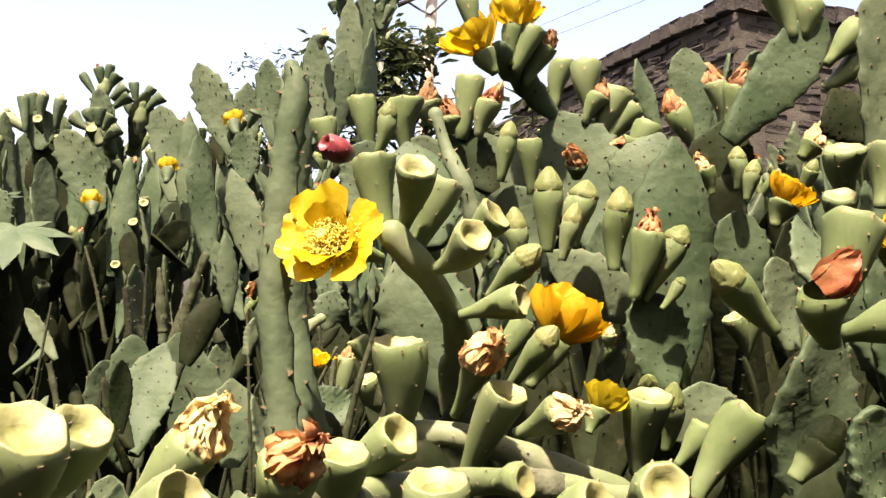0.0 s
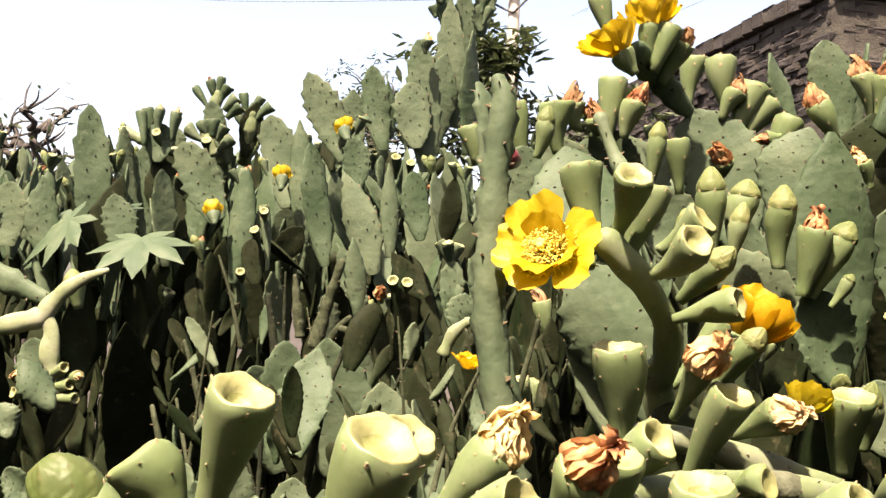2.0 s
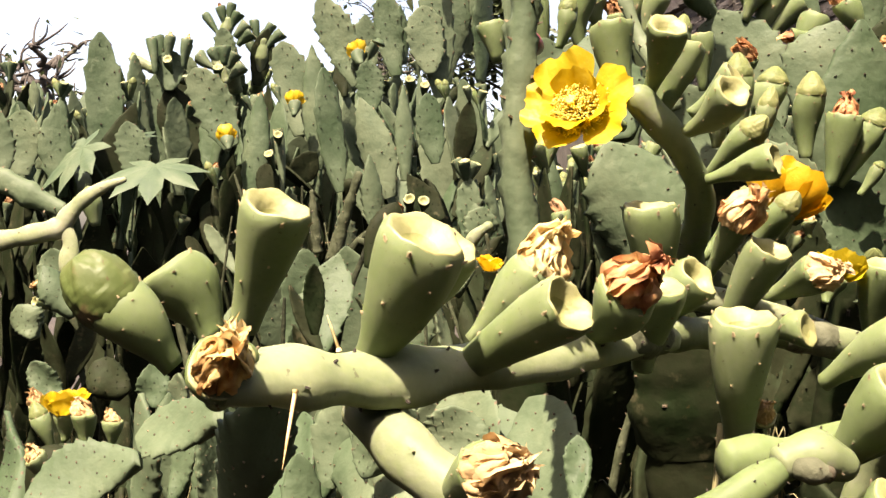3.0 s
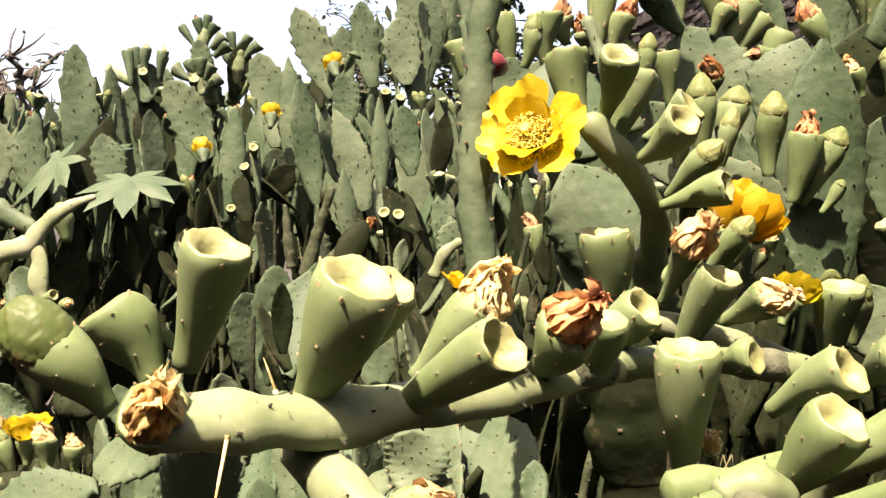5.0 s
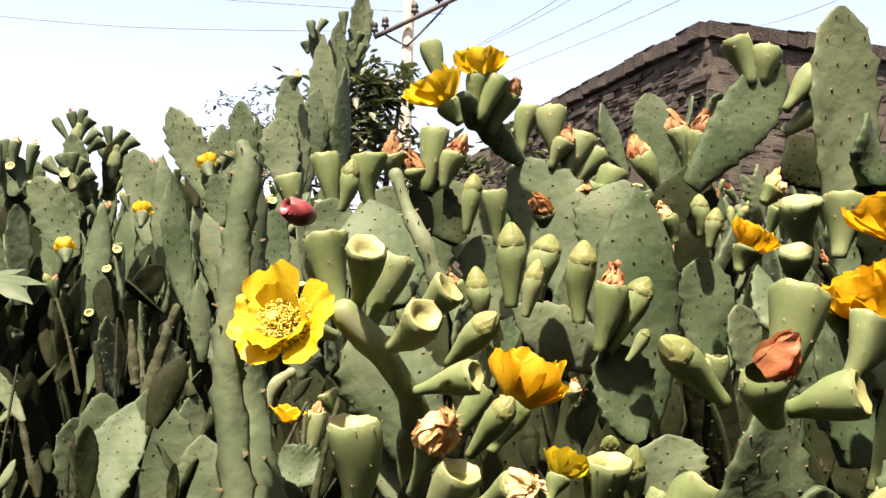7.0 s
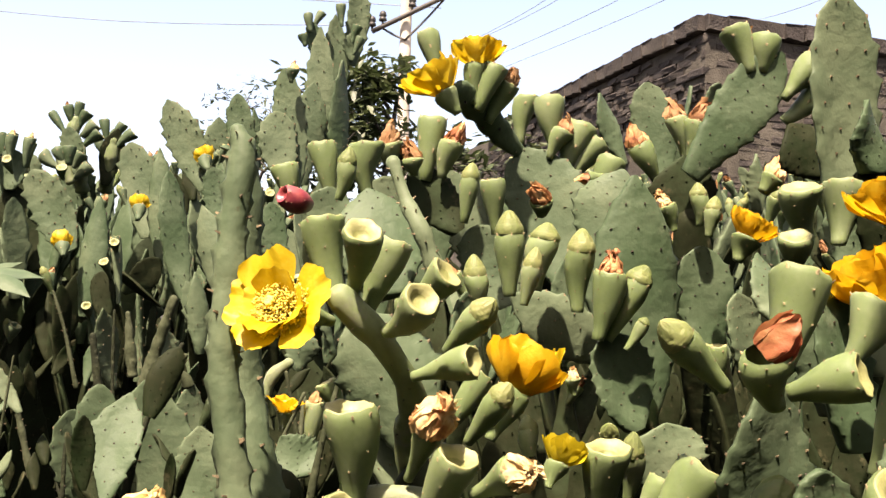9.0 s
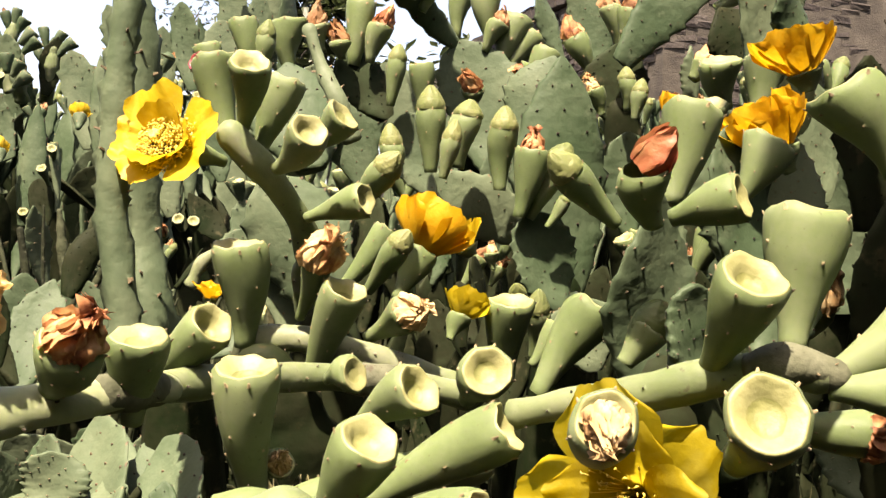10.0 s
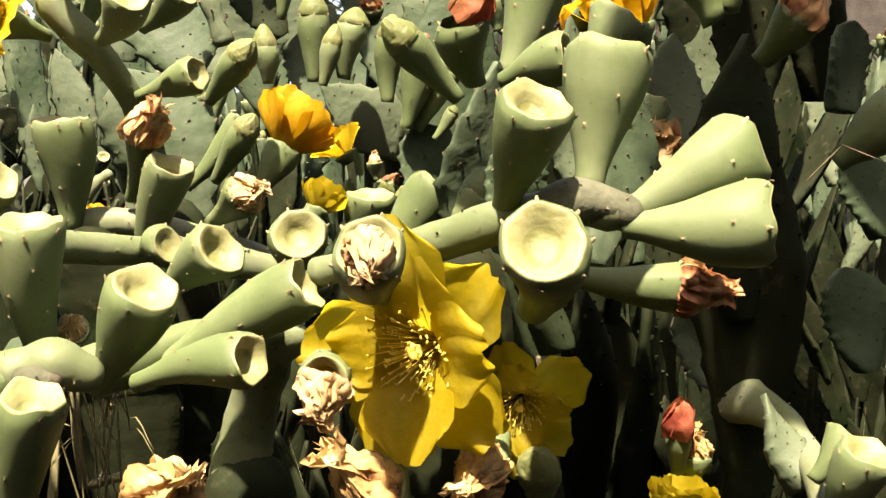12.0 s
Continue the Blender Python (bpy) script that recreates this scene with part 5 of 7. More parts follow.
fruit(top_flower, (0.058, 1.350, 1.584), (0.066, 1.345, 1.647), 0.0303, "bud .9", v=24, turn=196)
fruit(top_flower, (0.105, 1.419, 1.576), (0.099, 1.412, 1.655), 0.0379, v=25, turn=243)
fruit(top_flower, (-0.118, 1.280, 1.606), (-0.133, 1.282, 1.678), 0.0376, "bare", v=26, turn=290)
fruit(top_flower, (-0.097, 1.186, 1.591), (-0.087, 1.182, 1.637), 0.0268, "bud .9", v=27, turn=337)
fruit(top_flower, (-0.070, 1.280, 1.611), (-0.072, 1.282, 1.679), 0.0466, "bare", v=28, turn=24)
fruit(top_flower, (-0.117, 1.090, 1.571), (-0.143, 1.062, 1.580), 0.0290, "ripe", v=29, turn=71)
fruit(top_flower, (-0.183, 1.361, 1.607), (-0.196, 1.363, 1.661), 0.0399, "bare", v=30, turn=118)
pad(top_flower, (-0.024, 1.136, 1.477), (-0.062, 1.185, 1.608), 0.114, 8, 21, 0.016)
pad(top_flower, (-0.119, 1.256, 1.507), (-0.115, 1.247, 1.616), 0.067, 20, 22, 0.016)
branch(top_flower, [(0.027, 1.060, 1.500), (0.010, 1.056, 1.543), (-0.007, 1.068, 1.575), (-0.024, 1.078, 1.620)], [0.0111, 0.0099, 0.0087, 0.0076], 0.80, 197, M_PAD)
pad(top_flower, (0.128, 1.515, 1.475), (0.073, 1.504, 1.596), 0.098, 10, 24, 0.016)
pad(top_flower, (0.013, 1.602, 1.493), (-0.025, 1.585, 1.685), 0.122, -10, 25, 0.016)
pad(top_flower, (0.088, 1.710, 1.557), (0.034, 1.696, 1.713), 0.121, 10, 26, 0.016)
pad(top_flower, (-0.063, 1.597, 1.546), (-0.066, 1.584, 1.684), 0.104, 0, 27, 0.016)
trunk(top_flower, (0.200, 1.765, 1.615), 0.028, 202)

# column
column = thing("prickly_pear", (-0.11, 0.98, 0.0), "tall narrow prickly pear joint seen on edge", "cactus", "prickly pear thicket")
branch(column, [(-0.099, 0.715, 1.272), (-0.106, 0.715, 1.307), (-0.110, 0.715, 1.337), (-0.119, 0.715, 1.397), (-0.119, 0.715, 1.422), (-0.119, 0.715, 1.452), (-0.118, 0.715, 1.482), (-0.117, 0.715, 1.509), (-0.114, 0.715, 1.537), (-0.112, 0.715, 1.565), (-0.117, 0.715, 1.580)], [0.0128, 0.0126, 0.0122, 0.0114, 0.0110, 0.0108, 0.0110, 0.0112, 0.0112, 0.0100, 0.0050], 0.85, 204, M_PAD, teeth=0.34)
branch(column, [(-0.096, 0.800, 1.292), (-0.105, 0.800, 1.317), (-0.111, 0.800, 1.346), (-0.119, 0.810, 1.382), (-0.123, 0.810, 1.419), (-0.125, 0.810, 1.456), (-0.126, 0.810, 1.493), (-0.126, 0.810, 1.526), (-0.129, 0.810, 1.558), (-0.135, 0.810, 1.584), (-0.139, 0.810, 1.596)], [0.0170, 0.0165, 0.0150, 0.0130, 0.0125, 0.0130, 0.0140, 0.0140, 0.0130, 0.0100, 0.0050], 0.45, 205, M_PAD, teeth=0.34, ref=(0.75, -0.66, 0))
trunk(column, (-0.111, 0.894, 1.283), 0.028, 206)

# right wing
right_wing = thing("prickly_pear", (0.72, 1.91, 0.0), "prickly pear with a spreading fan of young pads and fruits", "cactus", "prickly pear thicket")
pad(right_wing, (0.394, 1.449, 1.674), (0.525, 1.435, 1.858), 0.084, 12, 7, 0.018)
pad(right_wing, (0.409, 1.492, 1.585), (0.393, 1.481, 1.710), 0.106, 5, 6, 0.016, True)
pad(right_wing, (0.406, 1.683, 1.701), (0.368, 1.668, 1.870), 0.075, 10, 7, 0.016)
pad(right_wing, (0.451, 1.777, 1.747), (0.468, 1.765, 1.891), 0.032, 60, 8, 0.016)
pad(right_wing, (0.486, 1.773, 1.799), (0.515, 1.765, 1.897), 0.053, 40, 9, 0.016)
pad(right_wing, (0.355, 1.815, 1.751), (0.309, 1.803, 1.884), 0.054, 40, 10, 0.016)
pad(right_wing, (0.556, 1.334, 1.661), (0.500, 1.327, 1.729), 0.087, 20, 11, 0.016, True)
pad(right_wing, (0.519, 1.182, 1.567), (0.498, 1.157, 1.850), 0.105, 15, 12, 0.023)
pad(right_wing, (0.516, 1.101, 1.624), (0.508, 1.094, 1.707), 0.072, 40, 13, 0.016)
pad(right_wing, (0.564, 1.260, 1.583), (0.569, 1.250, 1.692), 0.059, 20, 14, 0.016)
pad(right_wing, (0.540, 1.598, 1.635), (0.538, 1.589, 1.736), 0.038, 30, 15, 0.016)
fruit(right_wing, (0.479, 1.437, 1.828), (0.453, 1.439, 1.895), 0.0475, "bare", v=14, turn=213)
fruit(right_wing, (0.496, 1.437, 1.828), (0.503, 1.439, 1.884), 0.0457, "bare", v=15, turn=260)
fruit(right_wing, (0.485, 1.471, 1.841), (0.484, 1.467, 1.880), 0.0293, "dry tan .9", v=16, turn=307)
fruit(right_wing, (0.525, 1.424, 1.787), (0.572, 1.428, 1.845), 0.0469, "bare", v=17, turn=354)
fruit(right_wing, (0.531, 1.444, 1.758), (0.579, 1.441, 1.801), 0.0388, "dry tan .9", v=18, turn=41)
fruit(right_wing, (0.384, 1.646, 1.695), (0.351, 1.640, 1.756), 0.0420, "dry red .95", v=19, turn=88)
fruit(right_wing, (0.406, 1.535, 1.706), (0.389, 1.528, 1.778), 0.0393, "dry tan .9", v=20, turn=135)
fruit(right_wing, (0.402, 1.500, 1.700), (0.414, 1.494, 1.765), 0.0401, "dry tan .9", v=21, turn=182)
fruit(right_wing, (0.490, 1.419, 1.647), (0.506, 1.417, 1.668), 0.0362, "dry red 1.0", v=22, turn=229)
trunk(right_wing, (0.404, 1.491, 1.603), 0.028, 228)

# far left
far_left = thing("prickly_pear", (-1.71, 3.86, 0.0), "tall prickly pear thicket with small fruits against the sky", "cactus", "prickly pear thicket")
pad(far_left, (-1.699, 3.302, 1.433), (-1.736, 3.300, 2.075), 0.127, 20, 26, 0.028)
pad(far_left, (-1.648, 3.487, 1.608), (-1.693, 3.483, 2.031), 0.089, 50, 28, 0.028)
pad(far_left, (-1.615, 3.565, 1.572), (-1.645, 3.563, 1.978), 0.109, 30, 0, 0.028)
pad(far_left, (-1.488, 3.581, 1.617), (-1.591, 3.569, 1.936), 0.164, 20, 1, 0.027, True)
pad(far_left, (-1.207, 3.196, 1.666), (-1.339, 3.180, 1.926), 0.136, 0, 2, 0.023)
pad(far_left, (-1.098, 3.047, 1.453), (-1.067, 3.053, 1.830), 0.092, 10, 3, 0.028)
pad(far_left, (-1.666, 3.870, 1.823), (-1.716, 3.864, 2.031), 0.138, 30, 4, 0.017, True)
pad(far_left, (-1.519, 3.156, 1.526), (-1.562, 3.151, 1.744), 0.113, 20, 5, 0.018)
pad(far_left, (-1.773, 3.124, 1.483), (-1.799, 3.122, 1.796), 0.107, 10, 6, 0.025)
pad(far_left, (-1.907, 3.107, 1.556), (-1.908, 3.108, 1.775), 0.129, 10, 7, 0.017)
pad(far_left, (-1.930, 3.274, 1.588), (-1.923, 3.275, 1.748), 0.102, 40, 8, 0.016)
pad(far_left, (-1.803, 2.805, 1.518), (-1.860, 2.799, 1.758), 0.117, 20, 9, 0.020)
pad(far_left, (-1.401, 3.795, 1.945), (-1.463, 3.772, 2.196), 0.075, 10, 10, 0.021)
pad(far_left, (-1.325, 3.794, 1.969), (-1.275, 3.775, 2.190), 0.094, 20, 11, 0.018, True)
trunk(far_left, (-1.555, 3.499, 1.610), 0.028, 244)

# far middle
far_middle = thing("prickly_pear", (-0.83, 4.06, 0.0), "prickly pear thicket of upright grey-green pads with yellow flowers", "cactus", "prickly pear thicket")
pad(far_middle, (-1.088, 3.632, 1.754), (-1.170, 3.623, 2.106), 0.138, 10, 14, 0.028)
pad(far_middle, (-0.968, 3.430, 1.611), (-1.003, 3.427, 2.058), 0.103, 20, 15, 0.028)
pad(far_middle, (-0.849, 3.240, 1.521), (-0.911, 3.234, 1.939), 0.097, 30, 16, 0.028)
pad(far_middle, (-0.820, 3.342, 1.895), (-0.948, 3.313, 2.201), 0.129, 0, 17, 0.027)
pad(far_middle, (-0.863, 3.796, 2.025), (-0.886, 3.776, 2.244), 0.112, 20, 18, 0.018)
pad(far_middle, (-0.740, 3.688, 1.989), (-0.790, 3.659, 2.308), 0.102, 10, 19, 0.026)
pad(far_middle, (-0.724, 3.758, 2.045), (-0.740, 3.738, 2.272), 0.063, 50, 20, 0.018)
pad(far_middle, (-0.577, 3.697, 1.908), (-0.611, 3.653, 2.409), 0.127, 5, 21, 0.028)
pad(far_middle, (-0.584, 3.997, 2.017), (-0.548, 3.961, 2.433), 0.138, 25, 22, 0.028)
pad(far_middle, (-0.517, 4.068, 2.148), (-0.537, 4.020, 2.684), 0.120, 10, 23, 0.028)
pad(far_middle, (-0.475, 4.262, 2.359), (-0.506, 4.222, 2.804), 0.106, 30, 24, 0.028)
pad(far_middle, (-0.445, 3.999, 2.021), (-0.430, 3.954, 2.529), 0.118, 60, 25, 0.028)
pad(far_middle, (-0.431, 4.243, 2.583), (-0.398, 4.212, 2.930), 0.101, 20, 26, 0.028)
pad(far_middle, (-0.623, 2.954, 1.491), (-0.720, 2.943, 1.796), 0.117, 5, 27, 0.026)
pad(far_middle, (-0.488, 2.971, 1.598), (-0.517, 2.968, 1.812), 0.085, 15, 28, 0.017)
pad(far_middle, (-0.532, 2.414, 1.353), (-0.610, 2.405, 1.542), 0.060, 15, 0, 0.016)
pad(far_middle, (-0.680, 3.262, 1.544), (-0.684, 3.262, 1.734), 0.048, 60, 1, 0.016)
pad(far_middle, (-0.751, 3.254, 1.790), (-0.764, 3.253, 1.961), 0.091, 20, 2, 0.016)
pad(far_middle, (-0.573, 2.960, 1.544), (-0.587, 2.960, 1.837), 0.059, 40, 3, 0.023)
pad(far_middle, (-0.605, 3.620, 1.987), (-0.631, 3.618, 2.238), 0.143, 20, 4, 0.020)
pad(far_middle, (-1.038, 3.217, 1.536), (-0.927, 3.231, 1.653), 0.097, 30, 5, 0.016, True)
pad(far_middle, (-1.030, 3.057, 1.617), (-0.866, 3.077, 1.494), 0.055, 60, 6, 0.017, True)
pad(far_middle, (-0.981, 2.908, 1.449), (-1.001, 2.906, 1.587), 0.073, 20, 7, 0.016, True)
pad(far_middle, (-0.449, 2.829, 1.422), (-0.549, 2.816, 1.551), 0.084, 20, 8, 0.016, True)
fruit(far_middle, (-1.024, 3.286, 1.783), (-1.030, 3.319, 1.829), 0.0470, "flower yellow cup .038", v=24, turn=90)
fruit(far_middle, (-1.134, 2.951, 1.633), (-1.150, 2.979, 1.669), 0.0426, "flower yellow cup .038", v=25, turn=137)
fruit(far_middle, (-0.783, 3.250, 1.951), (-0.804, 3.281, 1.993), 0.0499, "flower yellow cup .038", v=26, turn=184)
fruit(far_middle, (-0.948, 2.913, 1.493), (-0.966, 2.911, 1.688), 0.0345, v=27, turn=231)
fruit(far_middle, (-0.975, 2.910, 1.570), (-0.975, 2.850, 1.613), 0.0304, v=28, turn=278)
fruit(far_middle, (-0.959, 2.912, 1.639), (-0.948, 2.854, 1.671), 0.0304, v=29, turn=325)
fruit(far_middle, (-0.471, 2.422, 1.436), (-0.469, 2.373, 1.462), 0.0304, v=30, turn=12)
fruit(far_middle, (-0.443, 2.426, 1.436), (-0.433, 2.377, 1.458), 0.0304, v=31, turn=59)
fruit(far_middle, (-0.482, 2.297, 1.407), (-0.477, 2.250, 1.426), 0.0342, "dry red 1.0", v=32, turn=106)
fruit(far_middle, (-0.978, 2.762, 1.452), (-0.966, 2.707, 1.482), 0.0289, v=33, turn=153)
fruit(far_middle, (-0.724, 3.258, 2.038), (-0.731, 3.257, 2.022), 0.0494, v=34, turn=200)
fruit(far_middle, (-0.594, 3.112, 1.808), (-0.584, 3.052, 1.870), 0.0355, v=35, turn=247)
fruit(far_middle, (-0.549, 3.118, 1.809), (-0.537, 3.057, 1.853), 0.0320, v=36, turn=294)
fruit(far_middle, (-0.576, 3.586, 2.338), (-0.567, 3.581, 2.390), 0.0462, "dry red .7", v=37, turn=341)
fruit(far_middle, (-0.577, 4.021, 2.665), (-0.592, 4.024, 2.742), 0.0426, "bare", v=38, turn=28)
fruit(far_middle, (-0.599, 4.026, 2.605), (-0.613, 4.028, 2.654), 0.0426, "bare", v=39, turn=75)
fruit(far_middle, (-0.463, 4.143, 2.729), (-0.471, 4.146, 2.825), 0.0439, "bare", v=40, turn=122)
fruit(far_middle, (-0.417, 4.150, 2.658), (-0.395, 4.153, 2.734), 0.0439, "bare", v=0, turn=169)
fruit(far_middle, (-0.411, 4.154, 2.609), (-0.384, 4.158, 2.686), 0.0439, "bare", v=1, turn=216)
fruit(far_middle, (-0.584, 4.142, 2.726), (-0.550, 4.145, 2.790), 0.0390, "bare", v=2, turn=263)
upright = random.Random(41)
for k in range(50):
    y = upright.uniform(3.65, 4.4)
    x, z, long = -upright.uniform(0.24, 0.50) * y, 1.40 + y * upright.uniform(0.05, 0.125), upright.uniform(0.30, 0.50)
    pad(far_middle if x > -1.15 else far_left, (x + upright.uniform(-0.03, 0.03), y, z - long), (x, y - 0.01, z), upright.uniform(0.07, 0.12), upright.uniform(-80, 80), upright.randrange(12), 0.026)
trunk(far_middle, (-0.812, 3.245, 1.541), 0.028, 290)

# candelabra
candelabra = thing("prickly_pear", (-1.61, 4.27, 0.0), "prickly pear crowned with many small dark fruits", "cactus", "prickly pear thicket")
pad(candelabra, (-1.408, 3.808, 1.791), (-1.437, 3.785, 2.054), 0.112, 20, 2, 0.021)
fruit(candelabra, (-1.408, 3.661, 2.174), (-1.429, 3.655, 2.249), 0.0407, "dry tan .4", v=6, turn=91)
fruit(candelabra, (-1.393, 3.662, 2.175), (-1.386, 3.664, 2.263), 0.0386, "bare", v=7, turn=138)
fruit(candelabra, (-1.386, 3.663, 2.164), (-1.355, 3.666, 2.227), 0.0472, "bare", v=8, turn=185)
fruit(candelabra, (-1.428, 3.665, 2.131), (-1.494, 3.669, 2.224), 0.0365, "bare", v=9, turn=232)
fruit(candelabra, (-1.347, 3.594, 2.119), (-1.299, 3.599, 2.170), 0.0505, "bare", v=10, turn=279)
fruit(candelabra, (-1.336, 3.597, 2.088), (-1.283, 3.602, 2.137), 0.0547, "bare", v=11, turn=326)
fruit(candelabra, (-1.424, 3.603, 2.002), (-1.492, 3.607, 2.054), 0.0547, "bare", v=12, turn=13)
fruit(candelabra, (-1.407, 3.602, 2.013), (-1.437, 3.604, 2.077), 0.0505, "bare", v=13, turn=60)
fruit(candelabra, (-1.363, 3.532, 2.002), (-1.367, 3.534, 2.071), 0.0536, "bare", v=14, turn=107)
fruit(candelabra, (-1.376, 3.604, 2.003), (-1.344, 3.607, 2.060), 0.0505, "bare", v=15, turn=154)
fruit(candelabra, (-1.382, 3.536, 1.951), (-1.375, 3.497, 1.990), 0.0407, v=16, turn=201)
fruit(candelabra, (-1.375, 3.607, 1.962), (-1.317, 3.613, 2.017), 0.0547, "bare", v=17, turn=248)
fruit(candelabra, (-1.318, 3.779, 2.134), (-1.335, 3.782, 2.224), 0.0398, "bare", v=18, turn=295)
fruit(candelabra, (-1.296, 3.780, 2.135), (-1.259, 3.784, 2.210), 0.0398, "bare", v=19, turn=342)
fruit(candelabra, (-1.284, 3.782, 2.113), (-1.219, 3.788, 2.176), 0.0486, "bare", v=20, turn=29)
fruit(candelabra, (-1.327, 3.784, 2.079), (-1.354, 3.786, 2.141), 0.0398, "bare", v=21, turn=76)
fruit(candelabra, (-1.628, 3.599, 2.018), (-1.657, 3.602, 2.124), 0.0505, "bare", v=22, turn=123)
fruit(candelabra, (-1.607, 3.599, 2.018), (-1.599, 3.589, 2.127), 0.0378, "dry red .4", v=23, turn=170)
fruit(candelabra, (-1.543, 3.601, 1.999), (-1.531, 3.593, 2.093), 0.0420, "dry red .5", v=24, turn=217)
branch(candelabra, [(-1.519, 3.605, 1.958), (-1.595, 3.604, 1.966), (-1.659, 3.600, 1.996), (-1.744, 3.595, 2.036)], [0.0210, 0.0210, 0.0210, 0.0210], 0.80, 312)
fruit(candelabra, (-1.614, 3.493, 1.966), (-1.638, 3.506, 2.094), 0.0421, "bare", v=26, turn=311)
fruit(candelabra, (-1.563, 3.499, 2.009), (-1.561, 3.500, 2.103), 0.0420, "dry red .5", v=27, turn=358)
fruit(candelabra, (-1.511, 3.506, 1.989), (-1.498, 3.508, 2.094), 0.0420, "dry red .5", v=28, turn=45)
fruit(candelabra, (-1.523, 3.432, 1.955), (-1.514, 3.362, 1.993), 0.0363, v=29, turn=92)
trunk(candelabra, (-1.409, 3.804, 1.835), 0.028, 317)
branch(candelabra, [(-1.394, 3.757, 1.940), (-1.408, 3.710, 2.042), (-1.413, 3.666, 2.121), (-1.398, 3.660, 2.196)], [0.0306, 0.0259, 0.0257, 0.0193], 0.80, 318)
branch(candelabra, [(-1.338, 3.834, 1.952), (-1.305, 3.786, 2.058), (-1.296, 3.779, 2.141)], [0.0267, 0.0265, 0.0220], 0.80, 319)
branch(candelabra, [(-1.381, 3.608, 1.951), (-1.403, 3.604, 1.992), (-1.425, 3.600, 2.034)], [0.0189, 0.0210, 0.0168], 0.80, 320)
pad(candelabra, (-1.389, 3.641, 1.988), (-1.408, 3.626, 2.161), 0.079, 10, 2, 0.016)
pad(candelabra, (-1.304, 3.788, 2.036), (-1.295, 3.775, 2.190), 0.075, 10, 3, 0.016)
pad(candelabra, (-1.576, 3.534, 1.909), (-1.575, 3.535, 2.058), 0.108, 10, 4, 0.016)
pad(candelabra, (-0.563, 4.072, 2.558), (-0.582, 4.058, 2.724), 0.073, 20, 5, 0.016)
pad(candelabra, (-0.427, 4.198, 2.596), (-0.418, 4.187, 2.719), 0.071, 20, 6, 0.016)
pad(candelabra, (-1.649, 3.676, 1.966), (-1.663, 3.665, 2.093), 0.080, 20, 7, 0.016)
pad(candelabra, (-1.563, 3.677, 1.968), (-1.570, 3.668, 2.074), 0.073, 20, 8, 0.016)

# left front
left_front = thing("prickly_pear", (-0.67, 2.01, 0.0), "prickly pear with light green pads among dry stalks", "cactus", "prickly pear thicket")
pad(left_front, (-0.426, 1.629, 1.113), (-0.447, 1.590, 1.344), 0.164, 4, 13, 0.019)
pad(left_front, (-0.335, 1.538, 1.142), (-0.344, 1.543, 1.279), 0.090, 20, 11, 0.016)
pad(left_front, (-0.556, 1.722, 1.101), (-0.597, 1.667, 1.288), 0.099, 30, 12, 0.016)
pad(left_front, (-0.437, 1.816, 1.158), (-0.426, 1.801, 1.333), 0.074, 20, 13, 0.016)
pad(left_front, (-0.595, 2.229, 1.293), (-0.604, 2.218, 1.420), 0.065, 60, 14, 0.016)
pad(left_front, (-0.520, 2.223, 1.371), (-0.535, 2.207, 1.555), 0.052, 40, 15, 0.016)
pad(left_front, (-0.440, 1.385, 1.176), (-0.431, 1.474, 1.328), 0.078, 10, 16, 0.016)
pad(left_front, (-0.521, 1.552, 1.154), (-0.507, 1.555, 1.339), 0.066, 20, 17, 0.016)
pad(left_front, (-0.128, 1.279, 1.253), (-0.172, 1.274, 1.295), 0.067, 20, 18, 0.016)
fruit(left_front, (-0.197, 1.440, 1.285), (-0.195, 1.438, 1.313), 0.0247, "flower orange mid .026", v=10, turn=46)
fruit(left_front, (-0.159, 1.444, 1.245), (-0.151, 1.437, 1.327), 0.0280, "dry red .7", v=11, turn=93)
branch(left_front, [(-0.243, 1.523, 1.327), (-0.227, 1.520, 1.362), (-0.205, 1.519, 1.380)], [0.0105, 0.0105, 0.0087], 0.80, 340)
pad(left_front, (-0.268, 2.007, 1.349), (-0.253, 2.000, 1.430), 0.070, 20, 22, 0.016)
pad(left_front, (-0.661, 2.048, 1.302), (-0.667, 1.991, 1.465), 0.054, 50, 23, 0.016)
pad(left_front, (-0.314, 0.797, 1.108), (-0.321, 0.891, 1.183), 0.044, -22, 24, 0.016)
pad(left_front, (-0.228, 0.743, 1.128), (-0.257, 0.831, 1.201), 0.072, -22, 25, 0.016)
pad(left_front, (-0.205, 0.947, 1.072), (-0.202, 1.049, 1.186), 0.066, -22, 26, 0.016)
pad(left_front, (-0.121, 0.822, 1.127), (-0.118, 0.917, 1.220), 0.047, -22, 27, 0.016)
pad(left_front, (-0.200, 0.683, 1.134), (-0.223, 0.783, 1.197), 0.054, -18, 0, 0.016)
pad(left_front, (-0.135, 0.755, 1.117), (-0.150, 0.858, 1.181), 0.053, -18, 1, 0.016)
pad(left_front, (-0.071, 0.675, 1.168), (-0.071, 0.700, 1.212), 0.020, 0, 2, 0.016)
pad(left_front, (-0.322, 0.660, 1.222), (-0.398, 0.690, 1.198), 0.046, 42, 2, 0.012)
pad(left_front, (-0.398, 0.690, 1.182), (-0.482, 0.680, 1.150), 0.052, 36, 4, 0.012)
pad(left_front, (-0.365, 0.791, 1.107), (-0.429, 0.905, 1.154), 0.047, -22, 5, 0.016)
pad(left_front, (-0.411, 0.921, 1.085), (-0.410, 1.023, 1.157), 0.054, -22, 6, 0.016)
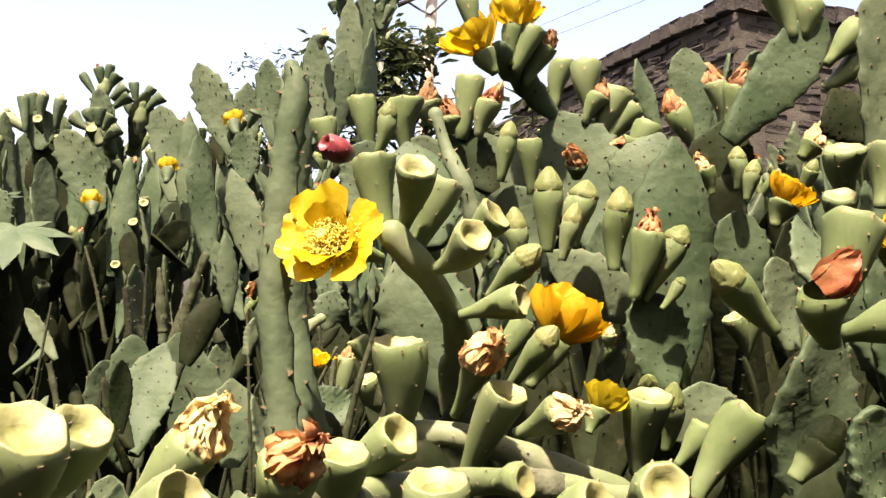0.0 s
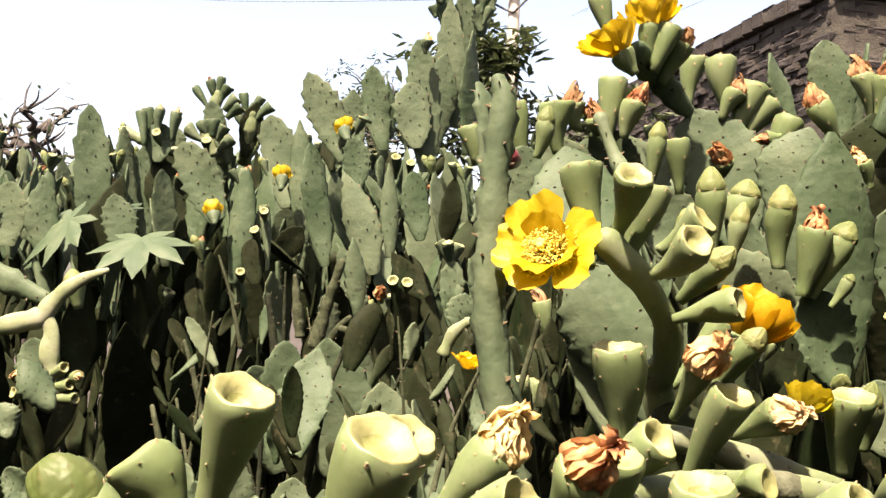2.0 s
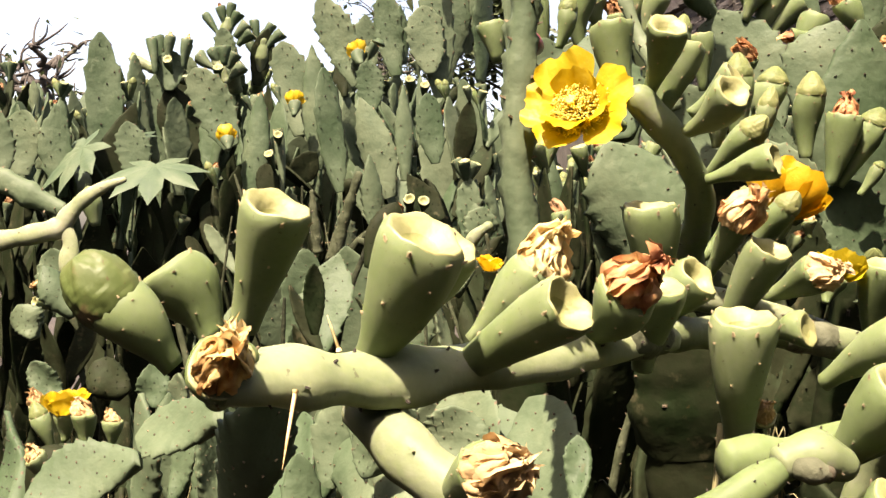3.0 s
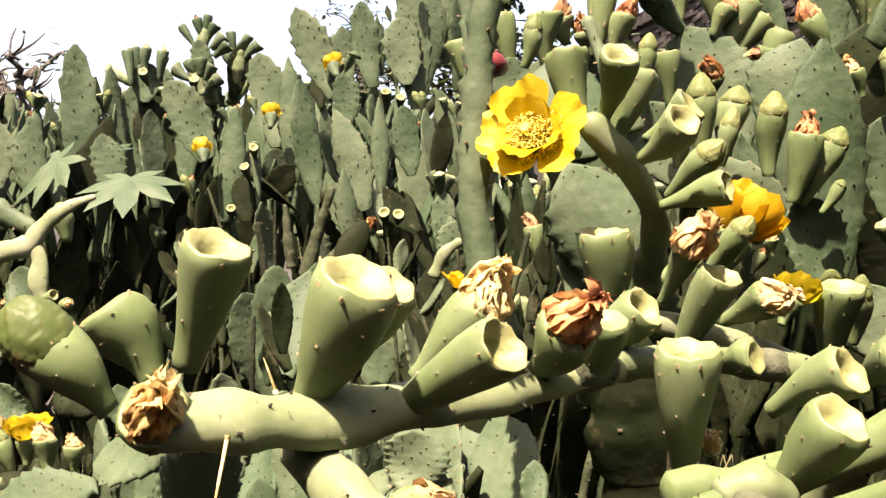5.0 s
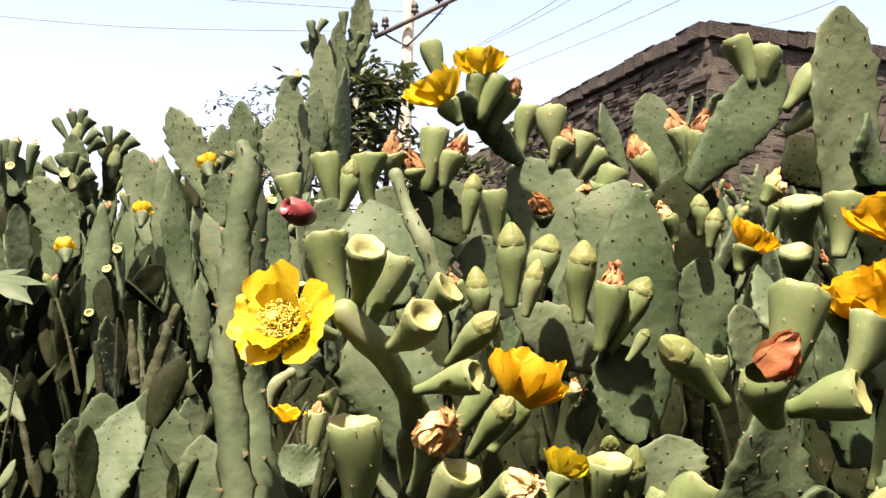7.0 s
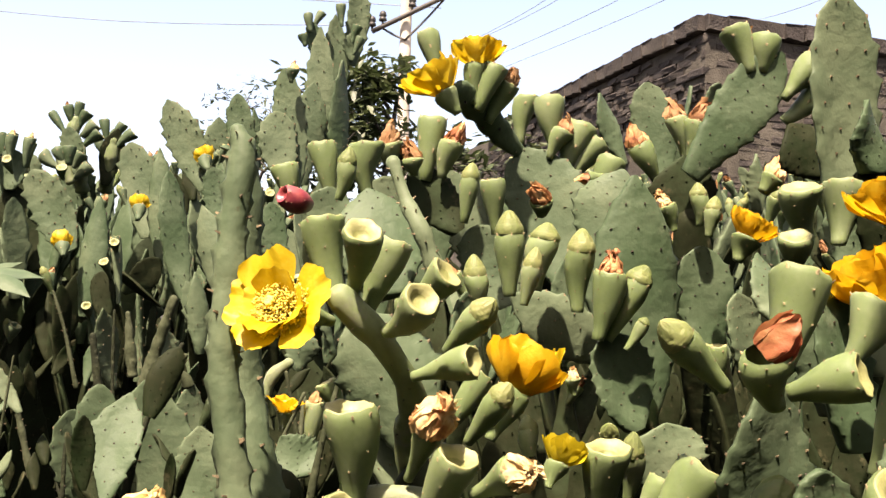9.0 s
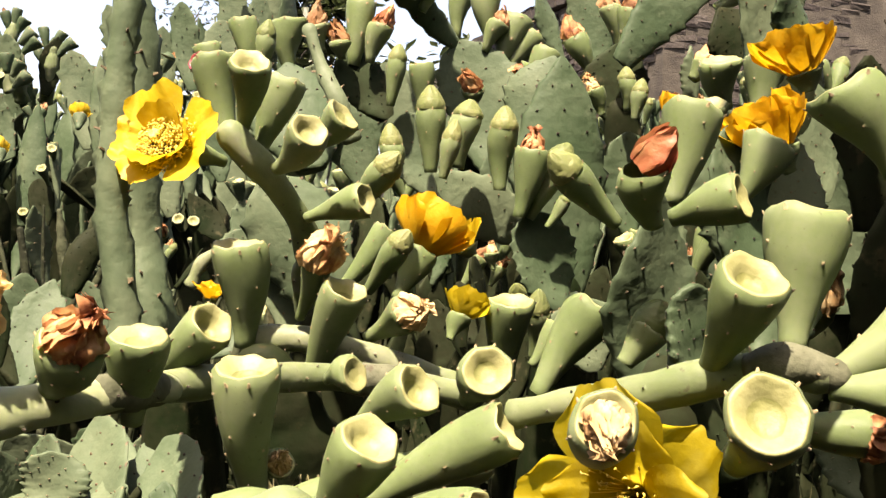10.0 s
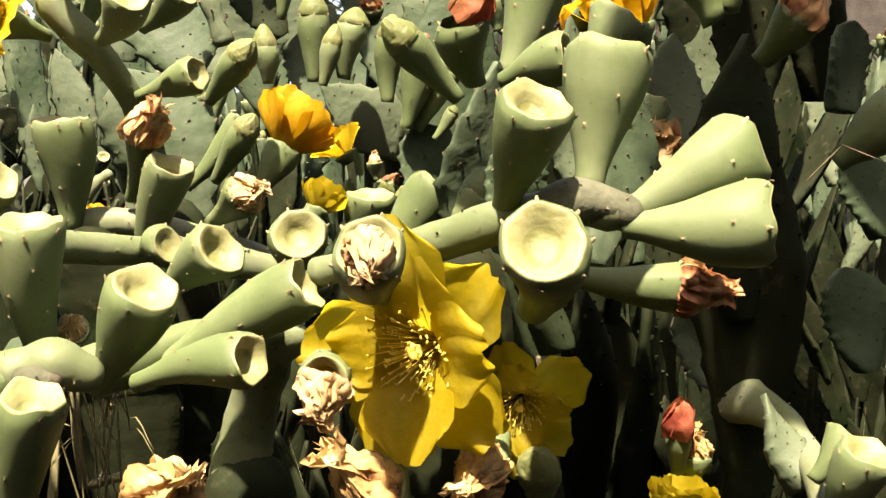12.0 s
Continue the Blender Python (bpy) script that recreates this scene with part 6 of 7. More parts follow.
pad(left_front, (-0.282, 1.470, 0.976), (-0.279, 1.450, 1.118), 0.084, 8, 1, 0.017)
pad(left_front, (-0.350, 1.460, 0.978), (-0.345, 1.420, 1.130), 0.094, -14, 4, 0.017)
pad(left_front, (-0.382, 1.400, 0.969), (-0.429, 1.340, 1.129), 0.170, -10, 2, 0.017)
pad(left_front, (-0.208, 1.600, 1.016), (-0.274, 1.620, 1.156), 0.060, 25, 3, 0.017)
pad(left_front, (-0.264, 1.600, 1.005), (-0.295, 1.600, 1.144), 0.052, -30, 1, 0.017)
branch(left_front, [(-0.601, 1.910, 1.204), (-0.606, 1.899, 1.334), (-0.605, 1.888, 1.459)], [0.0056, 0.0039, 0.0026], 0.8, 355, M_DEAD, "dead_stalk")
branch(left_front, [(-0.586, 1.818, 1.113), (-0.593, 1.803, 1.277), (-0.609, 1.791, 1.411)], [0.0123, 0.0097, 0.0056], 0.8, 356, M_DEAD, "dead_stalk")
branch(left_front, [(-0.543, 1.901, 1.314), (-0.525, 1.896, 1.379), (-0.492, 1.887, 1.483)], [0.0148, 0.0119, 0.0078], 0.8, 357, M_DEAD, "dead_stalk")
branch(left_front, [(-0.601, 2.004, 1.329), (-0.608, 1.998, 1.398), (-0.613, 1.992, 1.455)], [0.0107, 0.0100, 0.0048], 0.8, 358, M_DEAD, "dead_stalk")
branch(left_front, [(-0.802, 2.019, 1.118), (-0.828, 2.009, 1.232), (-0.851, 2.002, 1.311)], [0.0078, 0.0067, 0.0041], 0.8, 359, M_DEAD, "dead_stalk")
branch(left_front, [(-0.543, 2.006, 1.308), (-0.521, 2.003, 1.348), (-0.496, 2.002, 1.372)], [0.0078, 0.0075, 0.0055], 0.8, 360, M_DEAD, "dead_stalk")
branch(left_front, [(-0.799, 2.227, 1.288), (-0.827, 2.215, 1.414), (-0.855, 2.207, 1.503)], [0.0054, 0.0037, 0.0031], 0.8, 361, M_DEAD, "dead_stalk")
branch(left_front, [(-0.431, 1.801, 1.323), (-0.442, 1.799, 1.343), (-0.468, 1.798, 1.355)], [0.0105, 0.0090, 0.0062], 0.8, 362, M_DEAD, "dead_stalk")
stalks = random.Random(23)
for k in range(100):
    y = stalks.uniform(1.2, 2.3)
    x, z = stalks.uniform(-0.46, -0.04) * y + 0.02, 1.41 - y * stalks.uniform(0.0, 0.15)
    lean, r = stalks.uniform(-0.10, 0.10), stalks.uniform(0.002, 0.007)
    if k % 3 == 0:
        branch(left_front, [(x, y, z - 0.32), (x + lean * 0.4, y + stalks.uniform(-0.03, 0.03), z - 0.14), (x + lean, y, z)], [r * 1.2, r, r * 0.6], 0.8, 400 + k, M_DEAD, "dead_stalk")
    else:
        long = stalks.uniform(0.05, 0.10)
        # most of these take the dark skin to blacken the shaded gap
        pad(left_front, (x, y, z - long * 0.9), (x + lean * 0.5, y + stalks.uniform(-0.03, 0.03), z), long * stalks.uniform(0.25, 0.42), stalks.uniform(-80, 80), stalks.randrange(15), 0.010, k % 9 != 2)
# near-black pads added to fill the gap where only shade lies
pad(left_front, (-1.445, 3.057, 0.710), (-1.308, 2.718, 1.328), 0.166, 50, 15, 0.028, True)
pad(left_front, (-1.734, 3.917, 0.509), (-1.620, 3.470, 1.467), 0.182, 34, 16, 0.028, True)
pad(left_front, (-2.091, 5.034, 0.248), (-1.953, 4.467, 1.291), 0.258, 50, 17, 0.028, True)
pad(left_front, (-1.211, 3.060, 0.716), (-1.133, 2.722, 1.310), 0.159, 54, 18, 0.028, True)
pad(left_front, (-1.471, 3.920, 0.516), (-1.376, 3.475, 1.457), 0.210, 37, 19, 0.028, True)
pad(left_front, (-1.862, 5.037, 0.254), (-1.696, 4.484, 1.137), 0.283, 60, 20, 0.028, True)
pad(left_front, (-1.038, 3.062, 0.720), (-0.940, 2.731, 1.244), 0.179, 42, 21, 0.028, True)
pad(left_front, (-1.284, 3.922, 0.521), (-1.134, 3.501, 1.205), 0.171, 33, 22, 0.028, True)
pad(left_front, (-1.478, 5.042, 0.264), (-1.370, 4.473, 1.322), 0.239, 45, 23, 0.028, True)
trunk(left_front, (-0.432, 1.626, 1.150), 0.028, 372)

# low left
low_left = thing("prickly_pear", (-0.51, 1.12, 0.0), "low prickly pear with withered blooms and small pads", "cactus", "prickly pear thicket")
fruit(low_left, (-0.548, 0.835, 1.157), (-0.560, 0.834, 1.185), 0.0191, "bud .8", v=5, turn=298)
fruit(low_left, (-0.590, 0.899, 1.159), (-0.596, 0.898, 1.184), 0.0201, "dry red .9", v=6, turn=345)
fruit(low_left, (-0.556, 0.875, 1.154), (-0.558, 0.875, 1.179), 0.0195, "flower yellow cup .026", v=7, turn=32)
fruit(low_left, (-0.524, 0.852, 1.150), (-0.526, 0.852, 1.184), 0.0232, "dry pale .9", v=8, turn=79)
fruit(low_left, (-0.486, 0.829, 1.161), (-0.486, 0.829, 1.184), 0.0184, "dry pale .8", v=9, turn=126)
fruit(low_left, (-0.471, 0.712, 1.154), (-0.487, 0.698, 1.179), 0.0175, "dry pale .8", v=10, turn=173)
pad(low_left, (-0.537, 0.769, 1.118), (-0.600, 0.856, 1.183), 0.041, -22, 3, 0.016)
pad(low_left, (-0.444, 0.716, 1.123), (-0.490, 0.802, 1.152), 0.034, -22, 4, 0.016)
pad(low_left, (-0.761, 1.178, 1.218), (-0.784, 1.176, 1.261), 0.045, 20, 5, 0.016)
pad(low_left, (-0.793, 1.340, 1.235), (-0.839, 1.335, 1.308), 0.050, 30, 6, 0.016)
pad(low_left, (-0.644, 1.193, 1.147), (-0.685, 1.188, 1.190), 0.052, 20, 7, 0.016, True)
pad(low_left, (-0.601, 1.198, 1.134), (-0.613, 1.197, 1.188), 0.045, 20, 8, 0.016)
pad(low_left, (-0.652, 1.037, 1.157), (-0.679, 1.033, 1.208), 0.033, 20, 9, 0.016)
pad(low_left, (-0.898, 1.505, 1.220), (-0.915, 1.503, 1.331), 0.057, 10, 12, 0.016)
branch(low_left, [(-0.792, 1.500, 1.445), (-0.827, 1.500, 1.433), (-0.861, 1.500, 1.413), (-0.887, 1.500, 1.387), (-0.904, 1.500, 1.366), (-0.947, 1.500, 1.354), (-1.006, 1.500, 1.342), (-1.066, 1.500, 1.335)], [0.0040, 0.0085, 0.0150, 0.0165, 0.0150, 0.0150, 0.0165, 0.0165], 0.6, 601, M_PALE_STEM)
branch(low_left, [(-1.118, 1.560, 1.477), (-1.055, 1.560, 1.451), (-0.993, 1.560, 1.421), (-0.947, 1.560, 1.401), (-0.921, 1.560, 1.390)], [0.0150, 0.0205, 0.0205, 0.0170, 0.0100], 0.6, 602, M_PAD)
branch(low_left, [(-0.897, 1.500, 1.370), (-0.884, 1.500, 1.341), (-0.886, 1.500, 1.308), (-0.879, 1.500, 1.276)], [0.0100, 0.0150, 0.0165, 0.0120], 0.5, 603, M_PALE_STEM)
fruit(low_left, (-0.908, 1.504, 1.257), (-0.921, 1.466, 1.272), 0.0217, "dry pale .8", v=22, turn=17)
fruit(low_left, (-0.899, 1.505, 1.234), (-0.925, 1.465, 1.245), 0.0199, v=23, turn=64)
fruit(low_left, (-0.894, 1.506, 1.248), (-0.836, 1.476, 1.260), 0.0199, v=24, turn=111)
fruit(low_left, (-0.894, 1.506, 1.234), (-0.827, 1.478, 1.238), 0.0199, v=25, turn=158)
fruit(low_left, (-0.863, 1.510, 1.258), (-0.823, 1.478, 1.274), 0.0199, "dry pale .7", v=26, turn=205)
fruit(low_left, (-0.895, 1.506, 1.267), (-0.846, 1.475, 1.287), 0.0199, v=27, turn=252)
fruit(low_left, (-1.033, 1.886, 1.374), (-1.046, 1.885, 1.431), 0.0465, "bud .7", v=28, turn=299)
trunk(low_left, (-0.509, 0.773, 1.147), 0.028, 398)
shoots = random.Random(19)
for k in range(26):
    y = shoots.uniform(0.72, 1.25)
    x, z = -shoots.uniform(0.12, 0.42) - 0.28 * y + 0.16, 1.34 - y * shoots.uniform(0.105, 0.22)
    long = shoots.uniform(0.07, 0.11)
    pad(low_left, (x + shoots.uniform(-0.02, 0.02), y, z - long), (x, y + shoots.uniform(-0.02, 0.01), z), long * shoots.uniform(0.34, 0.5), shoots.uniform(-60, 60), shoots.randrange(15), 0.014)


# ---- the thicket between and behind ----
def thicket_plant(x, y, low, high, seed, fruits=True):
    """A cactus of stacked pads, from an old foot up to about the height high."""
    rng = random.Random(seed)
    ob = thing("prickly_pear", (x, y, 0), rng.choice(("grey-green prickly pear of upright stacked pads", "prickly pear with narrow toothed pads", "shaded prickly pear with dusty pads")), "cactus", "prickly pear thicket")
    tips = [(Vector((x, y, low)), 0.0)]
    branch(ob, [Vector((x, y, 0)), Vector((x + rng.uniform(-.03, .03), y, low * 0.6)), Vector((x, y, low + 0.03))], [0.07, 0.055, 0.035], 0.6, seed, M_OLD_SHADE, "trunk")
    level = 0
    while tips and level < 7:
        nxt = []
        for p, side in tips:
            room = high - p.z
            if room < 0.10:
                if fruits and rng.random() < 0.6:
                    for k in range(rng.randint(1, 3)):
                        d = Vector((rng.uniform(-0.6, 0.6), rng.uniform(-0.5, 0.3), 1)).normalized()
                        w = rng.uniform(0.028, 0.038)
                        fruit(ob, p - d * 0.008, p + d * rng.uniform(0.05, 0.07), w, rng.choice(("cup", "cup", "bare", "bud .8", "dry tan .8")), rng.randrange(40), rng.randrange(360))
                continue
            for k in range(1 if rng.random() < 0.45 else 2):
                length = min(rng.uniform(0.24, 0.42), max(room, 0.16))
                d = Vector((side + rng.uniform(-0.45, 0.45), rng.uniform(-0.3, 0.3), 1.0)).normalized()
                tip = p + d * length
                # low pads always take the dark skin: shade coloured in by height
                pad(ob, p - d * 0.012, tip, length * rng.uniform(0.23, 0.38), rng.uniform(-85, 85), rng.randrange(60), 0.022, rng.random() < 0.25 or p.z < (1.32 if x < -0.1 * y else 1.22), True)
                nxt.append((tip - d * 0.01, side * 0.5 + d.x * 0.3))
        tips = nxt[:4]
        level += 1
    return ob


place = random.Random(5)
count = 0
for gy in range(14):
    for gx in range(21):
        y = 1.55 + gy * 0.26 + 0.012 * gy * gy + place.uniform(-0.1, 0.1)
        x = (gx - 10 + 0.5 * (gy % 2)) * (0.13 + 0.055 * y) + place.uniform(-0.06, 0.06)
        if x > 0.56 * y + 0.2 or x < -0.68 * y - 0.25:
            continue
        side = x / y
        if side < -0.12 and y < 3.0:
            continue
        if side < -0.14:
            rise = 0.02 if y < 2.0 else (0.05 if y < 3.2 else 0.17)
        elif side < 0.13:
            rise = 0.0 if y < 2.0 else 0.085
        else:
            rise = 0.0 if y < 2.0 else (0.13 if y < 2.8 else 0.175)
        if side > 0.38:
            rise = 0.18
        high = 1.40 + (rise - place.uniform(0.0, 0.06)) * y
        thicket_plant(x, y, 0.5 + place.uniform(0, 0.3), high, 1000 + count)
        count += 1
# low growth under the near branches
for gx in range(13):
    for gy in range(3):
        y = 0.86 + gy * 0.24 + place.uniform(-0.04, 0.04)
        x = (gx - 6) * (0.085 + 0.05 * y) + place.uniform(-0.03, 0.03)
        if x < -0.3:
            continue
        thicket_plant(x, y, 0.45 + place.uniform(0, 0.15), 1.40 - (0.30 if x > 0.12 and gy < 2 else 0.19) * y - place.uniform(0.02, 0.16), 3000 + count, False)
        count += 1
# taller unseen plants added at both sides to shade the gaps
for k in range(14):
    y = 0.5 + 0.22 * k
    for side in (-1, 1):
        x = side * (0.66 * y + 0.56 + place.uniform(0, 0.22))
        if side < 0 and y < 1.4:
            continue
        thicket_plant(x, y, 0.5, (1.75 if side < 0 else 1.95) + place.uniform(0, 0.35), 5000 + count, False)
        count += 1


def unseen_shade_plant():
    """An unseen cactus above the view, added to shade the right-hand branches."""
    at = Vector((0.98, 0.50, 0))
    ob = thing("prickly_pear", at, "unseen tall prickly pear added so that its top pads cast shade", "cactus", "prickly pear thicket")
    branch(ob, [at, at + Vector((0.02, 0, 0.8)), at + Vector((-0.05, -0.02, 1.55)), (0.63, 0.45, 1.93), (0.40, 0.39, 2.02)], [0.07, 0.055, 0.045, 0.035, 0.03], 0.8, 77, M_OLD_SHADE, "trunk")
    tops = [((0.48, 0.355, 2.02), (0.21, 0.36, 1.98), 0.11), ((0.46, 0.265, 2.02), (0.21, 0.27, 2.0), 0.11), ((0.46, 0.185, 2.03), (0.23, 0.185, 2.02), 0.10)]
    tops += [((0.50 + 0.13 * i, 0.46 + 0.02 * i, 2.02 + 0.03 * i), (0.32 + 0.17 * i, 0.79 + 0.05 * (i % 2), 2.08 + 0.02 * i), 0.17) for i in range(4)]
    for k, (base, tip, width) in enumerate(tops):
        m, _ = axes(base, tip, width, 0.022, 0)
        z = (Vector(tip) - Vector(base))
        x = z.normalized().cross(Vector((0, 0, 1))).normalized()
        y = z.normalized().cross(x)
        for i in range(3):
            m[i][0], m[i][1] = x[i] * width, y[i] * 0.022
        part("pad", FAR_PADS[(k + 2) % 12], ob, m)
    return ob


unseen_shade_plant()


# ---- castor plant ----
def castor_leaf_mesh(v):
    """A palmate leaf in the xy plane, its stalk's end at the origin."""
    rng = random.Random(60 + v)
    b = Build()
    for k, (ang, size) in enumerate(((-128, 0.62), (-82, 0.85), (-42, 0.98), (0, 1.05), (42, 0.98), (82, 0.85), (128, 0.62))):
        a = radians(ang + rng.uniform(-5, 5))
        d, s = Vector((math.sin(a), math.cos(a), 0)), Vector((math.cos(a), -math.sin(a), 0))
        rows = []
        for q in range(9):
            t = q / 8
            w = size * (0.035 + 0.140 * math.sin(math.pi * min(1, t * 0.95 + 0.05) ** 1.25)) * (1 - t ** 5) + 0.003
            droop = -0.16 * t * t * size
            tooth = 1 + 0.10 * (q % 2)
            rows.append([d * (size * t) + s * (u * w * tooth) + Vector((0, 0, droop - 0.10 * abs(u) * w + (0.012 if u == 0 else 0))) for u in (-1, -0.5, 0, 0.5, 1)])
        b.grid(rows, False, 0)
    me = b.done("leaf", [M_LEAF])
    return me


def castor_plant():
    at = Vector((-1.62, 3.3, 0))
    ob = thing("castor_plant", at, "young castor plant with broad palmate green leaves", "plant")
    one_tube("stem", [at, at + Vector((0.02, 0.03, 0.7)), at + Vector((0.0, 0.02, 1.38))], (0.014, 0.008), M_LEAF, ob)
    for c, size, tilt, yaw, spin, v in (((-1.411, 3.04, 1.588), 0.205, 30, 4, 193, 0), ((-1.69, 3.10, 1.65), 0.20, 48, -30, 150, 1), ((-1.80, 3.3, 1.58), 0.18, 50, -20, 120, 2), ((-1.58, 3.30, 1.71), 0.10, 30, 10, 60, 3)):
        c = Vector(c)
        root = at + Vector((0, 0.02, 1.30))
        leaf = part("leaf", castor_leaf_mesh(v), ob, pose(*c, tilt, 0, yaw) @ pose(0, 0, 0, 0, 0, spin) @ Matrix.Diagonal((size, size, size, 1)), "palmate leaf with seven pointed lobes")
        one_tube("leaf_stalk", [root, root.lerp(c, 0.5) + Vector((0, 0, 0.05)), c], 0.0035, M_LEAF, leaf)
    return ob


castor_plant()


# ---- trees behind ----
def tree(at, height, spread, leaves, leaf, seed, label, thick=1.0, start=0.35):
    rng = random.Random(seed)
    at = Vector(at)
    ob = thing("tree", at, label, "tree")
    one_tube("trunk", [at, at + Vector((0.05, 0, height * 0.3)), at + Vector((-0.05, 0.05, height * 0.62)), at + Vector((0.05, 0, height * 0.9))], (0.05, 0.012), M_BARK, ob, 8)
    ends = []
    for k in range(16):
        h = height * (start + (0.9 - start) * k / 15)
        a, reach = rng.uniform(0, 6.283), spread * rng.uniform(0.6, 1.1) * (1.1 - 0.6 * k / 15)
        p0 = at + Vector((0, 0, h))
        d = Vector((math.cos(a), math.sin(a), 0))
        p1, p2 = p0 + d * reach * 0.5 + Vector((0, 0, reach * 0.35)), p0 + d * reach + Vector((0, 0, reach * rng.uniform(0.3, 0.8)))
        kink = Vector((rng.uniform(-1, 1), rng.uniform(-1, 1), rng.uniform(-1, 1))) * 0.06 * (thick - 0.7)
        one_tube("limb", [p0, p0.lerp(p1, 0.5) + kink, p1 - kink, p1.lerp(p2, 0.5) + kink, p2], (0.014 * thick, 0.004 * thick), M_BARK, ob, 5)
        ends += [p1, p2, (p1 + p2) / 2]
        tb = Build()
        for _ in range(5):
            s = p1.lerp(p2, rng.random())
            e = s + Vector((rng.uniform(-1, 1), rng.uniform(-1, 1), rng.uniform(-0.2, 1))) * spread * 0.35
            tube(tb, [s, s.lerp(e, 0.5) + Vector((rng.uniform(-.04, .04), 0, rng.uniform(-.04, .04))), e], (0.006 * thick, 0.002 * thick), 4)
            ends.append(e)
        part("twig", tb.done("twig", [M_BARK]), ob, Matrix.Identity(4))
    b = Build()
    for _ in range(leaves):
        c = rng.choice(ends) + Vector((rng.gauss(0, 1), rng.gauss(0, 1), rng.gauss(0, 1))) * spread * 0.07
        d = Vector((rng.uniform(-1, 1), rng.uniform(-1, 1), rng.uniform(-0.7, 0.4))).normalized()
        s = d.cross(Vector((rng.uniform(-0.5, 0.5), rng.uniform(-0.5, 0.5), 1))).normalized()
        u, size = d.cross(s), leaf * rng.uniform(0.6, 1.2)
        base = len(b.v)
        b.v += [c, c + d * size * 0.4 + s * size * 0.19 - u * size * 0.04, c + d * size * 0.75 + s * size * 0.12, c + d * size, c + d * size * 0.75 - s * size * 0.12, c + d * size * 0.4 - s * size * 0.19 - u * size * 0.04]
        b.f += [(base, base + 1, base + 2, base + 3), (base, base + 3, base + 4, base + 5)]
        b.i += [0, 0]
    part("crown", b.done("crown", [M_TREELEAF], False), ob, Matrix.Identity(4), "sparse dark green leaves")
    return ob


tree((-0.38, 5.9, 0), 3.15, 0.62, 2300, 0.10, 11, "slender tree with dark drooping leaves behind the cacti", start=0.62)
tree((-1.25, 6.0, 0), 2.95, 0.5, 2800, 0.045, 12, "bushy tree with small green leaves behind the cacti", start=0.62)
tree((-3.55, 6.1, 0), 2.75, 0.60, 160, 0.08, 13, "half-bare tree with tangled dark twigs", 1.8, 0.6)
tree((-4.05, 6.5, 0), 2.6, 0.6, 140, 0.08, 14, "half-bare tree with tangled dark twigs", 1.8, 0.6)


# ---- wires ----
def wires():
    ob = thing("power_line", (1.5, 22, 0), "thin dark overhead power lines", "wires")
    for a, c in (((0.2, 31, 10.6), (2.9, 9.6, 6.2)), ((0.5, 31, 10.7), (3.2, 9.6, 6.2)), ((0.9, 31, 10.1), (5.2, 9.6, 6.8)), ((1.3, 31, 9.8), (6.6, 9.6, 7.1)), ((9.2, 31, 11.5), (5.4, 9.8, 5.7)), ((-12, 22, 8.6), (-1.45, 16.5, 6.6)), ((-11, 22, 9.6), (-0.3, 16.4, 6.9))):
        a, c = Vector(a), Vector(c)
        one_tube("wire", [a, (a + c) / 2 - Vector((0, 0, 0.15)), c], 0.008, M_WIRE, ob, 4)
    return ob


wires()


# ---- dark low shoots below the view, added to stop light bouncing off the ground ----
def unseen_undergrowth():
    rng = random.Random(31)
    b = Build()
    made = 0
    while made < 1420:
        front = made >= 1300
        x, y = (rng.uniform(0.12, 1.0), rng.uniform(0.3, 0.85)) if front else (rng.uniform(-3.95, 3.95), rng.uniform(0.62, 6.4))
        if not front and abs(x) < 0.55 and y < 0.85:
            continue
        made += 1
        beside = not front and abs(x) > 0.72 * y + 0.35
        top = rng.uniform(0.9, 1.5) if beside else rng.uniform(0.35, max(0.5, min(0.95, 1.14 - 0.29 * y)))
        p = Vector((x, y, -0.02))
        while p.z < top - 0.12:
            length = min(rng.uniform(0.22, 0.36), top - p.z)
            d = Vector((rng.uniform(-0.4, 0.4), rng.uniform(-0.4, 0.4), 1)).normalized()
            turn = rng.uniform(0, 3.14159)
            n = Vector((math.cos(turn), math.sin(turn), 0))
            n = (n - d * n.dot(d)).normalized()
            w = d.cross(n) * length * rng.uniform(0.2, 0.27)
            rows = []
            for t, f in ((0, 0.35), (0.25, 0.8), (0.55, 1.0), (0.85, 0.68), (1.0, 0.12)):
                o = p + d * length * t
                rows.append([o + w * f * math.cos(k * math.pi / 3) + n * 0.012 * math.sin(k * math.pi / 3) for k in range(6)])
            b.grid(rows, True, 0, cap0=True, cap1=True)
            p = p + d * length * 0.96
    return tagged(new("low_cactus_growth", b.done("low_cactus_growth", [M_OLD_SHADE])), "dense low growth of dark cactus pads, unseen, added to cut bounced light", "cactus", "", "stuff")


unseen_undergrowth()


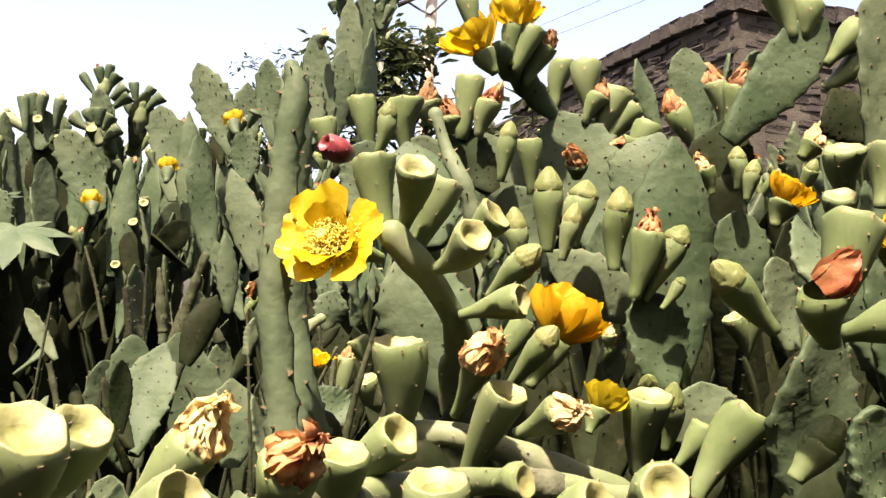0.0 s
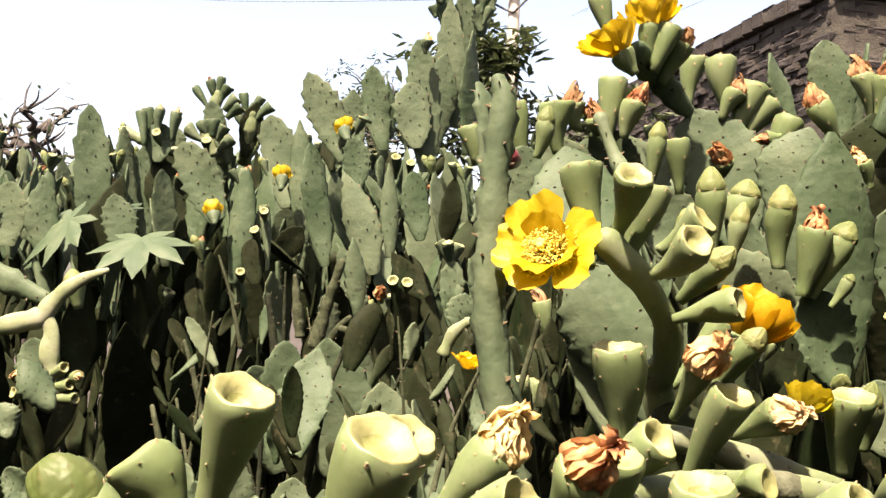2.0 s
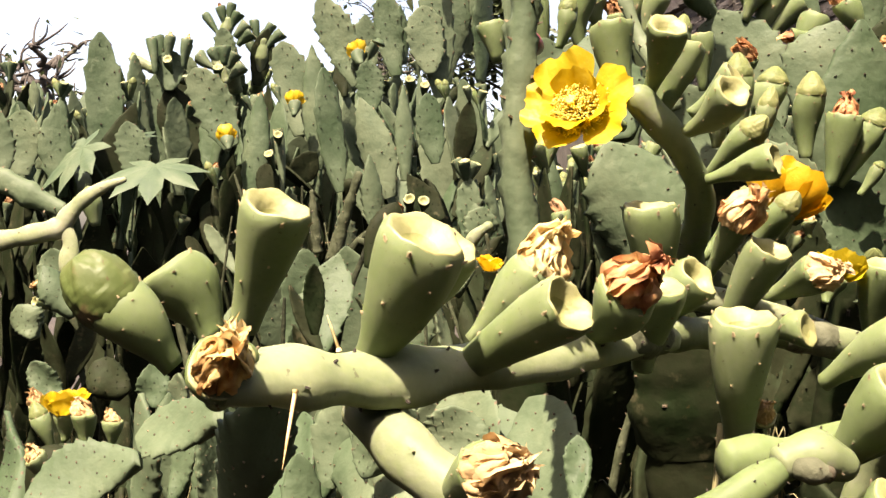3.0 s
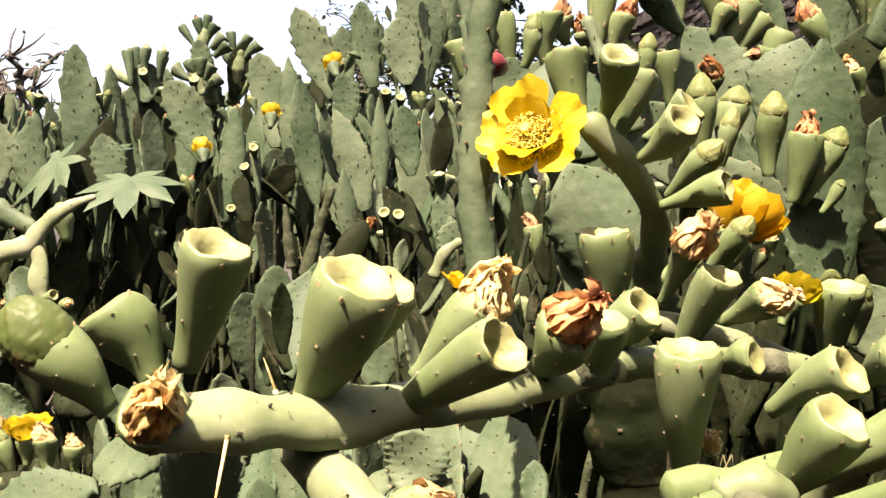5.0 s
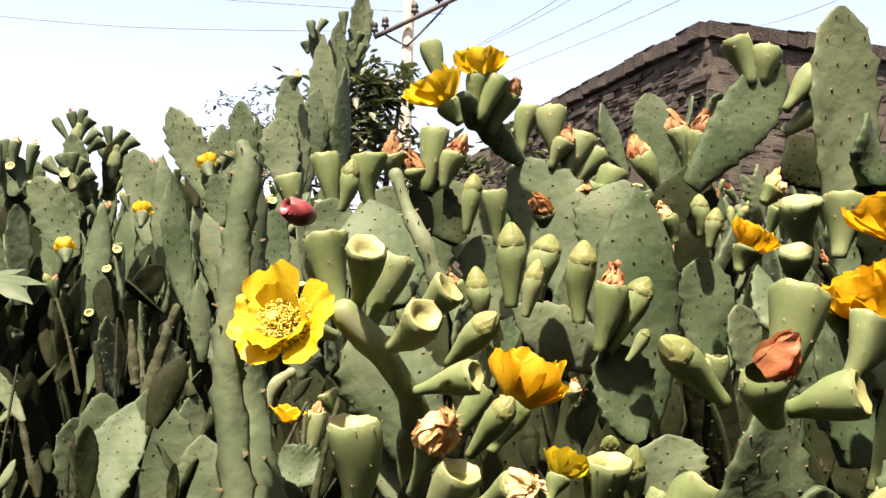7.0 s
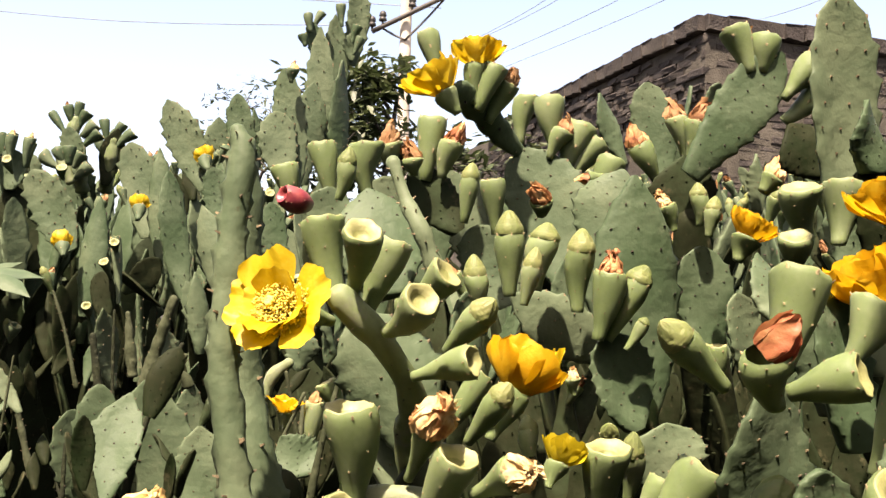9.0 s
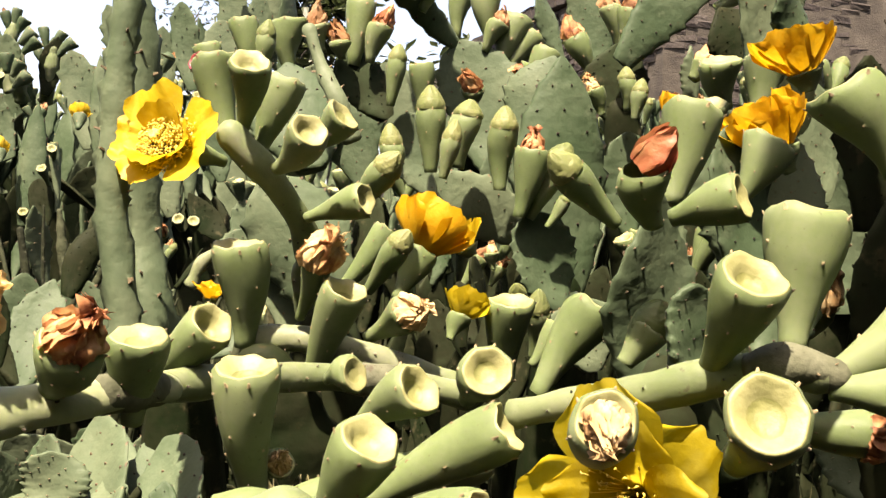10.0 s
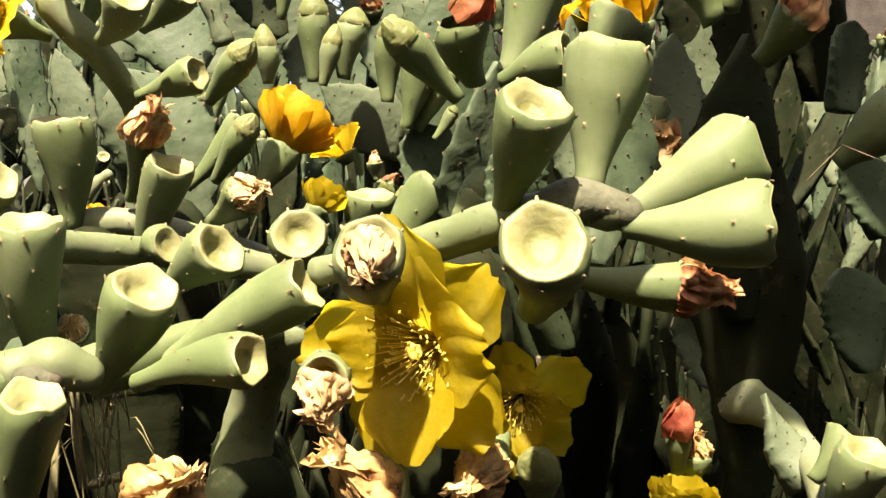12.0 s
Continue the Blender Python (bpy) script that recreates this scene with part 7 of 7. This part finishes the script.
# ---- dry litter under the plants ----
def litter():
    rng = random.Random(77)
    b = Build()
    for _ in range(900):
        y = rng.uniform(0.7, 2.2)
        p = Vector((rng.uniform(-1, 1) * (0.5 + 0.35 * y), y, 0.0))
        h, d = rng.uniform(0.3, 1.1), Vector((rng.uniform(-0.25, 0.25), rng.uniform(-0.25, 0.25), 0))
        w = Vector((0.0016, 0, 0))
        base = len(b.v)
        b.v += [p - w, p + w, p + d * 0.4 * h + Vector((0, 0, h * 0.6)) + w * 0.8, p + d * 0.4 * h + Vector((0, 0, h * 0.6)) - w * 0.8, p + d * h + Vector((0, 0, h))]
        b.f += [(base, base + 1, base + 2, base + 3), (base + 3, base + 2, base + 4)]
        b.i += [0, 0]
    return tagged(new("dry_grass", b.done("dry_grass", [M_GRASS], False)), "thin dry grass stalks among the cacti", "grass", "", "stuff")


litter()


def grass_tuft(at, height, count, seed):
    """A few arching grass blades out of one root."""
    rng = random.Random(seed)
    at = Vector(at)
    ob = thing("grass_tuft", (at.x, at.y, 0), "thin arching pale grass blades below the branch", "grass")
    root = Vector((at.x, at.y, 0))
    for _ in range(count):
        a, reach = rng.uniform(0, 6.283), rng.uniform(0.3, 1.0) * height
        d = Vector((math.cos(a), 0.5 * math.sin(a), 0)) * reach
        top = at + Vector((0, 0, height * rng.uniform(0.4, 1.0)))
        one_tube("blade", [root + Vector((rng.uniform(-.3, .3), rng.uniform(0.1, .4), 0)), at + Vector((rng.uniform(-.01, .01), rng.uniform(-.01, .01), -0.02)), top + d * 0.45, top + d - Vector((0, 0, height * rng.uniform(0.1, 0.5)))], (0.0008, 0.0003), M_GRASS, ob, 3)
    return ob


grass_tuft((0.036, 0.584, 1.165), 0.045, 10, 3)
stick = thing("stick", (-0.044, 0.635, 0), "pale dry bent stick among the stems", "stick")
one_tube("stem", [(-0.044, 0.635, 0), (0.006, 0.585, 1.164), (0.023, 0.584, 1.168), (0.043, 0.593, 1.172)], 0.0028, M_GRASS, stick, 6)


# ---- bricks of the house, laid last ----
def brick_mesh(v, size):
    rng = random.Random(800 + v)
    b = Build()
    j = lambda: rng.uniform(-0.012, 0.012)
    x, y, z = size
    ch = 0.006
    lo = [(ch, 0, ch), (x - ch, 0, ch), (x - ch, 0, z - ch), (ch, 0, z - ch)]
    hi = [(0, ch, 0), (x, ch, 0), (x, ch, z), (0, ch, z)]
    back = [(0, y, 0), (x, y, 0), (x, y, z), (0, y, z)]
    rows = [[Vector((p[0] + j(), p[1] + j(), p[2] + j())) for p in ring] for ring in (lo, hi, back)]
    b.grid(rows, True, 0, cap0=True, cap1=True)
    return b.done("brick", [M_BRICK], False)


BRICK = [brick_mesh(v, (0.225, 0.06, 0.064)) for v in range(6)]
COPING = [brick_mesh(10 + v, (0.20, 0.34, 0.15)) for v in range(4)]


def lay(parent, o, along, out, length, bottom, proud, gaps):
    """Courses of bricks proud of the wall, and a row of coping bricks on edge."""
    rng = random.Random(int(length * 10))
    m0 = Matrix.Identity(4)
    inward = -out
    for i in range(3):
        m0[i][0], m0[i][1], m0[i][2] = along[i], inward[i], (0, 0, 1)[i]
    flip = m0.to_3x3().determinant() < 0
    z, row = bottom, 0
    while z < TOP - 0.07:
        x = -0.118 * (row % 2)
        while x < length:
            if x >= 0 or row % 2 == 0:
                p = o + along * (x + (0.225 if flip else 0)) + out * rng.uniform(0.0, proud) + Vector((0, 0, z + rng.uniform(-0.004, 0.004)))
                m = m0.copy()
                if flip:
                    for i in range(3):
                        m[i][0] = -along[i]
                if rng.random() < gaps:
                    x += 0.238
                    continue
                m.translation = p
                m = m @ pose(0, 0, 0, rng.uniform(-4, 4), rng.uniform(-2, 2), rng.uniform(-4, 4))
                part("brick", BRICK[rng.randrange(6)], parent, m)
            x += 0.238
        z += 0.076
        row += 1
    x = 0
    while x < length:
        m = m0.copy()
        if flip:
            for i in range(3):
                m[i][0] = -along[i]
        m.translation = o + along * (x + (0.20 if flip else 0)) + out * (0.07 + rng.uniform(0, 0.02)) + Vector((0, 0, TOP + 0.012 + rng.uniform(-0.012, 0.012)))
        part("brick", COPING[rng.randrange(4)], parent, m)
        x += 0.208


lay(WALL_WEST, CORNER, BACK, -SIDE, 5.5, TOP - 1.0, 0.05, 0.18)
lay(WALL_SOUTH, CORNER, SIDE, -BACK, 2.2, TOP - 1.6, 0.010, 0.35)
